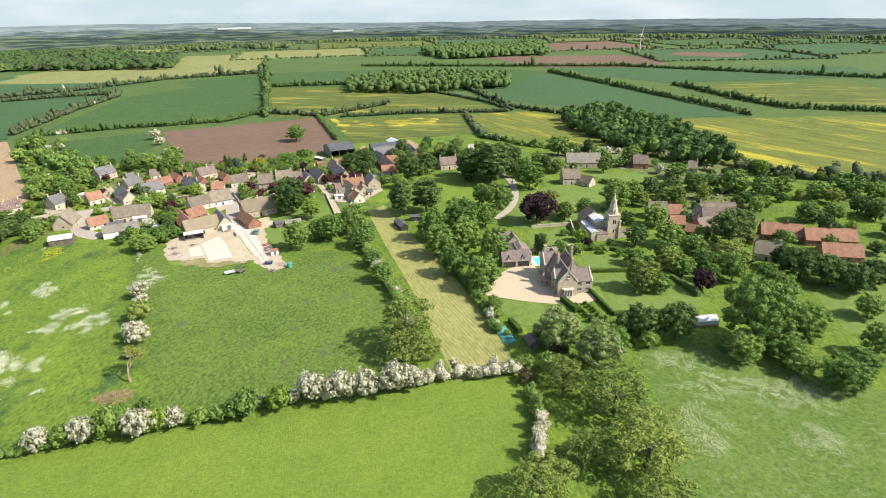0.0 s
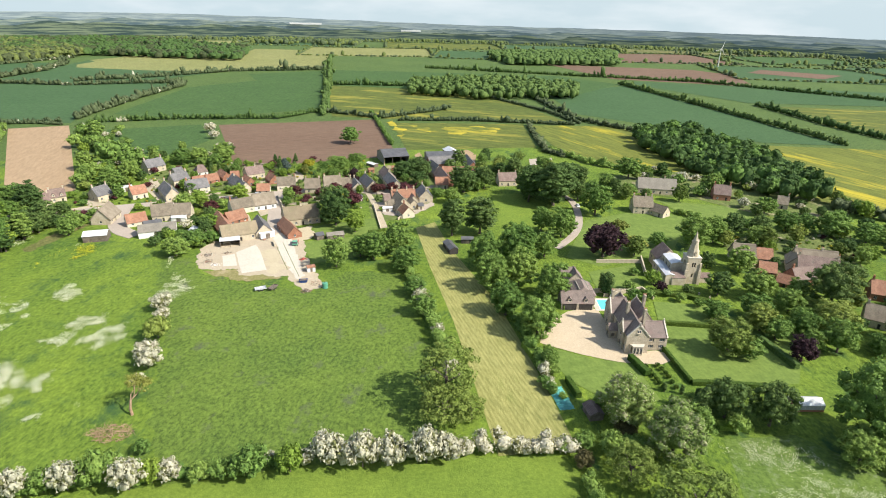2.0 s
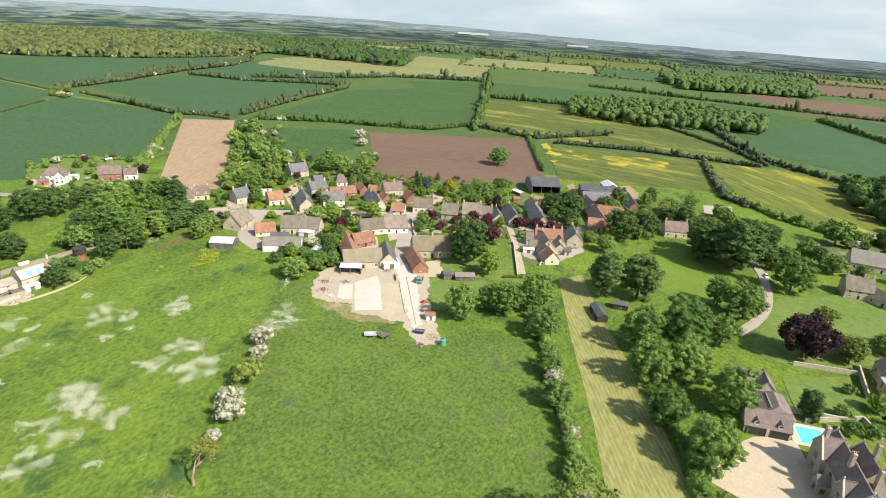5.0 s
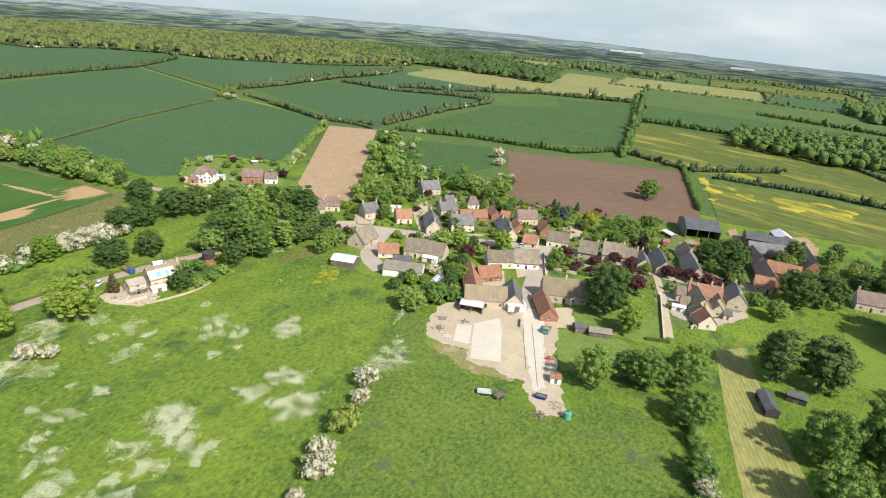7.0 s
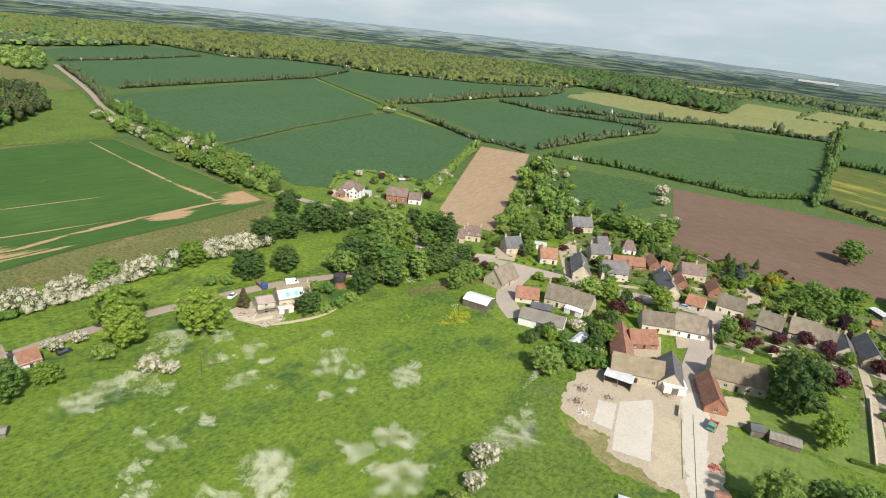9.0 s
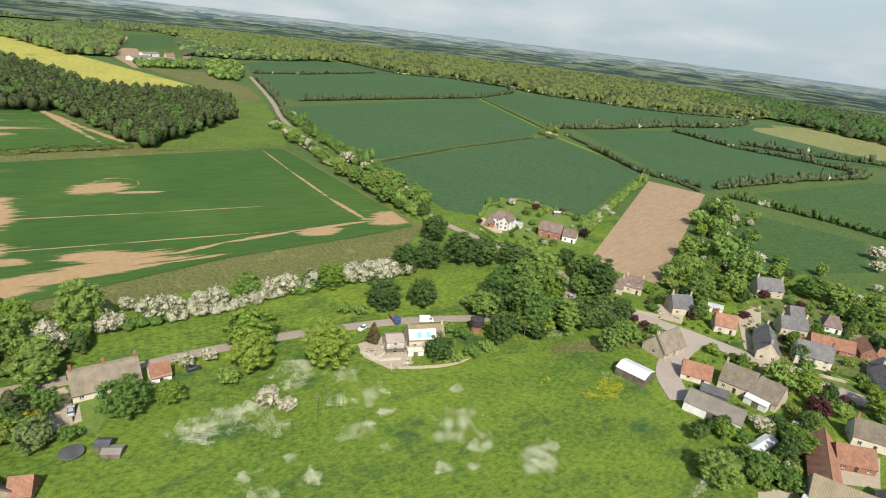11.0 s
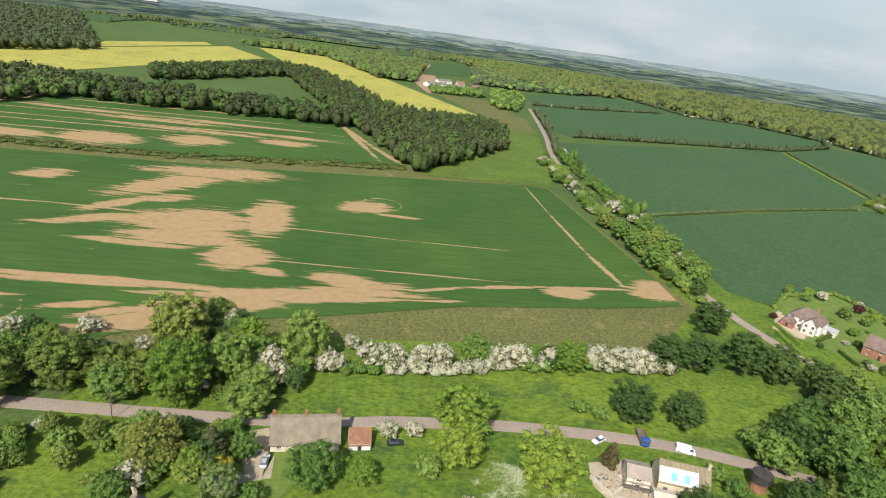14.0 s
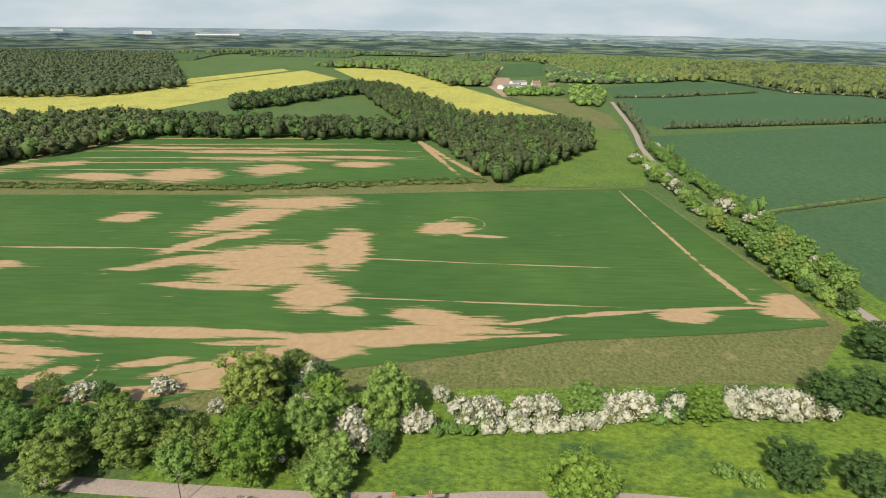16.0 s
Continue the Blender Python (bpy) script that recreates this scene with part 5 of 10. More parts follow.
def manor():
    ob = place(tagged(new("manor_house"), "large gabled limestone manor house with purple-brown roofs", "house"), 0, 0, z=lie(69, 210))
    S, R = MANOR_STONE, MANOR_TILE
    block(ob, 65.4, 73.0, 198.2, 222.0, 6.6, 4.3, "y", S, R, (-1, 1), (0, 2, 2, 5))
    block(ob, 64.2, 70.0, 213.6, 221.4, 6.8, 4.5, "x", S, R, (-1,), (0, 0, 0, 1))
    block(ob, 64.8, 69.6, 200.6, 205.4, 6.8, 3.1, "x", S, R, (-1,), (0, 0, 0, 1))
    block(ob, 73.02, 80.0, 200.4, 211.0, 5.0, 3.4, "x", S, R, (1,), (2, 2, 1, 0))
    block(ob, 71.4, 77.6, 208.5, 219.5, 6.6, 3.8, "y", S, R, (1,), (0, 2, 1, 0))
    for i, (x, y, z) in enumerate(((65.1, 217.8, 14.2), (68.2, 209.2, 13.8), (75.2, 214.0, 14.4), (72.6, 204.8, 13.6))):
        chimney(ob, x, y, 6.0, z, S, 3, 0.8 if i != 0 else 0.9, 1.5)
    # porch on the forecourt side, with an open arch
    bm = bmesh.new()
    wall_panel(bm, (62.4, 211.4), (62.4, 207.6), 0, 3.4, [(1.1, 0.02, 1.6, 2.5)], 0.4, 1.9)
    wall_panel(bm, (62.4, 207.6), (65.4, 207.6), 0, 3.4, [(0.8, 1.0, 1.2, 1.3)], 0.3)
    wall_panel(bm, (65.4, 211.4), (62.4, 211.4), 0, 3.4, [(0.8, 1.0, 1.2, 1.3)], 0.3)
    porch = part("porch", bm, S, ob)
    rm = part("porch_roof", roof_mesh(3.2, 3.8, 3.4, 1.9, 0.15, 0.12), R, porch)
    rm.matrix_basis = pose(63.9, 209.5, 0)
    # two-storey bay in the front gable
    bm = bmesh.new()
    pts = ((66.9, 198.2), (67.6, 196.7), (70.8, 196.7), (71.5, 198.2))
    for a, b in zip(pts, pts[1:]):
        ln = math.hypot(b[0] - a[0], b[1] - a[1])
        n = 3 if ln > 2 else 1
        wall_panel(bm, a, b, 0, 3.6, [(ln * (i + 0.5) / n - 0.4, 0.7, 0.8, 2.3) for i in range(n)], 0.2)
    bay = part("bay", bm, COPING, ob)
    part("bay_roof", slab(bmesh.new(), [(66.7, 198.2, 3.75), (67.5, 196.5, 3.75), (70.9, 196.5, 3.75), (71.7, 198.2, 3.75)], 0.25), COPING, bay)
    for i in range(3):
        window(bay, (67.6 + 3.2 * (i + 0.5) / 3, 196.9, 0.7), 0, 0.8, 2.3, COPING)
    window(ob, (69.2, 198.1, 7.9), 0, 1.2, 1.2, COPING, "gable_window")

    g = house(55.8, 232.0, 0, 12.4, 7.6, 2.9, 3.6, S, MANOR_TILE, (), "stone garage range with two gabled dormers", "garage", win=0, doors=0, dormers=2, ends=0, category="garage")
    for x0, x1 in ((-5.6, -0.4), (0.4, 5.6)):
        part("garage_door", boxed(x0, x1, -3.95, -3.78, 0.0, 2.5), DARKWOOD, g)
    part("pillar", boxed(-0.4, 0.4, -4.1, -3.7, 0, 2.9), S, g)
    c = house(59.8, 240.0, 90, 12.0, 8.4, 3.4, 2.4, S, MANOR_TILE, (), "coach house with hipped brown roof and flat lead top", "coach_house", hip=0.55, win=3)
    part("flat_top", boxed(-3.9, 3.9, -2.1, 2.1, 4.75, 5.05), FIBRE, c, "dull grey lead flat")
    house(58.8, 250.2, 90, 7.0, 6.0, 4.0, 3.2, S, MANOR_TILE, (), "brick outbuilding with gabled brown roof", "outbuilding", win=2)
    house(55.0, 252.5, 0, 9.0, 6.0, 4.0, 3.2, S, MANOR_TILE, (), "stone outbuilding with brown tile roof", "outbuilding", win=2)
    p = place(tagged(new("swimming_pool"), "turquoise swimming pool set in pale paving", "pool"), 68.5, 232.8)
    part("paving", boxed(-5.5, 6.5, -5.2, 5.2, 0.12, 0.24), COPING, p)
    part("water", boxed(-3.4, 3.6, -3.9, 3.6, 0.22, 0.262), POOL, p)
    part("rim", box(box(boxed(-3.8, -3.4, -4.3, 4.0, 0.2, 0.32), 3.6, 4.0, -4.3, 4.0, 0.2, 0.32), -3.4, 3.6, 3.6, 4.0, 0.2, 0.32), WHITE, p)


def church():
    ob = place(tagged(new("church"), "small limestone church with broach spire and lead roofs", "church"), 0, 0, z=lie(108, 262))
    S = STONE
    x0, x1, y0, y1, th = 106.5, 112.1, 253.3, 258.9, 11.8
    bm = bmesh.new()
    for a, b in (((x0, y0), (x1, y0)), ((x1, y0), (x1, y1)), ((x1, y1), (x0, y1)), ((x0, y1), (x0, y0))):
        wall_panel(bm, a, b, 0, th, [(2.0, 7.6, 0.7, 2.2), (2.9, 7.6, 0.7, 2.2), (2.45, 3.0, 0.7, 1.8)], 0.35)
    for cx, cy in ((x0, y0), (x1, y0), (x1, y1), (x0, y1)):
        box(bm, cx - 0.6, cx + 0.6, cy - 0.6, cy + 0.6, -0.5, 6.5), box(bm, cx - 0.4, cx + 0.4, cy - 0.4, cy + 0.4, 6.5, 9.5)
    tower = part("tower", bm, S, ob)
    part("string_course", boxed(x0 - 0.15, x1 + 0.15, y0 - 0.15, y1 + 0.15, th, th + 0.3), COPING, tower)
    cx, cy = (x0 + x1) / 2, (y0 + y1) / 2
    for k in range(4):
        a = k * 1.5708
        for off in (-0.45, 0.45):
            bx, by = cx + math.sin(a) * 2.4 + math.cos(a) * off, cy - math.cos(a) * 2.4 + math.sin(a) * off
            lv = part("louvre", boxed(-0.33, 0.33, -0.05, 0.05, 7.6, 9.8), DARKWOOD, tower)
            lv.matrix_basis = pose(bx, by, 0, 0, 0, 90 * k)
    bm = bmesh.new()
    ring = [(cx + math.cos(i * math.pi / 4 + math.pi / 8) * 2.6, cy + math.sin(i * math.pi / 4 + math.pi / 8) * 2.6) for i in range(8)]
    base, tip = [bm.verts.new((x, y, th + 0.3)) for x, y in ring], bm.verts.new((cx, cy, 23.2))
    for i in range(8):
        bm.faces.new((base[i], base[(i + 1) % 8], tip))
    spire = part("spire", bm, STONE, ob)
    for k in range(4):
        a = k * 1.5708
        for z, r in ((12.9, 2.0), (17.5, 1.0)):
            q = 0.28 if z < 15 else 0.2
            lb = boxed(-q, q, -0.4, 0.3, 0, 1.0)
            slab(lb, [(-q - 0.1, -0.5, 0.95), (0, -0.5, 1.5), (0, 0.3, 1.5), (-q - 0.1, 0.3, 0.95)][::-1], 0.08)
            slab(lb, [(0, -0.5, 1.5), (q + 0.1, -0.5, 0.95), (q + 0.1, 0.3, 0.95), (0, 0.3, 1.5)][::-1], 0.08)
            lu = part("lucarne", lb, STONE, spire)
            lu.matrix_basis = pose(cx + math.sin(a) * r, cy - math.cos(a) * r, z, 0, 0, 90 * k)
    part("finial", cyl(bmesh.new(), cx, cy, 23.0, 24.2, 0.06, 0.04, 6), CHROME, spire)

    def range_(x0, x1, y0, y1, eave, rise, mat, n, axis="y"):
        bm, got = bmesh.new(), []
        for k, (a, b, turn) in enumerate((((x0, y0), (x1, y0), 0), ((x1, y0), (x1, y1), 90), ((x1, y1), (x0, y1), 180), ((x0, y1), (x0, y0), -90))):
            ln = math.hypot(b[0] - a[0], b[1] - a[1])
            d = ((b[0] - a[0]) / ln, (b[1] - a[1]) / ln)
            holes = []
            if k % 2:
                for i in range(n):
                    u = ln * (i + 0.5) / n
                    holes.append((u - 0.6, eave * 0.4, 1.2, eave * 0.42))
                    got.append(((a[0] + d[0] * u - d[1] * 0.16, a[1] + d[1] * u + d[0] * 0.16, eave * 0.4), turn, 1.2, eave * 0.42))
            wall_panel(bm, a, b, 0, eave, holes, 0.3, rise if (axis == "y") == (k % 2 == 0) else 0.0)
        w = part("wall", bm, S, ob)
        for q, turn, ww, hh in got:
            window(w, q, turn, ww, hh, COPING)
        L, W = (y1 - y0, x1 - x0) if axis == "y" else (x1 - x0, y1 - y0)
        rf = part("roof", roof_mesh(L, W, eave, rise, 0.12, 0.12), mat, ob)
        rf.matrix_basis = pose((x0 + x1) / 2, (y0 + y1) / 2, 0, 0, 0, 90 if axis == "y" else 0)
    range_(101.6, 107.8, 257.6, 268.0, 7.4, 0.7, LEAD, 3)
    range_(97.8, 101.58, 252.0, 267.8, 4.4, 0.5, LEAD, 4)
    range_(107.82, 111.4, 259.5, 268.0, 4.4, 0.5, LEAD, 2)
    range_(99.4, 109.6, 268.02, 277.5, 4.8, 4.6, BROWN_TILE, 2)
    range_(100.6, 106.1, 251.6, 257.5, 3.4, 1.6, BROWN_TILE, 1, "x")
    range_(112.9, 118.0, 254.4, 258.4, 2.4, 1.6, BROWN_TILE, 1, "x")
    for x, y in ((101.0, 243.0), (104.5, 240.5), (109.0, 243.5), (112.0, 240.0), (116.5, 246.0), (120.0, 250.0), (97.0, 246.0), (122.0, 257.0)):
        hs = place(tagged(new("headstone"), "weathered grey churchyard headstone in grass", "headstone", "headstones in the churchyard"), x, y, 8)
        part("slab", boxed(-0.35, 0.35, -0.07, 0.07, -0.1, 0.95, bevel=0.04), S, hs)
        part("foot", boxed(-0.45, 0.45, -0.16, 0.16, -0.1, 0.12), S, hs)


def truck(x, y, yaw, cab, bed, L, label, tipper=False):
    """A lorry pointing along +x, with cab, chassis, bed and six wheels."""
    ob = place(tagged(new("lorry"), label, "lorry"), x, y, yaw)
    part("chassis", boxed(-L / 2, L / 2, -0.45, 0.45, 0.55, 0.85), DARK_PAINT, ob)
    cb = boxed(L / 2 - 1.8, L / 2, -1.15, 1.15, 0.6, 2.7, bevel=0.12)
    c = part("cab", cb, cab, ob)
    part("windscreen", boxed(L / 2 - 0.04, L / 2 + 0.02, -1.0, 1.0, 1.6, 2.45), GLASS, c)
    for sy in (-1, 1):
        part("side_window", boxed(L / 2 - 1.3, L / 2 - 0.35, sy * 1.16 - 0.02, sy * 1.16 + 0.02, 1.6, 2.4), GLASS, c)
    part("bed", boxed(-L / 2, L / 2 - 2.0, -1.2, 1.2, 0.9, 1.08), bed, ob)
    for y0, y1 in ((-1.24, -1.16), (1.16, 1.24)):
        part("side_board", boxed(-L / 2, L / 2 - 2.0, y0, y1, 1.0, 1.9 if tipper else 1.45), bed, ob)
    part("headboard", boxed(L / 2 - 2.08, L / 2 - 2.0, -1.2, 1.2, 1.0, 2.4), bed, ob)
    for wx in (-L * 0.34, -L * 0.18, L * 0.34):
        for sy in (-1, 1):
            bm = bmesh.new()
            bmesh.ops.create_cone(bm, cap_ends=True, segments=14, radius1=0.48, radius2=0.48, depth=0.3, matrix=Matrix.Translation((wx, sy * 1.02, 0.48)) @ Matrix.Rotation(1.5708, 4, "X"))
            w = part("wheel", bm, RUBBER, ob)
            bm = bmesh.new()
            bmesh.ops.create_cone(bm, cap_ends=True, segments=10, radius1=0.24, radius2=0.24, depth=0.33, matrix=Matrix.Translation((wx, sy * 1.02, 0.48)) @ Matrix.Rotation(1.5708, 4, "X"))
            part("rim", bm, CHROME, w)
    return ob


def heap(x, y, r, h, material, label, name="rubble_heap", n=150, seed=2):
    """A heap of broken pieces, boards and odd scraps."""
    rng = np.random.default_rng(seed + int(abs(x * 7)))
    bm = bmesh.new()
    for i in range(n):
        a, d = rng.uniform(0, 6.28), r * math.sqrt(rng.uniform())
        s = rng.uniform(0.07, 0.26)
        k = 3.0 if rng.uniform() < 0.15 else 1.0
        m = Matrix.Translation((math.cos(a) * d, math.sin(a) * d, max(0.05, h * (1 - d / r) * rng.uniform(0.4, 1)))) @ Euler(tuple(rng.uniform(0, 3, 3) * (0.25 if k > 1 else 1.0, 0.25 if k > 1 else 1.0, 1.0))).to_matrix().to_4x4() @ Matrix.Diagonal((s * k, s * rng.uniform(0.4, 1), s * rng.uniform(0.3, 0.8), 1))
        bmesh.ops.create_cube(bm, size=1.4, matrix=m)
    bmesh.ops.create_cone(bm, cap_ends=True, segments=11, radius1=r * 0.55, radius2=r * 0.15, depth=h * 0.7, matrix=Matrix.Translation((0, 0, h * 0.3)))
    me = mesh_of(name, bm, material)
    for extra in (TIMBER, BRICK, DIRT):
        me.materials.append(extra)
    count = len(me.polygons)
    which = np.repeat(rng.choice(4, size=count // 6 + 1, p=(0.55, 0.2, 0.1, 0.15)), 6)[:count]
    me.polygons.foreach_set("material_index", which.astype(np.int32))
    ob = tagged(new(name, me), label, "rubble", "", "stuff")
    return place(ob, x, y)


def bough(bm, a, d, length, r, depth, rng, tips):
    """A crooked limb that forks into thinner ones."""
    for _ in range(2):
        d = (d + Vector(rng.normal(0, 0.22, 3))).normalized()
        b = a + d * length * 0.5
        m = Matrix.Translation((a + b) / 2) @ (b - a).to_track_quat("Z", "Y").to_matrix().to_4x4()
        bmesh.ops.create_cone(bm, cap_ends=True, segments=6, radius1=r, radius2=r * 0.78, depth=(b - a).length * 1.06, matrix=m)
        a, r = b, r * 0.78
    if depth == 0:
        tips.append(a)
        return
    for _ in range(3):
        side = Vector(rng.normal(0, 0.75, 3))
        side.z = abs(side.z) * 0.5 - 0.05
        bough(bm, a, (d + side).normalized(), length * rng.uniform(0.6, 0.8), r * 0.62, depth - 1, rng, tips)


def dead_tree(x, y, h, label):
    """A half-dead tree: pale bare limbs with leaves left on some of them."""
    ob = place(tagged(new("bare_tree"), label, "tree"), x, y)
    rng, bm, tips = np.random.default_rng(9), bmesh.new(), []
    bough(bm, Vector((0, 0, -0.3)), Vector((0.1, 0, 1)), h * 0.36, h * 0.035, 3, rng, tips)
    part("trunk", bm, BARE_WOOD, ob)
    lobes = [(p.x, p.y, p.z, h * 0.1, h * 0.08) for p in tips if rng.uniform() < 0.8]
    part("crown", leafy_mesh("crown", lobes, rng, 60, 0.2, [LEAF["willow"]], fine=False, core=0.35), None, ob)


def brushwood(x, y, r, label):
    """Fallen boughs lying in a tangle."""
    rng, bm = np.random.default_rng(12), bmesh.new()
    for _ in range(170):
        a, d = rng.uniform(0, 6.28), r * math.sqrt(rng.uniform())
        p = Vector((math.cos(a) * d, math.sin(a) * d * 0.6, rng.uniform(0.1, 1.5) * (1.1 - d / r)))
        v = Vector((rng.normal(0, 1), rng.normal(0, 0.8), rng.normal(0.15, 0.35))).normalized()
        m = Matrix.Translation(p) @ v.to_track_quat("Z", "Y").to_matrix().to_4x4()
        bmesh.ops.create_cone(bm, cap_ends=True, segments=4, radius1=rng.uniform(0.05, 0.14), radius2=0.02, depth=rng.uniform(1.2, 4.0), matrix=m)
    return place(tagged(new("brushwood", mesh_of("brushwood", bm, BARE_WOOD)), label, "brushwood", "", "stuff"), x, y)


BARE_WOOD = solid_mat("bare_wood", (0.26, 0.17, 0.10), (0.42, 0.29, 0.18), 0.8, 5, 0.95, 0.4, 0.05)


def low_shrubs(poly, n, seed):
    """Beds of small mixed shrubs and perennials between the houses."""
    rng = np.random.default_rng(seed)
    xs, ys = [p[0] for p in poly], [p[1] for p in poly]
    kinds = ["oak", "red", "lime", "dark", "may", "ash", "oak", "gold", "clipped"]
    lobes, which = [], []
    for _ in range(n * 20):
        if len(lobes) >= n * 2:
            break
        x, y = rng.uniform(min(xs), max(xs)), rng.uniform(min(ys), max(ys))
        if not inside(x, y, poly):
            continue
        r = rng.uniform(0.5, 1.3)
        inv = [b["m"] @ Vector((x, y, 0)) for b in BUILT]
        if any(abs(v.x) < b["hl"] + r and abs(v.y) < b["hw"] + r for v, b in zip(inv, BUILT)) or any(math.hypot(x - px, y - py) < w + r for px, py, w in LANES):
            continue
        k = int(rng.integers(len(kinds)))
        for _ in range(2):
            lobes.append((x + rng.normal(0, r * 0.35), y + rng.normal(0, r * 0.35), lie(x, y) + r * rng.uniform(0.4, 0.8), r * rng.uniform(0.6, 0.9), r * rng.uniform(0.5, 0.9)))
            which.append(k)
    me = leafy_mesh("garden_shrubs", lobes, rng, 55, 0.17, [LEAF[k] for k in kinds], which, fine=False, core=0.76)
    return tagged(new("garden_shrubs", me), "small mixed garden shrubs and flower beds between houses", "shrubs", "", "stuff")


def trailer(x, y, yaw, label, bed):
    ob = place(tagged(new("farm_trailer"), label, "trailer"), x, y, yaw)
    part("deck", boxed(-2.2, 2.2, -1.0, 1.0, 0.75, 0.9), bed, ob)
    for x0, x1, y0, y1 in ((-2.2, 2.2, -1.0, -0.94), (-2.2, 2.2, 0.94, 1.0), (-2.2, -2.14, -0.94, 0.94), (2.14, 2.2, -0.94, 0.94)):
        part("side_board", boxed(x0, x1, y0, y1, 0.9, 1.3), bed, ob)
    part("drawbar", boxed(2.2, 3.6, -0.07, 0.07, 0.6, 0.72), DARK_PAINT, ob)
    for sx in (-0.7, 0.5):
        for sy in (-1.1, 1.1):
            bm = bmesh.new()
            bmesh.ops.create_cone(bm, cap_ends=True, segments=12, radius1=0.38, radius2=0.38, depth=0.2, matrix=Matrix.Translation((sx, sy, 0.38)) @ Matrix.Rotation(1.5708, 4, "X"))
            part("wheel", bm, RUBBER, ob)


def pole(x, y, h=8.5):
    ob = place(tagged(new("telegraph_pole"), "thin brown wooden telegraph pole in grass", "pole"), x, y)
    part("post", cyl(bmesh.new(), 0, 0, -0.5, h, 0.14, 0.10, 8), TIMBER, ob)
    part("cross_arm", boxed(-0.9, 0.9, -0.06, 0.06, h - 0.6, h - 0.45), TIMBER, ob)
    for sx in (-0.7, 0.7):
        part("insulator", cyl(bmesh.new(), sx, 0, h - 0.45, h - 0.25, 0.06, 0.05, 6), WHITE, ob)


def glasshouse(x, y, yaw, L, W):
    ob = place(tagged(new("glasshouse"), "white-framed garden glasshouse on a brick plinth", "greenhouse"), x, y, yaw)
    part("plinth", boxed(-L / 2, L / 2, -W / 2, W / 2, -0.2, 0.7), BRICK, ob)
    for i in range(9):
        u = -L / 2 + L * i / 8
        bm = boxed(u - 0.05, u + 0.05, -W / 2, -W / 2 + 0.1, 0.7, 2.2)
        box(bm, u - 0.05, u + 0.05, W / 2 - 0.1, W / 2, 0.7, 2.2)
        for s in (-1, 1):
            q = [(u - 0.05, s * W / 2, 2.24), (u + 0.05, s * W / 2, 2.24), (u + 0.05, 0, 3.5), (u - 0.05, 0, 3.5)]
            slab(bm, q if s < 0 else q[::-1], 0.08)
        part("rib", bm, WHITE, ob)
    glass = plain_mat("whitened_glass", (0.62, 0.66, 0.66), 0.25, 0.0, 0.25)
    for s in (-1, 1):
        q = [(-L / 2, s * W / 2, 2.2), (L / 2, s * W / 2, 2.2), (L / 2, 0, 3.46), (-L / 2, 0, 3.46)]
        part("roof_glazing", slab(bmesh.new(), q if s < 0 else q[::-1], 0.03), glass, ob)
        part("side_glazing", boxed(-L / 2, L / 2, s * (W / 2 - 0.05) - 0.01, s * (W / 2 - 0.05) + 0.01, 0.7, 2.2), glass, ob)
    part("ridge", boxed(-L / 2, L / 2, -0.08, 0.08, 3.44, 3.6), WHITE, ob)


def scatter(poly, n, kinds, rmin, rmax, seed, clear):
    """Garden shrubs and small trees over a piece of the village, kept off houses and lanes."""
    rng = np.random.default_rng(seed)
    xs, ys = [p[0] for p in poly], [p[1] for p in poly]
    made = 0
    for _ in range(n * 12):
        if made == n:
            break
        x, y = rng.uniform(min(xs), max(xs)), rng.uniform(min(ys), max(ys))
        if not inside(x, y, poly):
            continue
        r = rng.uniform(rmin, rmax)
        ok = True
        for ob in BUILT:
            v = ob["m"] @ Vector((x, y, 0))
            if abs(v.x) < ob["hl"] + r * 0.8 and abs(v.y) < ob["hw"] + r * 0.8:
                ok = False
                break
        if ok:
            ok = all(math.hypot(x - px, y - py) > w + r * 0.7 for px, py, w in LANES)
        if ok:
            shape, leaf = kinds[int(rng.integers(len(kinds)))].split()
            h = r * {"bush": 1.5, "round": 2.1, "cone": 3.2, "dome": 1.7, "tall": 2.8, "open": 2.2}[shape] * rng.uniform(0.85, 1.2)
            tree(round(x, 1), round(y, 1), r, h, shape, leaf)
            made += 1


def skip(x, y, yaw, material, label):
    ob = place(tagged(new("skip"), label, "skip"), x, y, yaw)
    bm = bmesh.new()
    lo = [bm.verts.new(p) for p in ((-1.1, -0.8, 0.12), (1.1, -0.8, 0.12), (1.1, 0.8, 0.12), (-1.1, 0.8, 0.12))]
    hi = [bm.verts.new(p) for p in ((-1.8, -0.9, 1.3), (1.8, -0.9, 1.3), (1.8, 0.9, 1.3), (-1.8, 0.9, 1.3))]
    bm.faces.new(lo[::-1])
    for i in range(4):
        bm.faces.new((lo[i], lo[(i + 1) % 4], hi[(i + 1) % 4], hi[i]))
    bmesh.ops.solidify(bm, geom=bm.faces[:], thickness=0.06)
    part("body", bm, material, ob)
    part("load", boxed(-1.5, 1.5, -0.8, 0.8, 0.5, 1.1), TIMBER, ob)
    for sx in (-0.7, 0.7):
        part("skid", boxed(sx - 0.08, sx + 0.08, -0.8, 0.8, 0.0, 0.12), DARK_PAINT, ob)


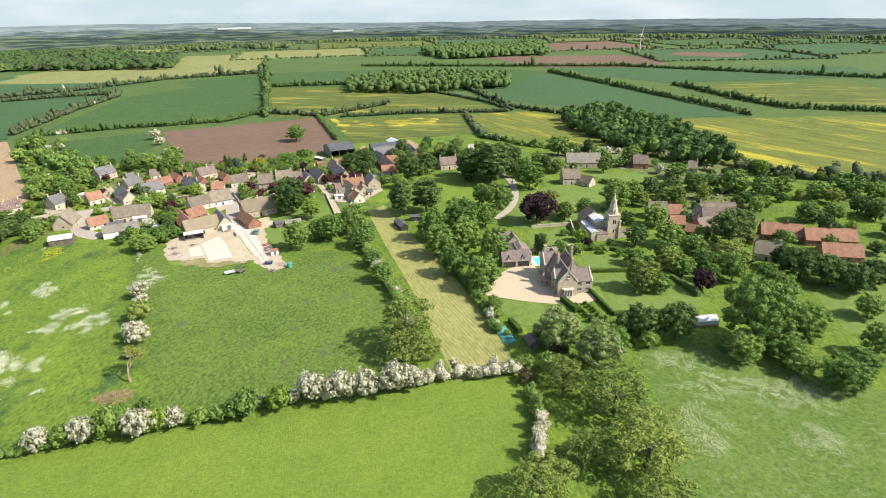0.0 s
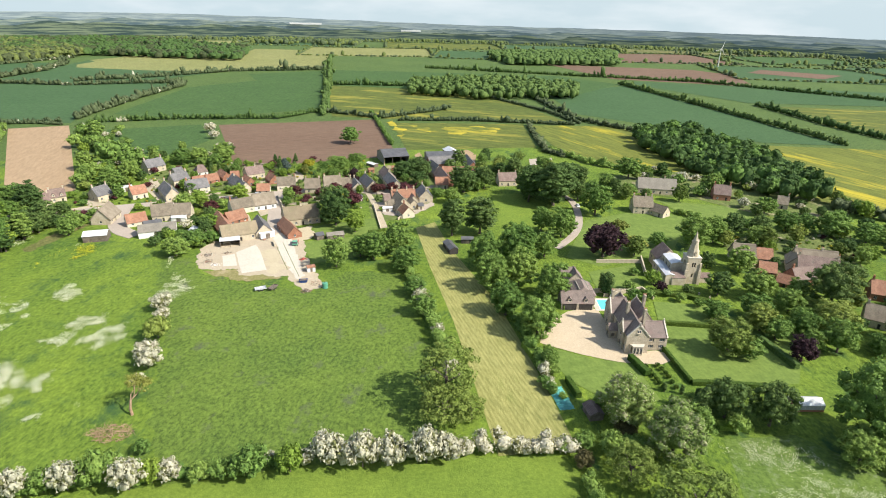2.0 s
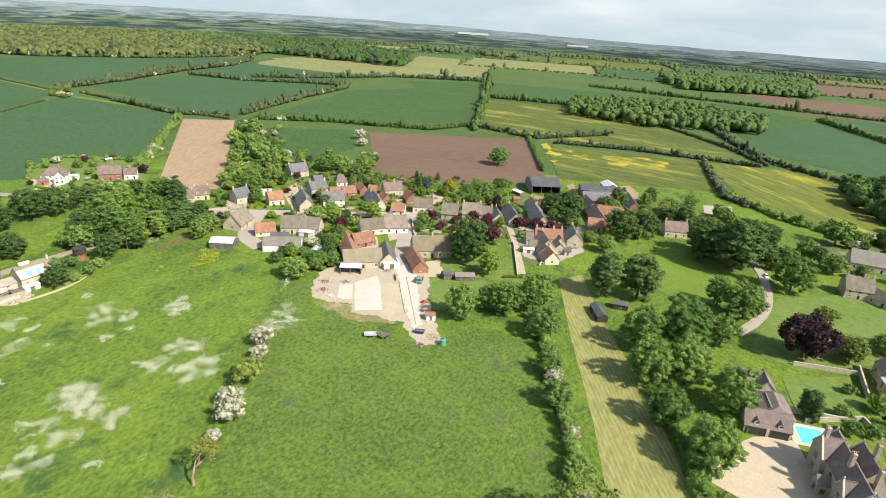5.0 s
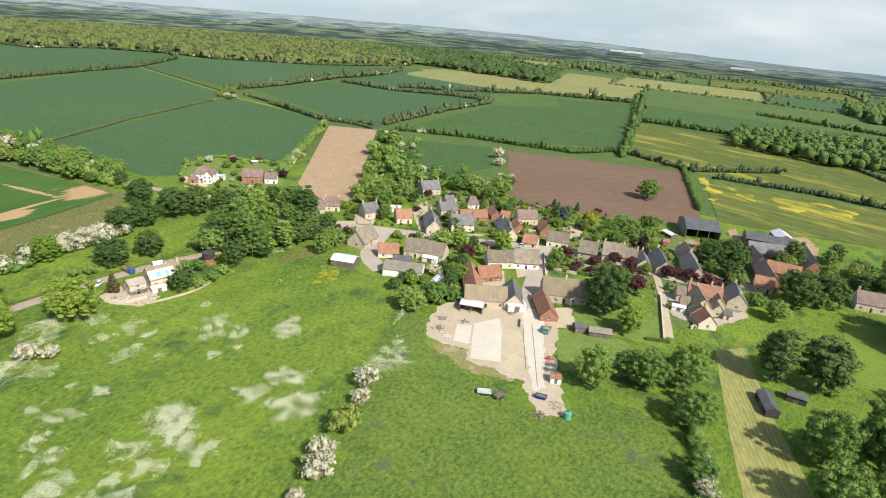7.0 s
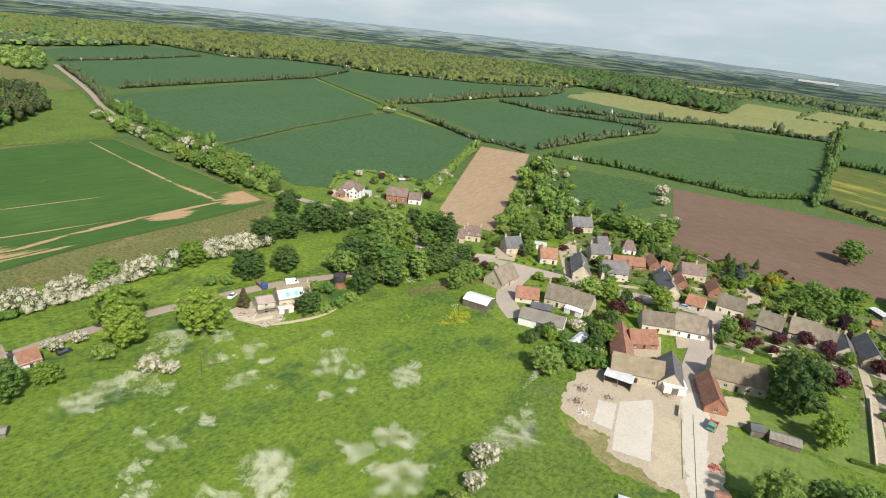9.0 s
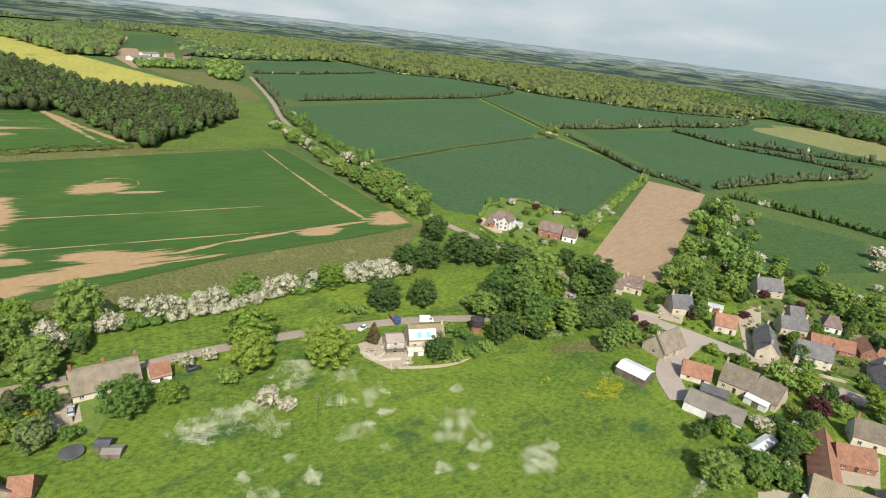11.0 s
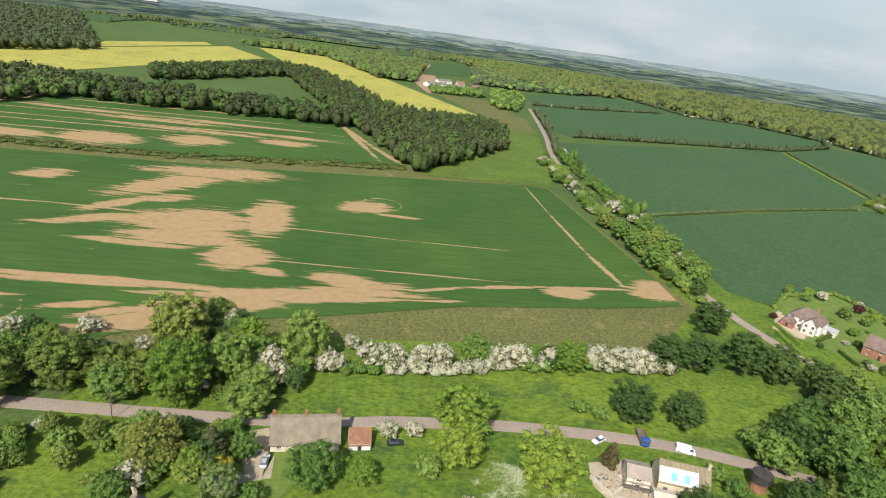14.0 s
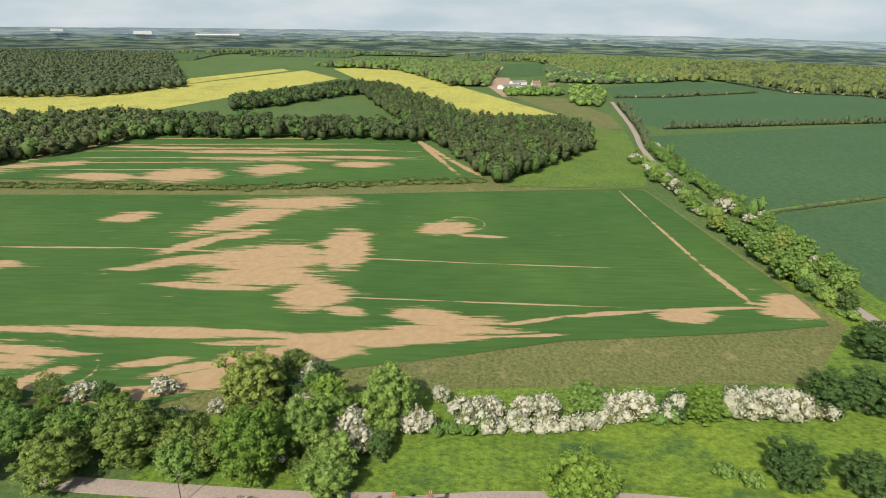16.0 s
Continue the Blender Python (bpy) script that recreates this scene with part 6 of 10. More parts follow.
def scaffold(x, y, yaw, L, W, h):
    """Scaffolding of poles, rails and a plank deck along a wall."""
    ob = place(tagged(new("scaffold"), "steel pole scaffolding with a plank deck beside a wall", "scaffold"), x, y, yaw)
    k = max(2, int(L / 2.1))
    for i in range(k + 1):
        u = -L / 2 + L * i / k
        for v in (-W / 2, W / 2):
            part("pole", cyl(bmesh.new(), u, v, -0.1, h, 0.05, 0.05, 6), CHROME, ob)
    for z in (1.9, 2.9, 3.9):
        part("rail", boxed(-L / 2 - 0.3, L / 2 + 0.3, -W / 2 - 0.05, -W / 2 + 0.05, z, z + 0.09), CHROME, ob)
    for v in (-0.36, 0.0, 0.36):
        part("plank", boxed(-L / 2 - 0.2, L / 2 + 0.2, v - 0.15, v + 0.15, 2.0, 2.05), TIMBER, ob)


def tank(x, y, material, label, r=1.2, h=2.2, raised=False):
    name = "trampoline" if h < 1.2 else "water_tank"
    ob = place(tagged(new(name), label, "trampoline" if h < 1.2 else "tank"), x, y)
    z = 0.0
    if raised:
        part("base", cyl(bmesh.new(), 0, 0, -0.2, 3.0, r * 0.85, r * 0.8, 14), BRICK, ob)
        z = 3.0
    if h < 1.2:
        for k in range(6):
            a = k * 1.047
            part("leg", cyl(bmesh.new(), math.cos(a) * r * 0.95, math.sin(a) * r * 0.95, -0.05, h, 0.04, 0.04, 6), CHROME, ob)
        part("mat", cyl(bmesh.new(), 0, 0, h - 0.03, h, r * 0.85, r * 0.85, 24), material, ob)
        bm = cyl(bmesh.new(), 0, 0, h - 0.06, h + 0.03, r, r * 0.98, 24)
        part("padding", bm, TIN, ob)
        return
    part("body", cyl(bmesh.new(), 0, 0, z, z + h, r, r * 0.97, 18), material, ob)
    part("lid", cyl(bmesh.new(), 0, 0, z + h, z + h + 0.35, r * 1.03, r * 0.3, 18), material, ob)
    part("hatch", cyl(bmesh.new(), 0, 0, z + h + 0.35, z + h + 0.5, 0.3, 0.28, 10), RUBBER, ob)


def cover(x, y, yaw, L, W):
    """A crumpled sheet lying over a heap in a kitchen garden."""
    rng = np.random.default_rng(9)
    bm, n, k = bmesh.new(), 16, 8
    g = [[bm.verts.new((L * (i / n - 0.5) + rng.normal(0, 0.1), W * (j / k - 0.5) + rng.normal(0, 0.1), 0.12 + 0.8 * max(0, 1 - (2 * j / k - 1) ** 2) * (0.6 + 0.4 * math.sin(i * 1.7)) * (0 if i in (0, n) else 1) + rng.uniform(0, 0.15))) for j in range(k + 1)] for i in range(n + 1)]
    for i in range(n):
        for j in range(k):
            bm.faces.new((g[i][j], g[i + 1][j], g[i + 1][j + 1], g[i][j + 1]))
    bmesh.ops.solidify(bm, geom=bm.faces[:], thickness=0.03)
    ob = new("tarpaulin", mesh_of("tarpaulin", bm, TEAL))
    place(tagged(ob, "crumpled turquoise tarpaulin sheet on garden soil", "tarpaulin"), x, y, yaw)


def turbine(x, y, h):
    ob = place(tagged(new("wind_turbine"), "white distant wind turbine standing in farmland", "turbine"), x, y, 20)
    part("tower", cyl(bmesh.new(), 0, 0, -1, h, h * 0.03, h * 0.016, 12), WHITE, ob)
    part("nacelle", boxed(-h * 0.02, h * 0.02, -h * 0.06, h * 0.03, h - 1, h + h * 0.03, bevel=0.3), WHITE, ob)
    for k in range(3):
        a = 0.3 + k * 2.0944
        bm = bmesh.new()
        q = [(-h * 0.012, -h * 0.065, 0), (h * 0.012, -h * 0.065, 0), (h * 0.003, -h * 0.065, h * 0.5), (-h * 0.003, -h * 0.065, h * 0.5)]
        slab(bm, q, h * 0.008)
        bl = part("blade", bm, WHITE, ob)
        bl.matrix_basis = Matrix.Translation((0, 0, h)) @ Matrix.Rotation(a, 4, "Y")


CROP = crop_mat()


# ---- fields ----
sheet("meadow", MEADOW, [(-420, 60), (-60, 80), (60, 95), (330, 150), (420, 420), (150, 520), (-150, 480), (-330, 420)], 0.06, "bright green summer meadow with uneven grass", "meadow")
sheet("rough_paddock", ROUGH, [(-46.5, 238.4), (-37.6, 258.9), (-14.8, 258.5), (-7.9, 229.4), (-0.3, 198.1), (4.4, 162.7), (-3.0, 139.5), (-59.8, 130.9), (-77.1, 161.1), (-88.3, 196.5), (-104.0, 224.0), (-112.0, 245.0), (-122.0, 272.0), (-106.0, 270.0), (-100.0, 256.0), (-78.6, 246.1)], 0.085, "rough green paddock with darker weedy patches", "meadow", ragged=1.5)
sheet("pasture", PASTURE, [(-119.5, 124.2), (-102.2, 128.4), (-58.6, 137.9), (-29.9, 144.1), (10.3, 148.0), (35.1, 148.7), (37.9, 141.9), (30.4, 104.8), (21.7, 72.1), (-94.7, 67.6)], 0.1, "smooth bright green pasture behind a may hedge", "meadow")
sheet("flower_meadow", PARSLEY, [(80.3, 156.2), (101.0, 158.5), (122.1, 139.2), (136.1, 128.6), (155.5, 126.0), (138.1, 84.1), (81.3, 64.8), (61.4, 86.2), (73.4, 121.8)], 0.106, "green meadow full of white cow parsley", "meadow")
sheet("far_lawn", LAWN, [(215.2, 224.8), (235.0, 221.8), (171.9, 152.1), (156.1, 158.0), (164.7, 186.7)], 0.112, "bright green paddock between trees", "meadow")
sheet("mown_strip", HAY, [(-9.8, 313.5), (-0.1, 323.2), (8.5, 284.8), (24.8, 235.6), (30.7, 206.4), (36.5, 173.6), (39.7, 151.6), (18.5, 148.4), (8.0, 218.0), (-1.7, 266.2)], 0.118, "freshly mown pale hay strip between tree rows", "meadow")
sheet("plough_field", PLOUGH, [(-202.8, 572.6), (-61.5, 617.7), (-33.9, 484.8), (-35.4, 465.3), (-92.6, 442.3), (-139.0, 424.3)], 0.124, "bare red-brown ploughed field beside the village", "field")
sheet("seedbed", TILTH, [(-371.7, 536.6), (-330.2, 555.6), (-214.5, 364.9), (-246.9, 349.5)], 0.13, "bare pale brown seedbed field", "field")
sheet("paddock", BARLEY, [(-289.0, 541.5), (-218.9, 572.5), (-187.5, 506.9), (-200.1, 452.6), (-210.4, 408.4)], 0.136, "dark green paddock with white flowers", "field")
sheet("barley_field", BARLEY, [(-322.0, 615.8), (-328.7, 817.1), (-268.6, 899.0), (-166.0, 901.0), (-122.6, 677.0), (-209.5, 618.9), (-258.3, 602.6)], 0.142, "dark green barley field", "field")
sheet("wheat_field", WHEAT, [(-448.0, 318.0), (-539.3, 554.2), (-540.0, 574.0), (-395.8, 553.5), (-309.0, 407.0), (-326.0, 388.0), (-346.0, 383.0), (-340.0, 352.0), (-324.0, 334.0), (-338.0, 319.0), (-380.8, 317.0)], 0.148, "blue-green wheat field with field margins", "field")
sheet("wheat_field", WHEAT, [(-691.5, 324.4), (-824.1, 664.9), (-586.6, 600.0), (-545.0, 544.3), (-456.9, 323.5), (-576.3, 311.5)], 0.154, "blue-green wheat field with tramlines", "field")
sheet("wheat_field", WHEAT, [(-985.0, 358.0), (-1010.0, 450.0), (-1096.0, 612.0), (-1100.0, 668.0), (-1086.0, 764.0), (-985.0, 838.0), (-900.0, 790.0), (-826.0, 672.0), (-736.7, 354.0), (-790.0, 330.0)], 0.16, "blue-green wheat field with tramlines", "field")
sheet("wheat_field", WHEAT, [(-1133.0, 378.5), (-1250.0, 510.0), (-1264.0, 630.0), (-1110.0, 668.0), (-1102.0, 610.0), (-1016.0, 448.0), (-992.0, 360.0)], 0.166, "green wheat field beside woods", "field")
sheet("wheat_field", WHEAT, [(-578.2, 646.3), (-584.0, 799.4), (-449.5, 900.3), (-343.6, 832.0), (-351.7, 619.3), (-335.0, 565.7), (-390.8, 575.1)], 0.172, "blue-green wheat field beside hedges", "field")
sheet("wheat_field", WHEAT, [(-815.0, 672.0), (-905.0, 792.0), (-888.0, 858.0), (-828.0, 918.0), (-758.0, 978.0), (-722.0, 1066.0), (-660.0, 1090.0), (-616.0, 968.0), (-614.0, 860.0), (-598.0, 700.0), (-590.0, 622.0)], 0.178, "blue-green wheat field beside hedges", "field")
sheet("pale_field", WHEAT, [(-600.9, 847.3), (-640.8, 1149.3), (-504.0, 1079.1), (-431.4, 919.9), (-474.5, 830.4)], 0.184, "distant green wheat field", "field")
sheet("pale_field", PALE, [(-640.8, 1149.3), (-574.3, 1350.0), (-425.5, 1224.4), (-340.7, 1013.7), (-434.1, 943.5)], 0.19, "pale ripening field", "field")
sheet("pale_field", PALE, [(-422.0, 1235.9), (-393.1, 1331.7), (-236.9, 1275.6), (-209.1, 1121.0), (-337.4, 1022.0)], 0.196, "pale ripening field", "field")
sheet("barley_field", BARLEY, [(-277.3, 948.1), (-187.6, 1001.7), (-168.3, 896.7), (-274.2, 915.3)], 0.202, "dark green barley field", "field")
sheet("rape_field", RAPE_THIN, [(-153.3, 866.1), (-44.9, 874.8), (71.5, 795.3), (135.5, 613.5), (-39.9, 622.4), (-108.1, 628.7)], 0.208, "thin yellow-green oilseed field", "field")
sheet("rape_field", RAPE_THIN, [(-44.5, 600.5), (83.0, 609.0), (81.3, 506.4), (-24.6, 487.6)], 0.214, "green oilseed field with yellow patches", "field")
sheet("rape_field", RAPE, [(88.5, 603.0), (180.0, 608.1), (186.6, 433.0), (148.1, 444.1), (100.0, 481.3)], 0.22, "oilseed field with yellow flower streaks", "field")
sheet("flower_streak", RAPE_STREAK, [(4.5, 585.5), (23.3, 589.4), (42.6, 594.3), (58.3, 585.0), (53.1, 559.5), (35.2, 561.7), (16.2, 548.4), (9.1, 559.7)], 0.32, "ragged streak of yellow flowers in the oilseed crop", "crop", ragged=4)
sheet("flower_streak", RAPE_STREAK, [(-48.1, 605.0), (-45.7, 612.4), (-36.5, 575.5), (-29.4, 546.1), (-30.5, 534.9), (-38.1, 562.1)], 0.32, "ragged streak of yellow flowers in the oilseed crop", "crop", ragged=4)
sheet("flower_streak", RAPE_STREAK, [(-19.1, 578.9), (-7.7, 579.9), (-0.2, 563.2), (-5.4, 557.7), (-14.0, 565.9)], 0.32, "ragged streak of yellow flowers in the oilseed crop", "crop", ragged=4)
sheet("flower_streak", RAPE_STREAK, [(-30.3, 590.3), (-20.9, 590.5), (-22.7, 578.8)], 0.32, "ragged streak of yellow flowers in the oilseed crop", "crop", ragged=4)
sheet("rape_field", RAPE, [(282.9, 533.5), (500.4, 514.7), (317.2, 312.5), (265.1, 343.7), (232.8, 375.8), (262.2, 404.0)], 0.226, "yellow oilseed field in flower", "field")
sheet("wheat_field", WHEAT, [(142.8, 831.0), (278.7, 936.7), (360.2, 538.4), (288.4, 544.4), (206.3, 623.2), (149.3, 675.9)], 0.232, "wide blue-green wheat field", "field")
sheet("rape_field", RAPE_THIN, [(406.0, 763.6), (621.3, 738.3), (609.1, 634.6), (520.0, 536.3), (421.0, 575.5), (402.8, 638.5)], 0.238, "olive green oilseed field", "field")
sheet("barley_field", BARLEY, [(-184.8, 1068.3), (-25.9, 1067.9), (200.1, 1049.1), (274.6, 954.5), (180.8, 821.2), (71.5, 831.0), (-149.0, 869.0)], 0.244, "dark green barley field", "field")
sheet("soil_field", PLOUGH, [(217.5, 1268.1), (491.6, 1217.6), (537.9, 1134.0), (488.5, 963.5), (284.2, 1024.0)], 0.25, "distant bare brown field", "field")
sheet("soil_field", PLOUGH, [(644.5, 1255.3), (757.3, 1169.5), (679.5, 1100.1), (585.6, 1185.4)], 0.256, "distant bare brown field", "field")
sheet("pale_field", PALE, [(-615.5, 1065.5), (-622.0, 1244.6), (-421.1, 1237.0), (-345.0, 1014.8), (-455.4, 1000.6), (-592.1, 1022.8)], 0.262, "distant pale green field", "field")
sheet("pale_field", WHEAT, [(-592.1, 1022.8), (-455.4, 1000.6), (-345.0, 1014.8), (-404.0, 880.9), (-507.6, 868.5)], 0.268, "distant wheat field", "field")
sheet("pale_field", PALE, [(-404.6, 1179.7), (-445.9, 1512.9), (-273.8, 1501.6), (-222.2, 1267.6), (-208.1, 1093.1), (-350.9, 1047.6)], 0.274, "distant pale field", "field")
sheet("barley_field", BARLEY, [(-300.1, 980.6), (-191.7, 1052.8), (-162.3, 878.4), (-249.7, 870.8)], 0.28, "distant dark green field", "field")
sheet("wheat_field", WHEAT, [(306.5, 998.5), (753.9, 903.6), (712.5, 779.3), (392.8, 785.1), (300.4, 947.1)], 0.286, "distant dark green wheat field", "field")

# ---- fields beyond the lane ----
sheet("fallow", HEATH, [(-471.0, -338.3), (-523.6, 167.6), (-499.9, 267.9), (-314.8, 291.2), (-276.9, 258.6), (-265.5, 129.9), (-242.9, 56.7), (-211.6, -14.7)], 0.09, "rough olive fallow ground with dry tufts", "field")
sheet("bare_patch_crop", CROP, [(-432.3, -290.1), (-464.6, 57.2), (-498.2, 250.8), (-495.7, 266.7), (-342.8, 284.8), (-315.2, 285.3), (-306.7, 246.8), (-297.3, 185.1), (-281.4, 135.3), (-270.7, 95.9), (-262.0, 76.4), (-246.1, 51.7), (-217.9, -22.5)], 0.292, "green young crop with large bare soil patches", "field")
sheet("bare_patch_crop", CROP, [(-412.4, -265.2), (-522.3, -188.4), (-657.4, -145.0), (-655.6, 104.7), (-518.5, 163.5), (-485.1, 52.2), (-480.9, -156.6), (-443.2, -303.6)], 0.298, "green young crop striped with bare soil", "field")
sheet("field_margin", HEATH, [(-524.1, 171.6), (-631.7, 260.1), (-640.0, 289.1), (-500.0, 268.7)], 0.304, "olive grass margin beside the wood", "field")
sheet("pale_plot", PALE, [(-714.0, 281.8), (-717.5, 308.0), (-645.3, 291.3), (-641.6, 262.1)], 0.31, "small pale mown plot", "field")
sheet("field_margin", HEATH, [(-989.6, 208.4), (-971.5, 286.9), (-821.6, 317.0), (-727.5, 310.4), (-723.4, 280.9), (-813.5, 263.0)], 0.316, "olive rough grass field", "field")
sheet("rape_field", RAPE_FULL, [(-764.1, -637.1), (-862.5, -449.0), (-1044.2, -289.4), (-1335.4, -179.3), (-1180.1, -78.0), (-910.8, -166.8), (-776.9, -206.2), (-720.7, -340.3), (-623.0, -474.8)], 0.322, "bright yellow oilseed field in full flower", "field")
sheet("rape_field", RAPE_FULL, [(-1127.3, -327.4), (-1364.3, -234.0), (-1315.5, -205.8), (-1052.0, -292.9)], 0.328, "bright yellow oilseed field in full flower", "field")
sheet("rape_field", RAPE_FULL, [(-1389.2, -133.6), (-1478.7, -25.9), (-812.5, 256.4), (-795.7, 145.0), (-938.2, 97.2), (-1140.5, -31.1)], 0.334, "bright yellow oilseed field in full flower", "field")
sheet("grass_field", GRASS, [(-757.3, -114.4), (-993.5, -30.7), (-737.1, 86.2), (-710.8, -3.2)], 0.34, "green grass field between pine strips", "field")
sheet("horse_paddock", MEADOW, [(-240.2, 132.2), (-254.7, 183.4), (-257.8, 247.2), (-256.0, 301.6), (-240.7, 289.1), (-221.4, 263.1), (-226.3, 227.5), (-230.0, 180.8), (-223.4, 135.0)], 0.346, "green grazing paddock beside the lane", "meadow")
sheet("track_field", BARLEY, [(-1602.6, 232.8), (-1691.4, 338.3), (-1458.1, 311.3), (-1241.9, 203.3)], 0.352, "distant green field", "field")
sheet("track", TILTH, [(-1510.8, 215.1), (-1549.5, 233.9), (-1187.7, 190.9), (-977.1, 211.7), (-974.9, 199.5), (-1137.8, 177.8)], 0.358, "pale distant farm track", "track")
sheet("grass_margin", ROUGH, [(-517.0, 164.2), (-573.9, 209.2), (-662.7, 266.2), (-729.9, 280.5), (-720.8, 308.8), (-575.2, 288.6), (-501.6, 270.6), (-499.6, 251.1), (-496.4, 177.9)], 0.34, "green grass corner beside the pine wood", "meadow")

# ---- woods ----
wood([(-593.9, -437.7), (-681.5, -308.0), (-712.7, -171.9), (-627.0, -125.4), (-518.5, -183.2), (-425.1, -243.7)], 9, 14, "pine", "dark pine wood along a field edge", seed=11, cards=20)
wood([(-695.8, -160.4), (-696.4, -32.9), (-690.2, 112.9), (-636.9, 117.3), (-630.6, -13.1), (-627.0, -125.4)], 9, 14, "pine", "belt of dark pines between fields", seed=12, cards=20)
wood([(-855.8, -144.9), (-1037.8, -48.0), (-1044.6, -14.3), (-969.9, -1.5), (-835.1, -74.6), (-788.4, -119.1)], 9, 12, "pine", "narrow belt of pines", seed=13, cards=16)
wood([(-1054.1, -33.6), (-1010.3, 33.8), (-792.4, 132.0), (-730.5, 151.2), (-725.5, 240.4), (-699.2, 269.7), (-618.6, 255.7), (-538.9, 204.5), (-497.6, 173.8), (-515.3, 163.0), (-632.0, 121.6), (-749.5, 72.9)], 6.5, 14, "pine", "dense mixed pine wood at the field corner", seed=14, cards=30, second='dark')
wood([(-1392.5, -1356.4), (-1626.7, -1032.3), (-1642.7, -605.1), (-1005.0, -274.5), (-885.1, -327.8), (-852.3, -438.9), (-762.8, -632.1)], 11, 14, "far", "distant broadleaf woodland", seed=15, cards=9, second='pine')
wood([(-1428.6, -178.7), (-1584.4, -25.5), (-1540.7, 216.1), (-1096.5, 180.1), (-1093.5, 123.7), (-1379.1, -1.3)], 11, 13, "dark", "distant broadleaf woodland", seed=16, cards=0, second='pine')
wood([(-1310.0, 392.0), (-1900.0, 300.0), (-2150.0, 900.0), (-2050.0, 1250.0), (-1480.0, 560.0), (-1270.0, 600.0), (-1255.0, 510.0)], 14, 14, "spring", "distant broadleaf woodland", seed=17, cards=0, second='dark')
wood([(-1480.0, 560.0), (-2050.0, 1250.0), (-1730.0, 1480.0), (-1420.0, 1440.0), (-1300.0, 1560.0), (-1100.0, 1600.0), (-720.0, 1290.0), (-690.0, 1190.0), (-724.0, 1066.0), (-760.0, 978.0), (-828.0, 915.0), (-888.0, 856.0), (-988.0, 832.0), (-1090.0, 765.0), (-1108.0, 672.0), (-1262.0, 632.0)], 11, 14, "spring", "broad belt of spring woodland", seed=18, cards=0, second='pine')
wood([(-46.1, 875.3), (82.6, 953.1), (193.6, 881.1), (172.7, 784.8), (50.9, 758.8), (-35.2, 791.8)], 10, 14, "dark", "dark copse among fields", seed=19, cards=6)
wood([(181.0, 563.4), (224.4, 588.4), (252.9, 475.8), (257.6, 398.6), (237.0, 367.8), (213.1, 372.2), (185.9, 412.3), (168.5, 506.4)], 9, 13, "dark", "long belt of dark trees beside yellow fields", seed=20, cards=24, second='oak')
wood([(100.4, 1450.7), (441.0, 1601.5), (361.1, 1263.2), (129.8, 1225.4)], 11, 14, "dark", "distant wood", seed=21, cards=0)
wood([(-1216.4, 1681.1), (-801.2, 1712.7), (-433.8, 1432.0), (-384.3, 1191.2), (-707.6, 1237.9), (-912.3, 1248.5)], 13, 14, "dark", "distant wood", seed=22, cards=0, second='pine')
far_country()
distant_hills()

# ---- lanes and yards ----
ribbon("lane", LANE, [(-223.3, 50.7), (-222.3, 82.6), (-221.4, 120.3), (-224.0, 149.7), (-225.2, 173.2), (-225.8, 191.6), (-223.7, 223.2), (-220.1, 243.5), (-213.9, 263.3), (-208.4, 279.1), (-210.7, 296.5), (-218.0, 312.4)], 4.6, 0.2, "pinkish-grey asphalt country lane with grass verges", "road")
ribbon("lane", LANE, [(-216.5, 311.1), (-233.1, 324.7), (-254.5, 326.2), (-289.3, 311.7), (-317.1, 304.4), (-359.6, 301.0), (-436.9, 293.4), (-540.0, 295.2), (-624.4, 300.2), (-724.7, 320.2), (-944.6, 346.6)], 5.0, 0.22, "grey asphalt road running between hedges", "road")
ribbon("lane", ROAD, [(-210.8, 299.5), (-202.7, 308.8), (-198.7, 325.2), (-183.3, 333.5), (-164.5, 341.4), (-145.4, 347.8), (-125.0, 356.1), (-105.8, 365.5), (-93.3, 369.6), (-76.4, 375.2), (-49.7, 377.1), (-35.2, 372.2), (-17.0, 380.4), (6.5, 391.0)], 7.5, 0.24, "pale asphalt village street", "road")
ribbon("lane", ROAD, [(-171.1, 336.1), (-166.4, 318.1), (-157.5, 302.0), (-144.8, 295.1)], 8.5, 0.26, "pale asphalt side lane", "road")
ribbon("drive", ROAD, [(-96.3, 366.4), (-89.0, 342.2), (-82.5, 314.4), (-75.9, 303.4)], 9, 0.26, "dusty farm drive", "road")
ribbon("drive", DIRT, [(-42.4, 375.5), (-34.7, 350.0), (-25.8, 312.6)], 3.2, 0.27, "narrow dusty garden track", "road")
ribbon("drive", ROAD, [(72.0, 384.5), (83.0, 367.7), (79.4, 329.8), (71.5, 307.4), (58.7, 289.5)], 4, 0.27, "grey asphalt estate drive", "road")
sheet("yard", DIRT, [(-104.3, 264.6), (-99.6, 258.3), (-94.7, 257.9), (-90.4, 257.9), (-87.3, 258.4), (-84.4, 259.5), (-81.8, 252.8), (-78.1, 252.7), (-71.9, 254.5), (-65.9, 251.8), (-61.4, 253.5), (-57.0, 246.2), (-50.0, 238.9), (-44.2, 244.1), (-57.4, 272.2), (-62.6, 292.2), (-70.1, 305.7), (-80.6, 301.6), (-93.8, 290.7), (-105.7, 289.8), (-108.5, 280.8)], 0.2, "dusty farmyard with rubble and weeds", "yard", ragged=0.8)
sheet("worn_grass", DRY_GRASS, [(-90.9, 259.6), (-84.3, 259.3), (-80.9, 256.6), (-70.5, 258.5), (-64.8, 257.6), (-63.5, 251.3), (-75.3, 247.3), (-88.7, 251.8), (-98.0, 256.0)], 0.19, "worn brown grass at the edge of the yard", "yard", ragged=1.8)
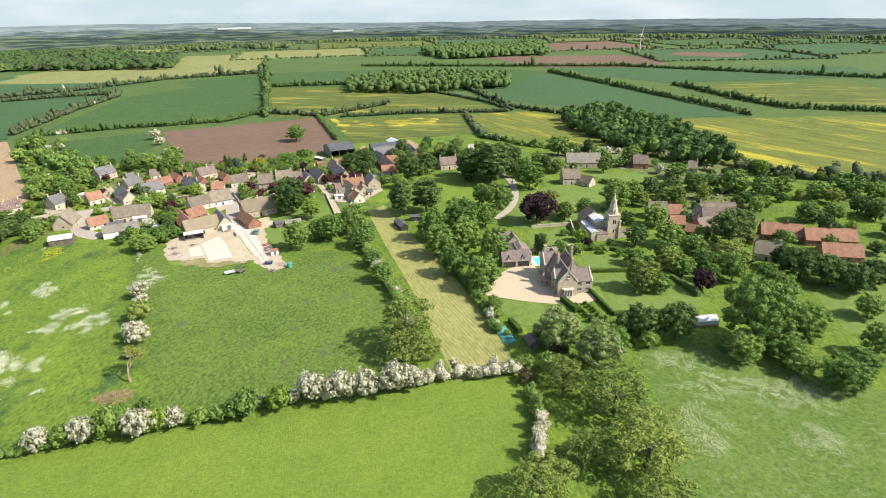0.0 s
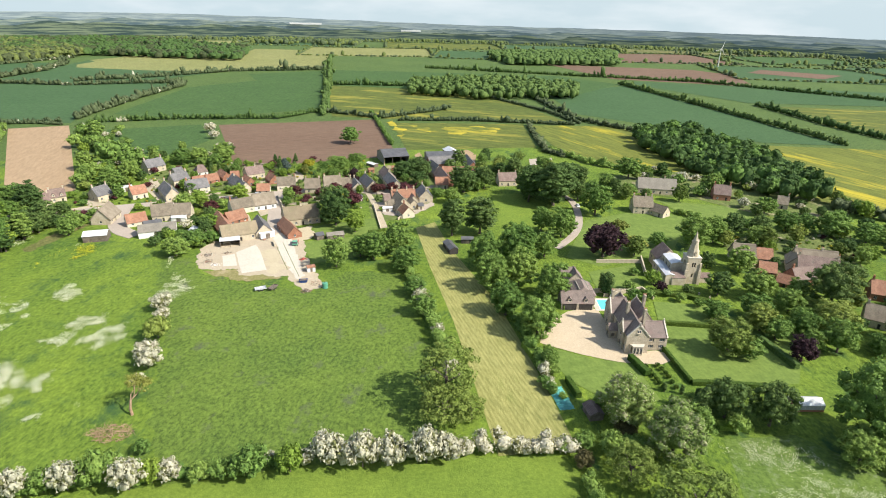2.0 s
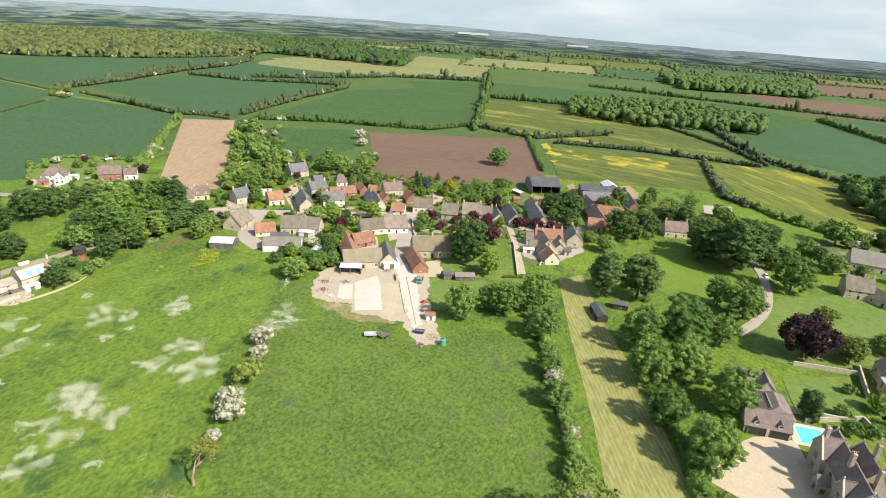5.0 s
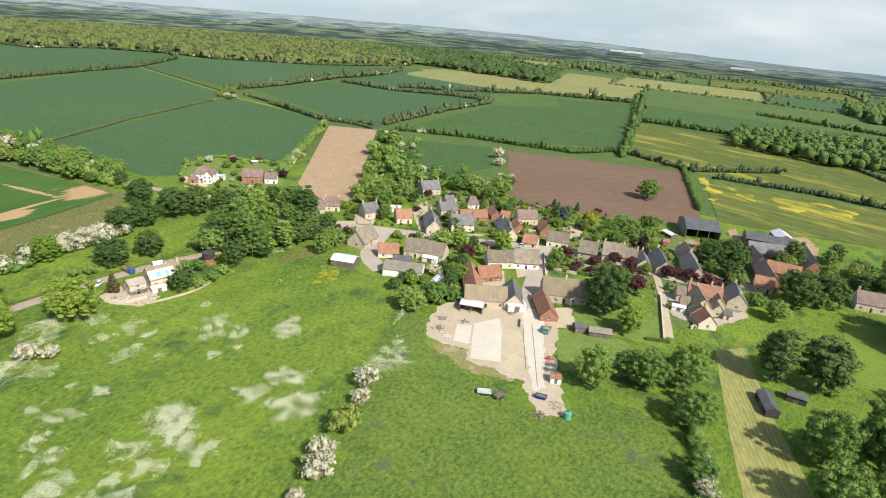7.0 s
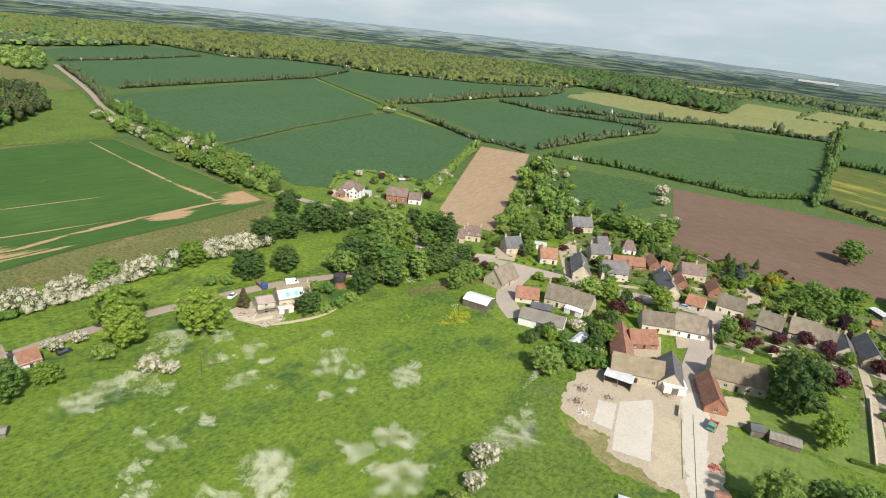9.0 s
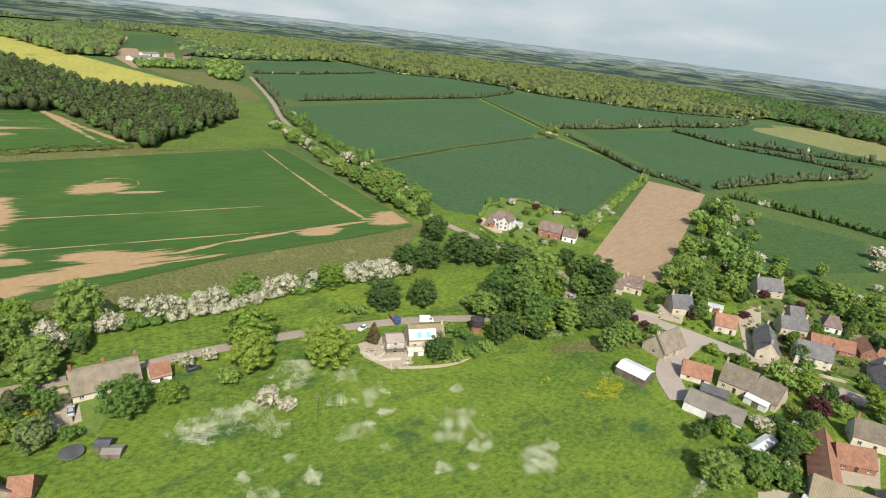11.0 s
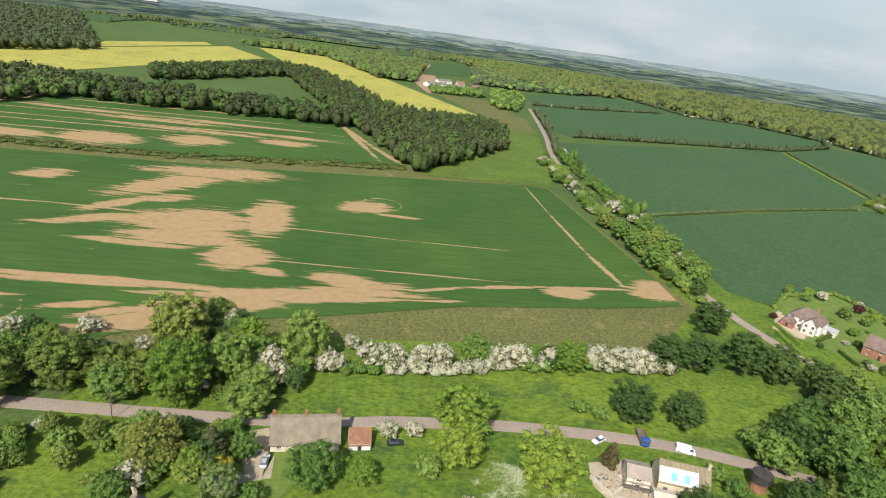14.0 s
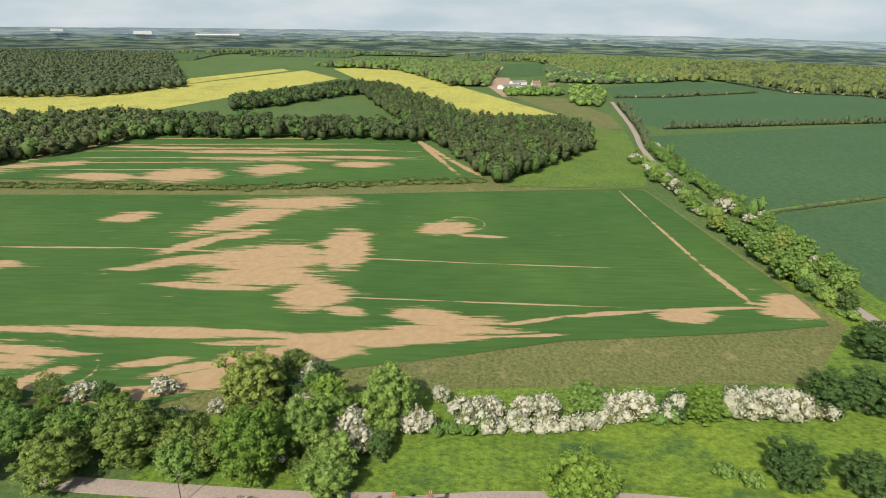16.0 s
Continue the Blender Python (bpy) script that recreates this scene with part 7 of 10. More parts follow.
sheet("concrete_pad", CONCRETE, [(-90.8, 277.1), (-85.1, 263.4), (-81.2, 254.8), (-71.7, 258.7), (-80.2, 278.9), (-84.6, 286.8)], 0.23, "pale concrete yard slab", "yard", ragged=0.12)
sheet("concrete_pad", CONCRETE, [(-95.7, 272.7), (-91.3, 261.4), (-85.6, 262.6), (-90.9, 275.5)], 0.23, "pale worn concrete slab", "yard", ragged=0.2)
sheet("sand_patch", SAND, [(-79.7, 278.9), (-77.1, 281.6), (-73.1, 281.0), (-63.6, 259.6), (-67.7, 254.4), (-71.2, 259.2)], 0.225, "sandy yellow earth with weeds", "yard", ragged=1.2)
sheet("concrete_pad", CONCRETE, [(-80.2, 299.9), (-73.5, 306.0), (-66.0, 284.8), (-54.3, 253.3), (-56.9, 250.2), (-70.4, 275.4)], 0.235, "cracked pale concrete farm drive", "yard", ragged=0.6)
sheet("gravel_court", GRAVEL, [(36.4, 204.6), (48.0, 225.3), (63.7, 231.0), (64.2, 221.6), (67.1, 198.5), (79.7, 200.7), (79.7, 191.9), (65.1, 191.8), (53.6, 195.5), (41.8, 201.3)], 0.2, "pale gravel forecourt of the manor", "drive", round_off=1)
sheet("lawn", LAWN, [(39.0, 194.3), (43.2, 199.7), (53.4, 194.7), (66.5, 191.6), (69.0, 173.0), (55.0, 167.1), (51.4, 174.0), (44.4, 181.1)], 0.18, "smooth mown front lawn", "lawn")
sheet("lawn", LAWN, [(87.9, 236.2), (109.2, 233.8), (115.9, 221.4), (134.6, 213.2), (115.8, 182.4), (81.8, 180.9), (80.3, 200.0), (83.4, 215.7)], 0.18, "smooth mown garden lawn with clipped hedges", "lawn")
sheet("lawn", LAWN, [(68.2, 263.1), (91.5, 272.4), (86.7, 247.3), (67.6, 239.1)], 0.18, "walled garden lawn", "lawn")
sheet("lawn", LAWN, [(82.3, 330.4), (125.0, 353.2), (140.9, 336.1), (115.6, 290.1), (75.2, 269.2), (61.5, 279.1)], 0.17, "wide mown lawn round a copper beech", "lawn")
sheet("lawn", LAWN, [(133.8, 370.6), (183.1, 356.8), (190.8, 336.4), (176.6, 314.1), (142.5, 340.1)], 0.172, "mown lawn between trees", "lawn")
sheet("lawn", PASTURE, [(33.9, 375.1), (51.7, 377.5), (79.0, 341.1), (64.7, 309.2), (34.4, 319.7)], 0.17, "green park grass", "lawn")
sheet("lawn", LAWN, [(-64.6, 290.9), (-40.1, 299.7), (-28.0, 289.2), (-31.2, 276.5), (-53.3, 266.2)], 0.17, "green garden lawn", "lawn")
sheet("lawn", LAWN, [(-63.3, 312.6), (-33.2, 327.4), (-26.2, 317.2), (-27.2, 302.6), (-58.7, 299.0)], 0.175, "green cottage garden lawn", "lawn")

for line in ([(-452.0, 320.0), (-497.0, 419.4), (-543.0, 552.0)], [(-590.0, 598.0), (-700.0, 629.0), (-818.0, 661.0)], [(-395.0, 560.0), (-470.0, 572.0), (-540.0, 580.0)]):
    ribbon("field_margin", PASTURE, line, 6.0, 0.2, "pale grass margin between wheat fields", "verge")

# ---- houses of the village ----
house(-189.5, 412.4, 52.9, 12.2, 8.9, 3.95, 4.45, STONE, BLUE_SLATE, label="limestone house with grey slate roof among trees")
house(-166.9, 397.0, 51.4, 5.9, 6.9, 3.42, 3.45, STONE, BLUE_SLATE, label="small stone house with grey slate roof", chim=())
house(-160.7, 383.6, 50.8, 10.6, 7.9, 3.5, 3.95, STONE, BLUE_SLATE, label="limestone house with dark slate roof")
house(-155.4, 405.8, 35.2, 7.1, 7.9, 2.74, 3.95, WHITE, BROWN_TILE, label="half-timbered cottage with hipped brown tile roof", hip=0.6, chim=())
house(-142.7, 366.4, 38.4, 12.2, 8.9, 4.1, 4.45, CREAM, BLUE_SLATE, label="large cream-rendered house with dark slate roof")
house(-155.1, 356.6, -53.9, 19.0, 7.9, 3.8, 3.95, STONE, BLUE_SLATE, label="narrow stone house with steep slate roof", ends=2)
house(-191.7, 350.5, 62.7, 9.0, 8.9, 3.5, 4.45, STONE, BLUE_SLATE, label="limestone cottage with grey slate roof")
house(-172.8, 355.6, 44.5, 8.4, 7.9, 3.19, 3.95, CREAM, PANTILE, label="cream cottage with red pantile roof", chim=(-1,))
house(-145.4, 386.4, 40.6, 15.8, 6.9, 1.98, 3.45, BRICK, PANTILE, label="long low red pantile outbuilding", chim=())
house(-216.7, 337.8, 43.3, 6.6, 7.9, 3.04, 3.95, STONE, BROWN_TILE, label="stone cottage with brown tile roof")
house(-213.7, 346.3, 37.7, 8.0, 7.9, 3.19, 3.95, STONE, BROWN_TILE, label="stone cottage with dormers and tall chimneys", dormers=2)
house(-170.2, 315.7, 96.0, 13.5, 9.4, 2.89, 5.26, STONE, THATCH, label="thatched limestone cottage at the lane corner", chim=(-1,))
house(-152.8, 311.6, 36.7, 9.6, 7.4, 2.28, 3.7, CREAM, PANTILE, label="low cottage with red pantile roof", chim=())
house(-142.9, 320.8, 23.6, 10.7, 9.9, 3.19, 4.95, STONE, SLATE, label="stone house with grey stone-slate roof", chim=(-1,))
house(-133.2, 323.7, 10.9, 8.2, 9.9, 2.89, 4.95, STONE, SLATE, label="stone house with grey stone-slate roof", chim=())
shed(-161.3, 290.2, 17.4, 10.3, 8, 3.2, 1.2, TIMBER, SHEET_WHITE, "timber shed with white sheet roof")
shed(-142.4, 307.4, 31.2, 8.3, 5, 2.6, 1.4, TIMBER, TIN, "low dark-roofed outbuilding standing in the village")
shed(-136.0, 299.0, 22.6, 16.9, 10, 3.2, 2.4, WHITE, FIBRE, "long white barn with grey fibre-cement roof", name='barn', category='barn')
house(-122.1, 378.8, -53.7, 18.2, 7.4, 3.34, 3.7, STONE, BLUE_SLATE, label="stone cottage with grey slate roof", chim=(1,))
house(-119.1, 401.1, 37.2, 11.6, 8.4, 3.65, 4.2, STONE, BROWN_TILE, label="limestone house with brown tile roof", chim=(0.2,))
house(-103.8, 369.0, 9.2, 7.5, 6.9, 2.28, 3.45, CREAM, PANTILE, label="small cottage with red pantile roof", chim=())
house(-104.4, 391.7, -57.3, 10.2, 6.9, 2.43, 3.45, BRICK, PANTILE, label="brick outbuilding with red pantile roof", chim=())
house(-92.3, 378.1, 14.2, 11.0, 8.4, 3.5, 4.2, CREAM, SLATE, label="cream cottage with brown stone-slate roof", chim=(1,))
house(-75.1, 373.7, 8.7, 8.9, 8.4, 3.34, 4.7, STONE, THATCH, label="limestone cottage with thatched roof")
house(-64.1, 378.7, 15.4, 10.3, 8.9, 3.5, 4.98, STONE, THATCH, label="long limestone cottage with thatched roof")
house(-55.7, 381.5, 8.5, 5.7, 7.9, 3.04, 3.95, STONE, SLATE, label="limestone cottage with stone-slate roof", chim=(1,))
house(-106.3, 334.6, 36.5, 12.3, 8.4, 3.34, 4.2, CREAM, SLATE, label="cream cottage with stone-slate roof", chim=(-1,))
house(-96.2, 341.9, 29.9, 11.6, 8.9, 3.19, 4.98, WHITE, THATCH, label="white cottage with grey thatched roof", chim=())
house(-106.1, 306.0, -58.2, 25.1, 7.9, 2.43, 3.95, BRICK, PANTILE, label="red pantile stable wing", chim=())
house(-104.3, 317.5, 49.4, 10.5, 7.9, 2.43, 3.95, BRICK, PANTILE, label="red pantile stable range", chim=())
house(-95.0, 295.1, 30.1, 16.9, 9.0, 3.34, 4.5, STONE, MOSSY, label="large stone barn with mossy brown roof", chim=(), name='barn', category='barn', win=3)
house(-86.4, 303.0, -62.8, 15.5, 7.9, 3.04, 3.95, STONE, BLUE_SLATE, label="barn with dark slate roof over pale front", chim=(), name='barn', category='barn')
house(-70.5, 319.8, 25.3, 17.9, 10.9, 3.65, 5.45, STONE, MOSSY, label="long stone barn with mossy stone-slate roof", chim=(0.05,), name='barn', category='barn')
house(-72.7, 303.6, -58.7, 17.7, 6.9, 2.43, 3.45, BRICK, PANTILE, label="low wing with red pantile roof", chim=())
house(-41.9, 382.9, -68.2, 19.0, 7.9, 3.34, 3.95, STONE, BLUE_SLATE, label="steep-gabled stone house with slate roof", chim=(-1,))
house(-32.5, 404.1, -70.2, 14.7, 7.9, 3.34, 3.95, STONE, BROWN_TILE, label="stone house with brown tile roof")
house(-27.4, 385.7, -71.4, 20.8, 7.9, 3.34, 3.95, STONE, BLUE_SLATE, label="stone house with grey slate roof", chim=(-1,))
shed(-32.6, 454.0, 19.3, 18.7, 22, 5.5, 3.5, FIBRE, TIN, "big dark-roofed farm barn", name='barn', category='barn', open_front=True)
shed(3.8, 459.1, 9.1, 24.9, 14, 4.5, 2.0, TIN, TIN, "open-sided dark farm shed", name='barn', category='barn', open_front=True)
house(3.9, 439.2, 20.0, 21.5, 8.9, 3.34, 4.45, BRICK, BLUE_SLATE, label="long brick farm range with grey slate roof", chim=())
house(-1.3, 421.0, -70.5, 17.3, 8.9, 3.19, 4.45, STONE, BLUE_SLATE, label="stone farm wing with dark slate roof", chim=())
house(4.5, 400.5, -76.5, 22.4, 8.9, 3.19, 4.45, BRICK, BROWN_TILE, label="brick farm wing with brown tile roof", chim=())
house(11.1, 412.3, 2.7, 15.0, 8.4, 3.19, 4.2, BRICK, PANTILE, label="brick barn with bright red pantile roof", chim=())
house(3.3, 387.9, 5.4, 8.1, 7.9, 2.89, 3.95, STONE, PANTILE, label="low stone barn with red pantile roof", chim=())
house(23.3, 436.5, -80.2, 23.3, 8.9, 3.04, 4.45, BRICK, BLUE_SLATE, label="dark-roofed converted barn with skylights", chim=())
shed(10.3, 472.3, -73.0, 12.7, 9, 4.2, 2.0, TIMBER, LEAD, "pale-roofed farm shed beside a barn")
house(-19.2, 357.1, 13.7, 13.8, 7.9, 3.8, 3.95, STONE, PANTILE, label="stone terrace with orange-brown tile roof", chim=(-1, 0.35, 1))
house(-20.1, 347.6, -70.3, 14.1, 7.4, 3.65, 3.7, STONE, SLATE, label="gabled stone cottage with dark slate roof", chim=(-1,))
house(-28.2, 352.3, 17.8, 3.7, 5.9, 3.04, 2.95, STONE, BROWN_TILE, label="small stone cottage with brown roof", chim=())
house(-25.3, 344.6, 11.4, 3.7, 5.9, 2.13, 2.95, STONE, SLATE, label="low stone outbuilding with brown roof", chim=())
house(-13.2, 353.6, -72.5, 5.6, 5.5, 2.89, 2.75, STONE, BROWN_TILE, label="small gabled stone extension", chim=())
house(-13.0, 345.9, -71.0, 5.7, 5.5, 2.74, 2.75, STONE, SLATE, label="small gabled stone extension with porch", chim=())
house(-15.9, 332.6, -66.5, 8.2, 6.9, 2.74, 3.45, CREAM, PANTILE, label="small cottage with bright red pantile roof", chim=(-1,))
house(-19.2, 338.7, -70.4, 6.1, 6.4, 2.74, 3.2, STONE, SLATE, label="low gabled wing with olive tile roof", chim=())
house(-7.0, 362.3, -77.8, 13.3, 7.9, 3.65, 3.95, STONE, BLUE_SLATE, label="gabled stone house with dark slate roof and brick chimneys", chim=(-1, 1))
shed(-8.7, 344.9, 17.2, 3.2, 4.5, 2.4, 1.2, STONE, TIN, "low dark-roofed garden building")
shed(-26.8, 339.8, 10.9, 5.4, 3.2, 2.2, 0.5, WHITE, SHEET_WHITE, "low pale-roofed garage standing in the village")
shed(-45.0, 420.2, 21.2, 3.9, 4, 2.2, 1.0, BRICK, PANTILE, "small red-roofed garden shed")
shed(-29.6, 427.2, 7.3, 3.7, 4, 2.2, 1.0, BRICK, PANTILE, "small red-roofed garden shed")
shed(-45.8, 436.1, -42.1, 8.2, 4, 2.2, 0.6, TIMBER, SHEET_WHITE, "narrow white-roofed garden shed")
house(-49.5, 378.7, -72.1, 12.6, 6.4, 3.19, 3.2, STONE, BLUE_SLATE, label="narrow stone cottage with dark slate roof", chim=(-1,))
house(-119.6, 374.2, -50.7, 18.0, 6.9, 3.19, 3.45, STONE, BLUE_SLATE, label="stone cottage with dark slate roof", chim=(-1,))
house(-130.6, 398.6, 14.5, 5.4, 5.9, 1.98, 2.95, BRICK, PANTILE, label="low brick outbuilding with pantile roof", chim=())
house(-137.4, 397.4, -51.1, 11.6, 5.9, 2.43, 2.95, BRICK, PANTILE, label="small brick cottage with pantile roof", chim=())
house(-118.2, 386.0, -54.2, 10.3, 5.9, 2.43, 2.95, BRICK, PANTILE, label="small brick wing with pantile roof", chim=())
house(45.6, 397.5, 9.4, 12.1, 8.9, 3.65, 4.45, STONE, BROWN_TILE, label="stone house with brown tile roof")
house(139.5, 387.3, -8.9, 23.3, 10.9, 3.65, 5.45, STONE, FIBRE, label="long stone barn with grey roof", chim=(0.4,))
house(176.2, 376.6, -14.2, 9.8, 9.9, 3.8, 4.95, BRICK, BROWN_TILE, label="brick house among trees")
house(118.0, 348.5, -4.2, 11.0, 9.9, 4.18, 4.95, STONE, SLATE, label="gabled limestone house beside a lawn", chim=(-1, 0.3, 1))
house(143.4, 279.9, -9.4, 9.6, 8.9, 3.19, 4.98, STONE, THATCH, label="stone cottage with dark thatched roof", chim=(-1,))
house(153.0, 279.2, -14.8, 6.7, 7.9, 2.74, 3.95, STONE, PANTILE, label="cottage wing with bright pantile roof", chim=())
house(147.6, 265.3, -17.1, 7.2, 6.9, 2.28, 3.45, BRICK, PANTILE, label="low brick outbuilding with pantile roof", chim=())
house(173.1, 273.6, -12.2, 17.7, 8.9, 3.34, 4.98, STONE, THATCH, label="long limestone cottage with grey thatched roof", chim=(-1, 0.3), win=6)
house(164.2, 273.0, -115.9, 11.1, 6.9, 3.19, 3.86, STONE, THATCH, label="thatched gable wing of a limestone cottage", chim=())
house(158.2, 257.6, 9.2, 10.3, 7.9, 3.04, 3.95, BRICK, BROWN_TILE, label="brick cottage with red-brown tile roof", chim=(-1,))
house(150.0, 253.7, -39.7, 6.7, 5.9, 1.98, 2.95, BRICK, PANTILE, label="low shed with red tile roof", chim=())
house(126.1, 342.2, -52.1, 9.8, 6.9, 2.74, 3.45, STONE, SLATE, label="low limestone wing with stone-slate roof", chim=())
house(206.2, 361.1, -28.1, 6.0, 7.9, 3.04, 3.95, STONE, SLATE, label="stone house with grey roof among trees", chim=(1,))
house(169.9, 266.3, -15.6, 16.4, 8.9, 3.8, 4.45, STONE, BROWN_TILE, label="long stone house with stone-slate roof")
house(187.6, 242.2, -21.8, 17.5, 8.9, 3.19, 4.45, BRICK, PANTILE, label="long brick range with red pantile roof", chim=(-1, 0.3))
house(205.4, 232.9, -14.7, 22.3, 8.9, 3.04, 4.45, BRICK, PANTILE, label="long brick range with red pantile roof", chim=(0.0, 1))
house(167.4, 221.5, -31.7, 10.2, 8.9, 3.34, 4.45, STONE, SLATE, label="stone house with stone-slate roof")
house(198.3, 216.2, -18.0, 16.3, 8.9, 2.74, 4.45, BRICK, PANTILE, label="low brick range with red pantile roof", chim=())

# ---- houses by the lane ----
house(-215.3, 135.5, 96.9, 16.8, 8.9, 2.58, 4.98, CREAM, THATCH, label="long thatched cottage beside the lane", chim=(-1, 0, 1))
house(-215.3, 149.2, 95.9, 5.5, 5.9, 1.82, 2.95, WHITE, PANTILE, label="small outbuilding with red pantile roof", chim=())
house(-206.4, 220.8, 76.0, 6.0, 6.4, 4.0, 1.3, CREAM, BOARDED, label="pale house wing under repair with a boarded roof", chim=())
repaired = house(-205.6, 232.3, 76.0, 12.6, 7.8, 3.6, 3.9, STONE, MOSSY, label="pale limestone house by the lane with half-stripped roof", chim=(1,))
bm = bmesh.new()
slab(bm, [(-6.3, -3.98, 3.74), (3.4, -3.98, 3.74), (3.4, -1.25, 6.47), (-6.3, -1.25, 6.47)], 0.06)
membrane = part("roof_membrane", bm, ROOF_FELT, repaired, "pale new roofing felt")
for u in (-2.6, 0.6):
    bm = bmesh.new()
    slab(bm, [(u - 0.75, -3.5, 4.30), (u + 0.75, -3.5, 4.30), (u + 0.75, -2.1, 5.70), (u - 0.75, -2.1, 5.70)], 0.06)
    part("roof_window", bm, TEAL, membrane, "turquoise covered roof window")
shed(-200.4, 226.0, 76.0, 5.4, 3.2, 2.0, 0.5, WHITE, COPING, "low pale lean-to in front of a house", name="lean_to")
scaffold(-202.2, 219.4, 76.0, 6.4, 1.1, 4.6)
stone_wall([(-207.0, 209.0), (-200.3, 213.2), (-198.6, 219.8)], 0.9, material=COPING, label="half-built pale stone terrace wall")
stone_wall([(-201.5, 213.6), (-204.5, 217.6)], 0.8, material=COPING, label="half-built pale stone terrace wall")
house(-305.6, 337.6, 37.0, 13.5, 9.2, 4.9, 3.9, WHITE, BROWN_TILE, label="large white-walled house with hipped brown tile roof", hip=1.0, chim=(0.4,), win=4)
house(-300.4, 335.6, 127.0, 6.0, 5.2, 4.7, 2.9, WHITE, BROWN_TILE, label="white gabled front wing of a large house", chim=(), ends=2)
house(-306.4, 330.0, 37.0, 5.0, 6.0, 2.7, 1.9, BRICK, BROWN_TILE, label="brick garage with brown tile roof beside a house", name="garage", category="garage", hip=1.0, chim=(), win=1)
shed(-300.8, 345.6, 37.0, 5.0, 5.0, 2.5, 0.3, WHITE, LEAD, "flat grey-roofed extension beside a house", name="extension")
house(-283.4, 355.4, 38.0, 12.5, 8.4, 4.2, 4.0, BRICK, BROWN_TILE, label="brick house with steep brown tile roof", chim=(0.3,))
house(-274.6, 361.8, 38.0, 7.4, 7.0, 3.2, 3.2, WHITE, BROWN_TILE, label="low white-gabled wing of a brick house", chim=(), ends=2)
house(-181.3, 109.0, 32.6, 13.7, 8.9, 2.74, 4.98, STONE, THATCH, label="thatched cottage in a wooded garden", chim=(-1,))
house(-179.6, 118.5, 75.8, 4.6, 5.9, 1.82, 2.95, BRICK, PANTILE, label="small red-roofed garden building", chim=())
manor()
church()

# ---- hedges ----
hedge([(-110.7, 129.2), (-96.2, 133.0), (-83.3, 136.1), (-60.4, 139.1)], 2.6, 3.0, blossom=0.3, label="white-flowering hawthorn hedge along a pasture")
hedge([(-60.4, 139.1), (-48.7, 141.7), (-30.1, 145.1)], 3.0, 3.2, blossom=0.1, label="green field hedge along a pasture")
hedge([(-30.1, 145.1), (-10.2, 145.7), (-0.1, 147.1), (15.8, 150.1)], 4.2, 5.2, blossom=0.85, label="hawthorn hedge thick with white blossom", seed=4)
hedge([(18.4, 149.8), (37.5, 150.2)], 4.0, 4.6, blossom=0.85, label="hawthorn hedge thick with white blossom", seed=7)
hedge([(39.8, 138.9), (38.4, 124.1), (33.8, 109.9)], 3.0, 3.6, blossom=0.6, label="flowering hedge along a ditch")
hedge([(-246.6, 133.7), (-247.4, 150.7), (-249.0, 177.0), (-254.8, 194.6), (-256.7, 212.8), (-259.6, 253.4)], 4.6, 4.8, blossom=0.7, label="white-flowering hawthorn hedge along the paddock", seed=3)
hedge([(-349.5, 312.8), (-384.2, 312.7), (-435.1, 310.0), (-502.7, 307.9), (-575.1, 305.7), (-635.0, 308.9)], 7.0, 5.0, rough=0.8, blossom=0.1, label="tall overgrown hedge along the country road")
hedge([(-323.3, 297.3), (-352.9, 294.1), (-392.1, 292.3), (-443.7, 287.3), (-509.1, 286.0), (-571.1, 286.1)], 6.5, 4.6, rough=0.8, blossom=0.1, label="tall overgrown hedge along the country road", seed=8)
hedge([(-626.0, 306.4), (-746.5, 329.2), (-917.1, 348.6)], 5, 6, label="roadside trees along the country lane", far=True)
hedge([(-736.7, 354.0), (-790.0, 540.0), (-824.0, 664.0)], 5, 5, blossom=0.08, far=True)
hedge([(-450.7, 323.2), (-493.4, 419.4), (-538.2, 546.1)], 2.2, 1.9, leaf='oak', far=True, label="low grassy field boundary")
hedge([(-814.4, 663.5), (-586.6, 600.0)], 2.4, 2.1, leaf='oak', far=True)
hedge([(-553.3, 603.4), (-463.9, 579.2), (-400.3, 559.4), (-358.3, 560.3), (-336.1, 556.2)], 2.5, 2.5, blossom=0.05, far=True, label="thin green hedge between wheat fields")
hedge([(-381.3, 541.3), (-315.1, 435.9), (-281.3, 381.6)], 3.5, 3.5, blossom=0.15, label="field hedge beside bare soil")
hedge([(-578.4, 819.1), (-481.2, 811.6), (-408.6, 843.5), (-355.3, 856.9)], 5, 5, blossom=0.05, far=True)
hedge([(-340.3, 582.6), (-345.4, 715.0), (-339.6, 840.9)], 6, 6, blossom=0.05, far=True)
hedge([(-318.5, 569.9), (-254.7, 595.6), (-208.0, 602.3), (-155.9, 611.5), (-119.7, 664.1)], 4, 4.5, blossom=0.05, label="dark green hedge between crop fields", leaf='dark', far=True)
hedge([(-119.7, 664.1), (-164.5, 903.6), (-216.8, 1178.4)], 5, 5, far=True, leaf='dark')
hedge([(-117.0, 651.8), (-58.3, 622.1), (5.8, 682.0)], 4, 4, far=True)
hedge([(-71.1, 656.5), (-37.1, 502.8)], 3, 3, label="hedge beside ploughed soil")
hedge([(-39.2, 613.8), (36.4, 620.3), (134.4, 608.1)], 4, 3.5, far=True)
hedge([(87.4, 602.7), (85.8, 493.7), (98.5, 473.0)], 4, 3.5, far=True)
hedge([(-44.9, 874.8), (38.2, 829.5), (120.7, 680.2), (141.1, 615.4)], 3, 3, far=True)
hedge([(115.6, 808.0), (141.1, 637.7), (190.8, 574.6)], 4, 4, far=True)
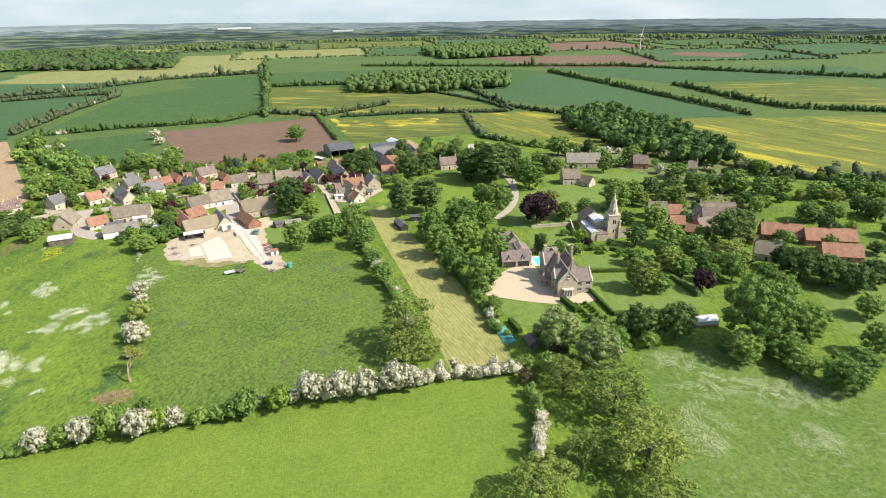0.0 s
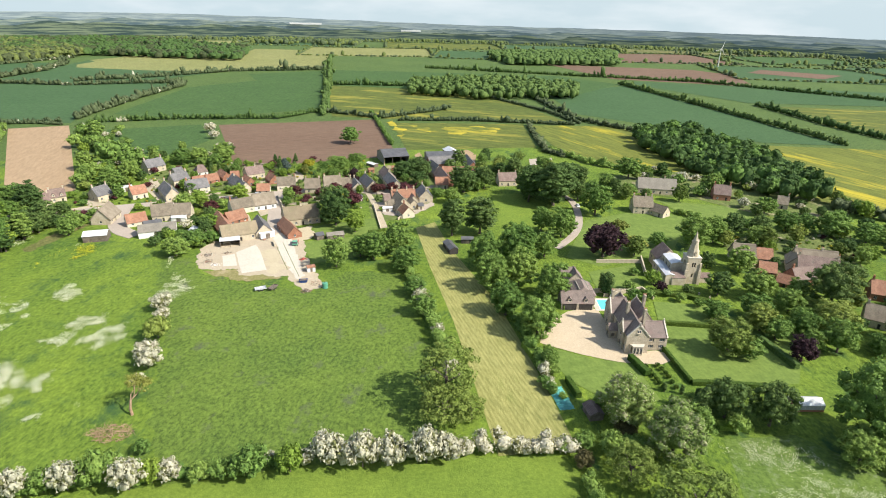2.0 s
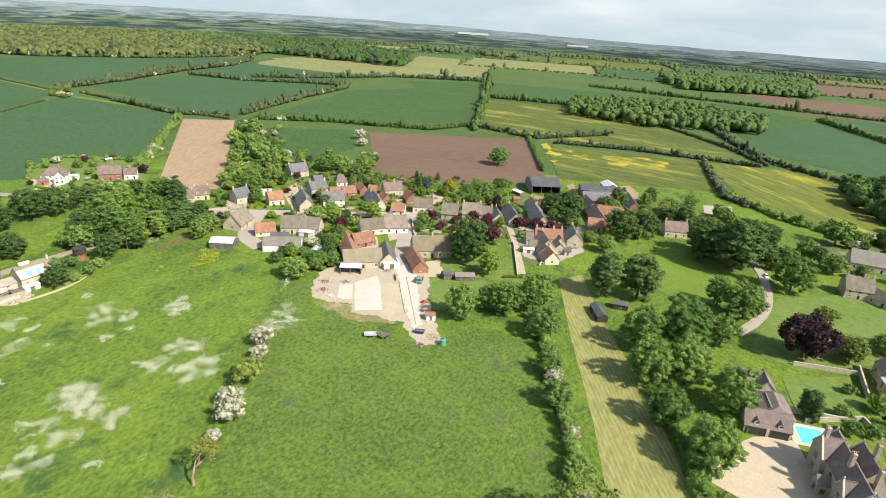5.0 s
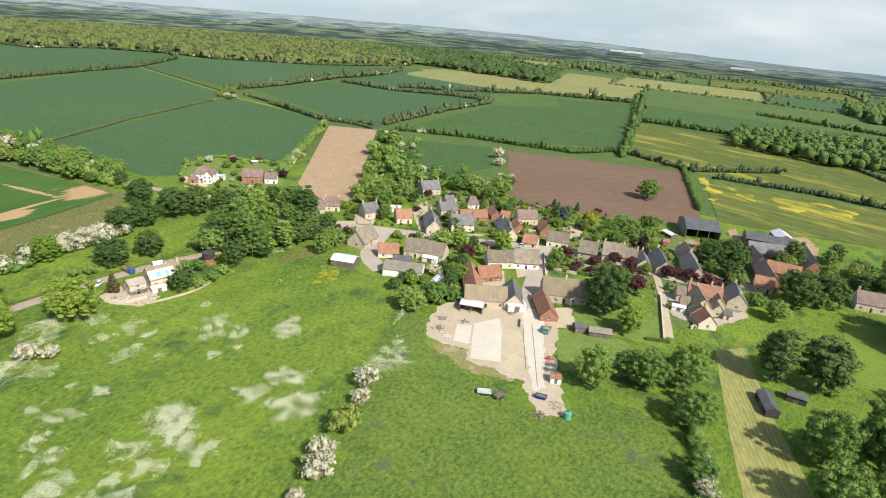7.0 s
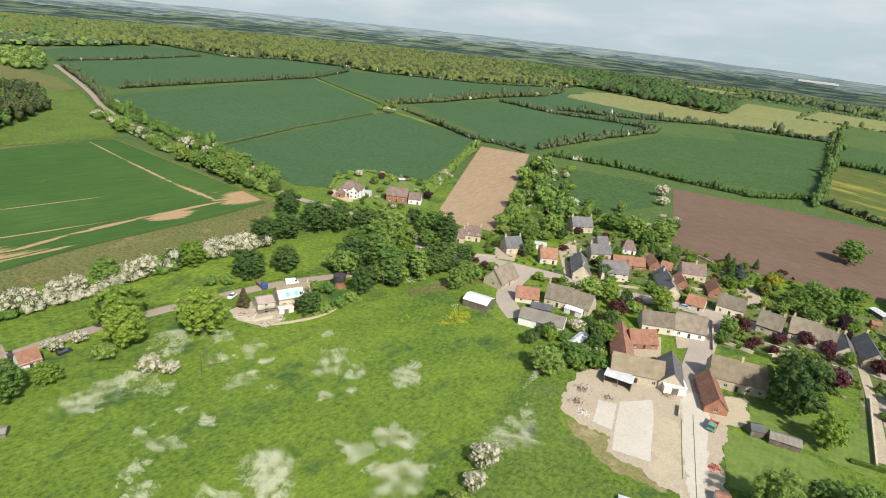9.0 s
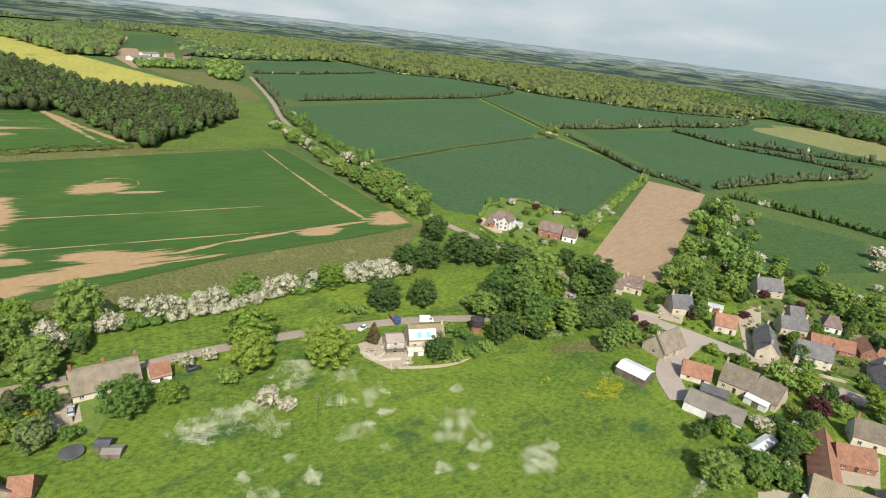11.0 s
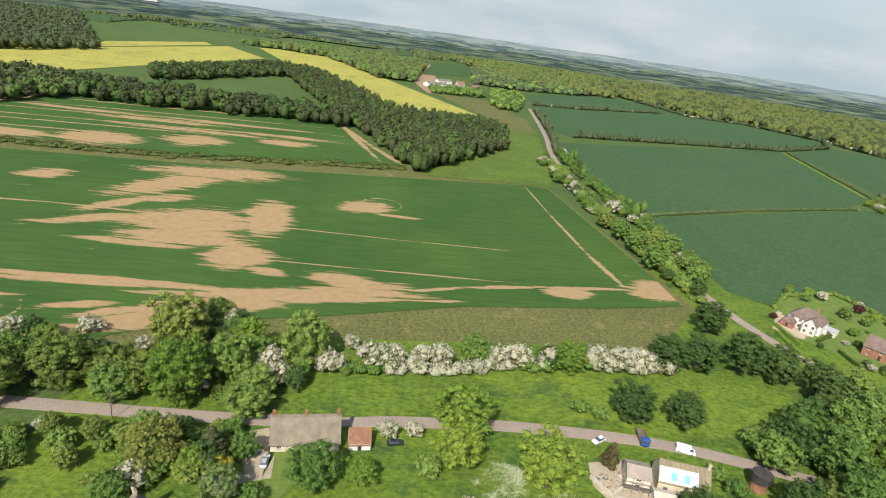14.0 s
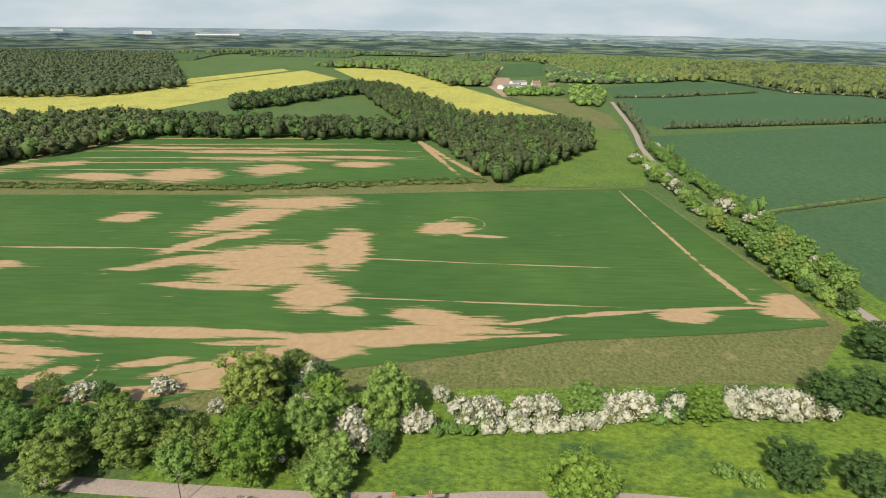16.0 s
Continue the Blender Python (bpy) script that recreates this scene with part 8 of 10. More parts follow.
hedge([(274.6, 954.5), (317.5, 757.2), (360.2, 538.4)], 5, 5, far=True, leaf='dark')
hedge([(392.0, 767.1), (402.8, 638.5), (416.7, 569.3), (507.6, 522.6)], 5, 5, far=True, leaf='dark')
hedge([(-117.8, 630.9), (-149.2, 845.7), (-226.6, 1294.0)], 6, 7, far=True, leaf='dark')
hedge([(-154.1, 876.4), (-38.8, 877.9)], 5, 5, far=True, leaf='dark')
hedge([(-497.9, 850.9), (-417.9, 913.1), (-340.2, 1013.5), (-189.8, 1069.8)], 6, 6, blossom=0.05, far=True)
hedge([(-27.1, 1138.1), (232.4, 1059.3), (417.2, 1003.8), (688.7, 752.0)], 5, 5, far=True, leaf='dark')
hedge([(236.0, 360.2), (259.2, 335.3), (306.8, 314.3)], 6, 6, far=True)
hedge([(-491.2, 581.6), (-393.1, 552.6), (-344.7, 571.3)], 4, 4, blossom=0.05, far=True)
hedge([(-371.7, 530.9), (-320.7, 442.9), (-279.8, 374.5)], 5, 5, blossom=0.15)
hedge([(-446.4, -271.6), (-465.4, -144.8), (-472.8, -2.8), (-507.8, 163.2)], 8, 1.7, leaf='spring', label="rough scrubby strip between crops")
hedge([(-826.0, 668.0), (-904.0, 790.0), (-985.0, 838.0)], 5, 5, far=True, blossom=0.08)
hedge([(-990.0, 360.0), (-1014.0, 448.0), (-1100.0, 612.0)], 4, 4, far=True, blossom=0.05)
hedge([(-1262.0, 630.0), (-1105.0, 668.0), (-1088.0, 764.0), (-988.0, 836.0), (-888.0, 858.0), (-828.0, 917.0), (-758.0, 977.0), (-722.0, 1066.0), (-690.0, 1190.0)], 6, 4.5, far=True, blossom=0.14, label="white-flecked thorn edge of the wood")
hedge([(-588.0, 610.0), (-588.0, 660.0), (-590.0, 701.0), (-610.0, 854.0), (-608.0, 972.0), (-640.0, 1080.0)], 7, 7, far=True, blossom=0.1, label="tall mixed hedge between wheat fields")
sheet("rape_field", RAPE_FULL, [(-1728.0, 1500.0), (-1710.0, 1590.0), (-1400.0, 1640.0), (-1314.0, 1552.0), (-1432.0, 1440.0)], 0.36, "yellow oilseed field behind the wood", "field")
hedge([(25.1, 239.6), (31.6, 215.8), (34.9, 193.6), (37.2, 173.7)], 3, 2.8, blossom=0.03, label="overgrown hedge between hay strip and garden")
hedge([(-16.3, 273.9), (-7.2, 246.0), (-1.7, 223.2), (3.3, 201.6), (9.1, 173.2)], 3.6, 3.8, blossom=0.15, label="bushy hedge beside the hay strip")

# ---- trees by the manor and church ----
tree(63.3, 148.7, 8.0, 16.1, "round", "chestnut")
tree(37.1, 271.2, 8.4, 18.5, "round", "oak")
tree(68.5, 354.9, 12.1, 26.6, "tall", "dark")
tree(55.1, 361.0, 7.2, 21.6, "tall", "dark")
tree(4.4, 161.6, 7.3, 11.6, "open", "ash")
tree(60.1, 126.9, 9.3, 15.8, "open", "ash")
tree(60.7, 106.7, 9.6, 15.4, "open", "ash")
tree(32.0, 99.3, 7.7, 12.4, "open", "ash")
tree(57.8, 91.2, 7.5, 11.9, "open", "ash")
tree(78.8, 280.2, 9.6, 16.9, "dome", "copper")
tree(94.0, 281.9, 4.7, 10.4, "round", "ash")
tree(84.4, 165.4, 5.4, 12.9, "round", "dark")
tree(95.7, 162.1, 6.1, 14.6, "round", "dark")
tree(157.1, 234.3, 9.8, 19.6, "round", "dark")
tree(119.6, 155.7, 11.4, 25.1, "round", "oak")
tree(111.0, 147.3, 6.1, 11.0, "round", "oak")
tree(133.7, 153.1, 7.4, 16.3, "round", "oak")
tree(139.3, 201.2, 5.9, 13.1, "round", "oak")
tree(133.0, 211.2, 4.8, 10.5, "round", "oak")
tree(154.4, 143.7, 5.4, 11.9, "round", "oak")
tree(167.5, 199.5, 8.3, 13.2, "dome", "dark")
tree(175.0, 193.2, 8.1, 13.0, "dome", "dark")
tree(181.1, 185.7, 7.5, 11.9, "dome", "dark")
tree(193.6, 190.4, 6.7, 10.8, "dome", "dark")
tree(166.6, 208.5, 5.7, 10.9, "dome", "dark")
tree(69.5, 241.2, 1.6, 8.5, "column", "dark")
tree(71.2, 239.7, 1.5, 8.5, "column", "dark")
tree(77.9, 166.0, 2.3, 9.3, "column", "dark")
tree(206.5, 313.4, 8.7, 13.9, "round", "oak")
tree(218.5, 304.1, 7.2, 11.5, "round", "oak")
tree(230.7, 303.9, 6.6, 10.5, "round", "oak")
tree(244.8, 292.3, 7.0, 11.2, "round", "oak")
tree(263.1, 294.3, 9.0, 14.4, "round", "oak")
tree(276.5, 288.8, 6.4, 10.2, "round", "oak")
tree(214.7, 260.5, 6.3, 11.4, "round", "oak")
tree(230.5, 260.3, 5.2, 8.4, "round", "oak")
tree(188.5, 346.8, 6.5, 10.4, "round", "oak")
tree(176.5, 390.0, 6.4, 12.8, "round", "oak")
tree(186.0, 320.4, 6.8, 10.9, "round", "oak")
tree(196.8, 320.6, 6.1, 9.8, "round", "oak")
tree(139.5, 389.5, 4.0, 8.7, "round", "dark")
tree(153.0, 310.4, 5.9, 12.9, "round", "dark")
tree(165.6, 308.3, 5.9, 12.9, "round", "dark")
tree(247.0, 265.7, 5.3, 11.7, "round", "dark")
tree(250.3, 256.5, 5.2, 11.4, "round", "dark")

# ---- trees along the hay strip ----
tree(8.7, 303.6, 6.7, 20.1, "tall", "dark")
tree(23.0, 307.2, 8.3, 20.0, "tall", "dark")
tree(22.3, 264.9, 7.6, 16.7, "round", "oak")
tree(38.9, 284.8, 6.7, 14.8, "round", "oak")
tree(24.3, 244.1, 7.4, 16.2, "round", "oak")
tree(35.9, 248.4, 7.5, 16.4, "round", "oak")
tree(47.2, 236.7, 7.1, 15.6, "round", "oak")
tree(27.7, 223.1, 6.3, 13.9, "round", "oak")
tree(63.7, 304.9, 7.2, 15.7, "round", "oak")
tree(55.0, 312.6, 5.3, 13.7, "round", "oak")
tree(37.4, 208.8, 7.6, 15.2, "round", "oak")
tree(38.4, 189.3, 3.1, 6.9, "round", "oak")
tree(51.2, 278.9, 5.6, 12.4, "round", "oak")
tree(5.4, 171.0, 9.3, 18.6, "open", "ash")
tree(12.2, 163.3, 4.1, 7.3, "open", "ash")
tree(-27.2, 272.3, 6.1, 13.4, "round", "oak")
tree(-2.9, 222.1, 4.9, 8.9, "round", "oak")
tree(-6.8, 238.1, 4.9, 7.8, "round", "oak")
tree(4.6, 194.8, 4.0, 5.5, "round", "oak")
tree(-5.4, 233.2, 2.8, 4.8, "bush", "may")
tree(2.2, 208.3, 2.7, 4.5, "bush", "may")
tree(-88.0, 184.8, 4.3, 7.2, "bush", "may")
tree(-87.1, 176.2, 2.2, 3.7, "bush", "may")
dead_tree(-82.4, 162.3, 13.0, "half-dead tree with pale bare limbs and few leaves")
brushwood(-84.5, 154.6, 6.0, "tangle of fallen brown branches in the grass")
tree(-94.9, 132.8, 3.4, 7.4, "bush", "may")
tree(-84.0, 134.8, 3.9, 8.6, "bush", "may")
tree(-69.8, 135.2, 4.2, 9.3, "bush", "may")
tree(-61.6, 138.3, 3.0, 6.5, "bush", "may")
tree(-39.6, 144.7, 2.0, 3.4, "bush", "may")
tree(-24.5, 144.2, 4.5, 9.8, "bush", "may")
tree(-16.1, 143.8, 4.7, 10.4, "bush", "may")
tree(-8.9, 144.7, 4.2, 9.3, "bush", "may")
tree(-0.1, 145.7, 4.8, 10.6, "bush", "may")
tree(4.9, 146.7, 3.7, 8.2, "bush", "may")
tree(-89.3, 134.1, 3.1, 6.9, "bush", "oak")
tree(-77.4, 137.2, 4.5, 9.9, "bush", "oak")
tree(-72.6, 147.6, 2.3, 3.9, "bush", "oak")
tree(-54.7, 138.6, 3.0, 5.1, "bush", "oak")
tree(-49.7, 139.6, 3.0, 5.1, "bush", "oak")
tree(-43.0, 140.6, 4.9, 8.4, "bush", "oak")
tree(-65.6, 137.7, 3.2, 7.1, "bush", "lime")
tree(-33.6, 142.0, 3.6, 7.9, "bush", "lime")
tree(-51.3, 315.0, 8.2, 19.7, "round", "dark")
tree(16.9, 377.9, 9.1, 17.2, "round", "dark")
tree(30.4, 386.3, 6.6, 14.6, "round", "dark")
tree(57.5, 373.5, 8.9, 19.5, "round", "dark")
tree(76.4, 368.1, 11.1, 22.3, "round", "dark")
tree(89.5, 340.2, 8.5, 18.8, "round", "oak")
tree(131.1, 417.7, 8.4, 15.1, "round", "oak")
tree(106.7, 382.1, 5.8, 12.7, "round", "oak")
tree(95.6, 313.3, 4.2, 7.1, "bush", "willow")
tree(95.3, 287.8, 5.3, 7.9, "bush", "willow")
tree(108.8, 293.5, 4.4, 7.9, "round", "oak")
tree(126.4, 294.5, 8.7, 17.3, "round", "oak")
tree(139.1, 301.2, 6.4, 14.1, "round", "oak")
tree(104.3, 243.5, 2.4, 4.3, "round", "dark")
tree(116.5, 243.1, 5.5, 10.5, "round", "dark")
tree(123.2, 270.5, 3.5, 7.8, "round", "dark")
tree(69.2, 244.3, 1.6, 8.1, "column", "dark")
tree(71.3, 242.9, 1.8, 9.1, "column", "dark")
tree(149.8, 306.7, 1.5, 7.5, "column", "dark")
tree(93.7, 244.9, 2.8, 4.8, "bush", "copper")
tree(92.6, 252.5, 3.8, 6.4, "bush", "lime")

# ---- trees in the village ----
tree(-516.3, 279.3, 4.6, 10.2, "round", "oak")
tree(-451.1, 282.9, 4.6, 10.1, "round", "oak")
tree(-397.8, 286.0, 5.6, 12.3, "round", "oak")
tree(-378.0, 287.8, 6.3, 13.8, "round", "oak")
tree(-356.3, 288.5, 6.8, 14.9, "round", "oak")
tree(-376.0, 304.8, 6.2, 13.7, "round", "oak")
tree(-417.6, 282.7, 5.4, 11.8, "round", "ash")
tree(-385.5, 298.1, 5.4, 11.8, "round", "ash")
tree(-477.3, 313.3, 4.2, 7.2, "bush", "oak")
tree(-345.0, 305.4, 5.1, 8.7, "bush", "oak")
tree(-360.4, 309.5, 4.9, 8.4, "bush", "oak")
tree(-75.0, 349.5, 2.0, 3.4, "bush", "red")
tree(-53.7, 372.2, 2.3, 4.0, "bush", "red")
tree(-32.9, 376.4, 2.8, 4.7, "bush", "red")
tree(-21.7, 379.8, 3.0, 5.1, "bush", "red")
tree(-15.7, 376.6, 3.0, 5.0, "bush", "red")
tree(-54.3, 406.4, 2.6, 6.7, "tall", "copper")
tree(-50.9, 393.2, 1.9, 5.0, "tall", "copper")
tree(-64.6, 414.5, 6.5, 12.4, "round", "oak")
tree(-74.2, 402.7, 3.8, 6.8, "round", "oak")
tree(-68.2, 401.6, 3.5, 7.6, "round", "oak")
tree(-76.6, 395.9, 2.9, 6.3, "round", "oak")
tree(-56.0, 417.4, 3.5, 7.8, "round", "oak")
tree(-19.9, 394.4, 3.1, 6.9, "round", "oak")
tree(-6.4, 384.9, 2.7, 6.0, "round", "oak")
tree(0.1, 364.4, 3.2, 7.0, "round", "oak")
tree(9.3, 355.8, 5.2, 9.4, "round", "oak")
tree(-84.2, 344.8, 2.8, 6.1, "round", "oak")
tree(-23.0, 424.7, 3.4, 7.5, "round", "dark")
tree(-17.4, 426.1, 3.4, 7.5, "round", "dark")
tree(-11.6, 426.7, 3.7, 8.1, "round", "dark")
tree(-5.2, 424.7, 3.3, 7.3, "round", "dark")
tree(123.3, 194.9, 4.7, 9.5, "round", "copper")
tree(-200.0, 118.3, 2.9, 6.4, "bush", "gold")
tree(1.9, 375.0, 2.1, 3.6, "bush", "lime")
tree(-28.4, 363.3, 1.5, 2.5, "bush", "lime")
tree(-30.0, 339.3, 1.6, 2.7, "bush", "lime")
tree(-28.8, 391.5, 2.1, 3.6, "bush", "lime")
tree(-137.3, 335.1, 5.9, 10.0, "bush", "oak")
tree(-118.1, 339.4, 3.4, 5.8, "bush", "oak")
tree(-39.6, 396.1, 2.4, 4.2, "bush", "oak")
tree(-28.5, 408.2, 2.5, 4.2, "bush", "oak")
tree(4.0, 367.8, 2.8, 4.7, "bush", "oak")
tree(16.6, 415.3, 2.6, 4.4, "bush", "oak")
tree(-54.7, 325.6, 8.4, 18.5, "round", "dark")
tree(-40.1, 306.1, 5.3, 11.7, "round", "lime")
tree(-113.1, 353.5, 5.2, 9.9, "round", "lime")
tree(-131.6, 341.1, 5.8, 9.2, "round", "lime")
tree(-114.1, 306.8, 5.0, 8.0, "round", "lime")
tree(-88.5, 426.3, 4.0, 6.7, "bush", "gold")
tree(-87.9, 410.8, 2.9, 7.0, "tall", "willow")
tree(-103.5, 419.5, 4.9, 8.8, "cone", "blue")
tree(-67.1, 421.8, 5.8, 10.4, "round", "oak")
tree(-73.8, 409.6, 4.5, 10.0, "round", "oak")
tree(-116.2, 272.4, 6.1, 9.2, "round", "oak")
tree(-112.7, 284.5, 5.5, 8.2, "round", "oak")
tree(-193.6, 366.3, 6.8, 15.1, "round", "oak")
tree(-192.1, 386.7, 6.5, 14.3, "round", "oak")
tree(-178.7, 431.0, 7.0, 11.3, "round", "oak")
tree(-167.6, 436.2, 7.0, 11.2, "round", "oak")
tree(-152.0, 439.0, 8.3, 14.0, "round", "oak")
tree(-151.9, 423.5, 4.7, 10.3, "round", "oak")
tree(-71.2, 506.1, 7.8, 14.0, "round", "oak")
tree(-216.0, 380.7, 5.3, 11.7, "round", "oak")
tree(-235.3, 412.2, 5.9, 12.9, "round", "oak")
tree(-275.6, 500.6, 7.2, 15.9, "round", "oak")
tree(-144.6, 362.2, 3.4, 7.5, "round", "oak")
tree(-100.0, 222.1, 4.1, 7.0, "bush", "may")
tree(-96.5, 214.1, 3.0, 5.1, "bush", "may")
tree(-91.1, 190.7, 3.7, 6.2, "bush", "may")
tree(-295.1, 517.1, 5.7, 9.7, "bush", "may")
tree(-197.5, 538.9, 5.3, 9.0, "bush", "may")
tree(-185.4, 514.6, 4.2, 7.1, "bush", "may")
tree(-190.1, 174.1, 3.4, 5.7, "bush", "may")
tree(-450.4, 299.8, 5.5, 9.4, "bush", "may")
tree(-93.0, 202.3, 4.8, 8.1, "bush", "ash")
tree(-121.4, 331.6, 4.0, 6.8, "bush", "red")
tree(-83.0, 360.2, 4.5, 7.7, "bush", "red")
tree(-69.0, 364.6, 3.0, 5.1, "bush", "red")
tree(-45.6, 346.3, 4.9, 8.3, "bush", "red")
tree(-74.5, 354.6, 2.4, 4.2, "bush", "red")
tree(-61.6, 373.3, 3.5, 6.0, "bush", "red")
tree(-53.5, 375.2, 3.0, 5.1, "bush", "red")
tree(-21.3, 407.1, 7.1, 11.4, "round", "dark")
tree(-13.3, 419.5, 7.3, 11.6, "round", "dark")
tree(-11.2, 394.9, 5.3, 8.5, "round", "dark")
tree(-8.2, 409.4, 5.0, 11.0, "round", "dark")
tree(-36.1, 372.3, 3.8, 6.5, "bush", "red")
tree(-26.8, 374.9, 3.8, 6.4, "bush", "red")
tree(-18.4, 372.5, 4.1, 7.0, "bush", "red")
tree(-10.7, 379.2, 3.2, 5.5, "bush", "red")
tree(-54.8, 401.7, 2.2, 6.5, "tall", "copper")
tree(-42.5, 263.5, 6.3, 14.0, "round", "oak")
tree(-33.5, 275.2, 5.6, 10.6, "round", "oak")
tree(-26.7, 279.7, 5.6, 10.5, "round", "oak")
tree(-16.6, 281.3, 7.6, 15.2, "round", "oak")
tree(-11.7, 261.2, 6.5, 11.7, "round", "oak")
tree(-177.0, 293.8, 4.5, 9.9, "round", "oak")
tree(-202.4, 298.5, 4.8, 8.6, "round", "oak")
tree(-225.7, 279.4, 6.8, 15.0, "round", "oak")
tree(-213.6, 263.1, 5.9, 11.8, "round", "oak")
tree(-194.6, 274.9, 5.4, 11.8, "round", "lime")

# ---- trees by the lane ----
tree(-265.1, 283.8, 8.5, 15.3, "round", "dark")
tree(-258.3, 292.7, 6.9, 15.2, "round", "dark")
tree(-218.2, 270.3, 7.0, 14.0, "round", "dark")
tree(-195.9, 258.8, 5.5, 12.1, "round", "dark")
tree(-193.8, 231.4, 4.8, 9.7, "round", "dark")
tree(-253.8, 304.9, 6.5, 12.9, "round", "dark")
tree(-245.3, 332.9, 4.5, 10.0, "round", "dark")
tree(-209.9, 278.9, 6.5, 16.8, "tall", "oak")
tree(-225.2, 296.5, 7.9, 20.6, "tall", "oak")
tree(-201.6, 284.3, 5.1, 12.3, "tall", "oak")
tree(-212.0, 294.6, 6.3, 16.3, "round", "lime")
tree(-203.1, 196.3, 8.3, 15.8, "round", "lime")
tree(-208.6, 174.2, 7.1, 14.3, "round", "lime")
tree(-201.2, 150.4, 3.9, 7.4, "round", "lime")
tree(-199.0, 139.3, 6.2, 12.5, "round", "oak")
tree(-179.6, 304.7, 5.6, 9.0, "round", "oak")
tree(-219.4, 316.2, 4.5, 9.9, "round", "oak")
tree(-196.8, 300.8, 6.0, 10.2, "round", "oak")
tree(-211.5, 215.5, 2.5, 8.1, "cone", "dry")
tree(-206.1, 114.9, 4.2, 10.0, "cone", "pine")
tree(-203.1, 103.0, 6.6, 13.2, "open", "willow")
tree(-198.8, 119.8, 3.0, 7.5, "round", "gold")
tree(-223.3, 119.2, 6.2, 11.1, "round", "oak")
tree(-217.9, 156.4, 3.0, 5.1, "bush", "may")
tree(-218.9, 163.7, 2.7, 4.6, "bush", "may")
tree(-186.2, 178.5, 2.7, 4.5, "bush", "may")
tree(-193.7, 175.6, 2.4, 4.2, "bush", "may")
tree(-200.6, 292.6, 2.0, 3.4, "bush", "may")
tree(-194.1, 120.0, 4.5, 8.9, "round", "chestnut")
tree(-194.4, 126.8, 2.7, 4.6, "bush", "oak")
tree(-204.5, 166.6, 3.5, 5.9, "bush", "oak")
tree(-234.3, 214.0, 2.8, 4.8, "bush", "oak")
tree(-231.4, 219.4, 2.8, 4.8, "bush", "oak")
tree(-222.1, 262.7, 4.2, 7.1, "bush", "oak")
tree(-217.1, 374.4, 4.9, 8.3, "bush", "oak")
tree(-274.9, 471.9, 6.6, 11.1, "bush", "oak")
tree(-289.2, 506.1, 7.0, 12.0, "bush", "oak")
tree(-221.9, 423.0, 10.6, 18.0, "bush", "oak")
tree(-219.5, 391.0, 6.6, 11.2, "bush", "oak")
tree(-204.0, 414.8, 8.9, 15.1, "bush", "oak")
tree(-257.3, 466.3, 7.5, 12.7, "bush", "oak")
tree(-253.1, 91.7, 8.7, 19.1, "round", "ash")
tree(-232.4, 68.0, 8.8, 15.9, "round", "ash")
tree(-223.0, 55.1, 7.8, 14.1, "round", "ash")
tree(-228.0, 99.8, 8.7, 19.2, "round", "lime")
tree(-256.9, 216.5, 6.3, 11.3, "round", "lime")
tree(-222.5, 176.8, 8.3, 15.0, "round", "lime")
tree(-249.3, 130.4, 7.8, 18.8, "round", "oak")
tree(-238.9, 110.2, 6.9, 15.1, "round", "oak")
tree(-230.9, 119.0, 6.0, 10.8, "round", "oak")
tree(-226.9, 83.5, 5.9, 10.6, "round", "oak")
tree(-233.0, 39.5, 7.0, 12.6, "round", "oak")
tree(-256.1, 183.7, 5.6, 11.3, "round", "oak")
tree(-232.5, 229.1, 6.7, 12.7, "round", "dark")
tree(-230.5, 245.0, 6.1, 11.5, "round", "dark")
tree(-263.5, 254.4, 7.1, 12.7, "round", "dark")
tree(-264.2, 265.9, 7.1, 12.8, "round", "dark")
tree(-293.4, 285.7, 7.5, 13.4, "round", "dark")
tree(-257.1, 209.8, 4.4, 8.8, "round", "dark")
tree(-259.8, 143.6, 2.9, 5.8, "bush", "may")
tree(-246.1, 137.5, 4.2, 7.6, "bush", "may")
tree(-250.0, 151.7, 5.5, 9.9, "bush", "may")
tree(-253.7, 158.0, 3.7, 7.1, "bush", "may")
tree(-254.7, 166.6, 3.5, 6.6, "bush", "may")
tree(-253.9, 173.1, 4.4, 8.3, "bush", "may")
tree(-257.1, 192.0, 3.8, 7.2, "bush", "may")
tree(-256.2, 198.6, 5.0, 9.0, "bush", "may")
tree(-258.8, 228.3, 5.1, 9.1, "bush", "may")
tree(-258.5, 235.1, 5.0, 9.1, "bush", "may")
tree(-259.7, 241.9, 5.1, 9.1, "bush", "may")
tree(-263.4, 249.8, 2.9, 5.5, "bush", "may")
tree(-244.2, 120.5, 5.0, 8.6, "bush", "may")
tree(-237.6, 124.6, 4.3, 7.3, "bush", "may")
tree(-250.7, 82.2, 2.8, 4.8, "bush", "may")
tree(-256.6, 108.4, 3.5, 6.0, "bush", "may")

# ---- flower drifts ----
tufts(-162.8, 219.9, 5.5, 8.7, 33.4, 4014, FLOWER, 0.095, "drift of white flowers in the meadow grass")
tufts(-142.4, 233.3, 5.4, 7.5, 33.4, 4129, FLOWER, 0.095, "drift of white flowers in the meadow grass")
tufts(-171.2, 192.5, 5.3, 4.5, 88.2, 2855, FLOWER, 0.095, "drift of white flowers in the meadow grass")
tufts(-183.9, 203.4, 4.6, 5.3, 81.3, 1635, FLOWER, 0.095, "drift of white flowers in the meadow grass")
tufts(-184.1, 193.3, 3.7, 3.8, 32.9, 962, FLOWER, 0.095, "drift of white flowers in the meadow grass")
tufts(-175.5, 203.8, 2.3, 2.8, 33.1, 553, FLOWER, 0.095, "drift of white flowers in the meadow grass")
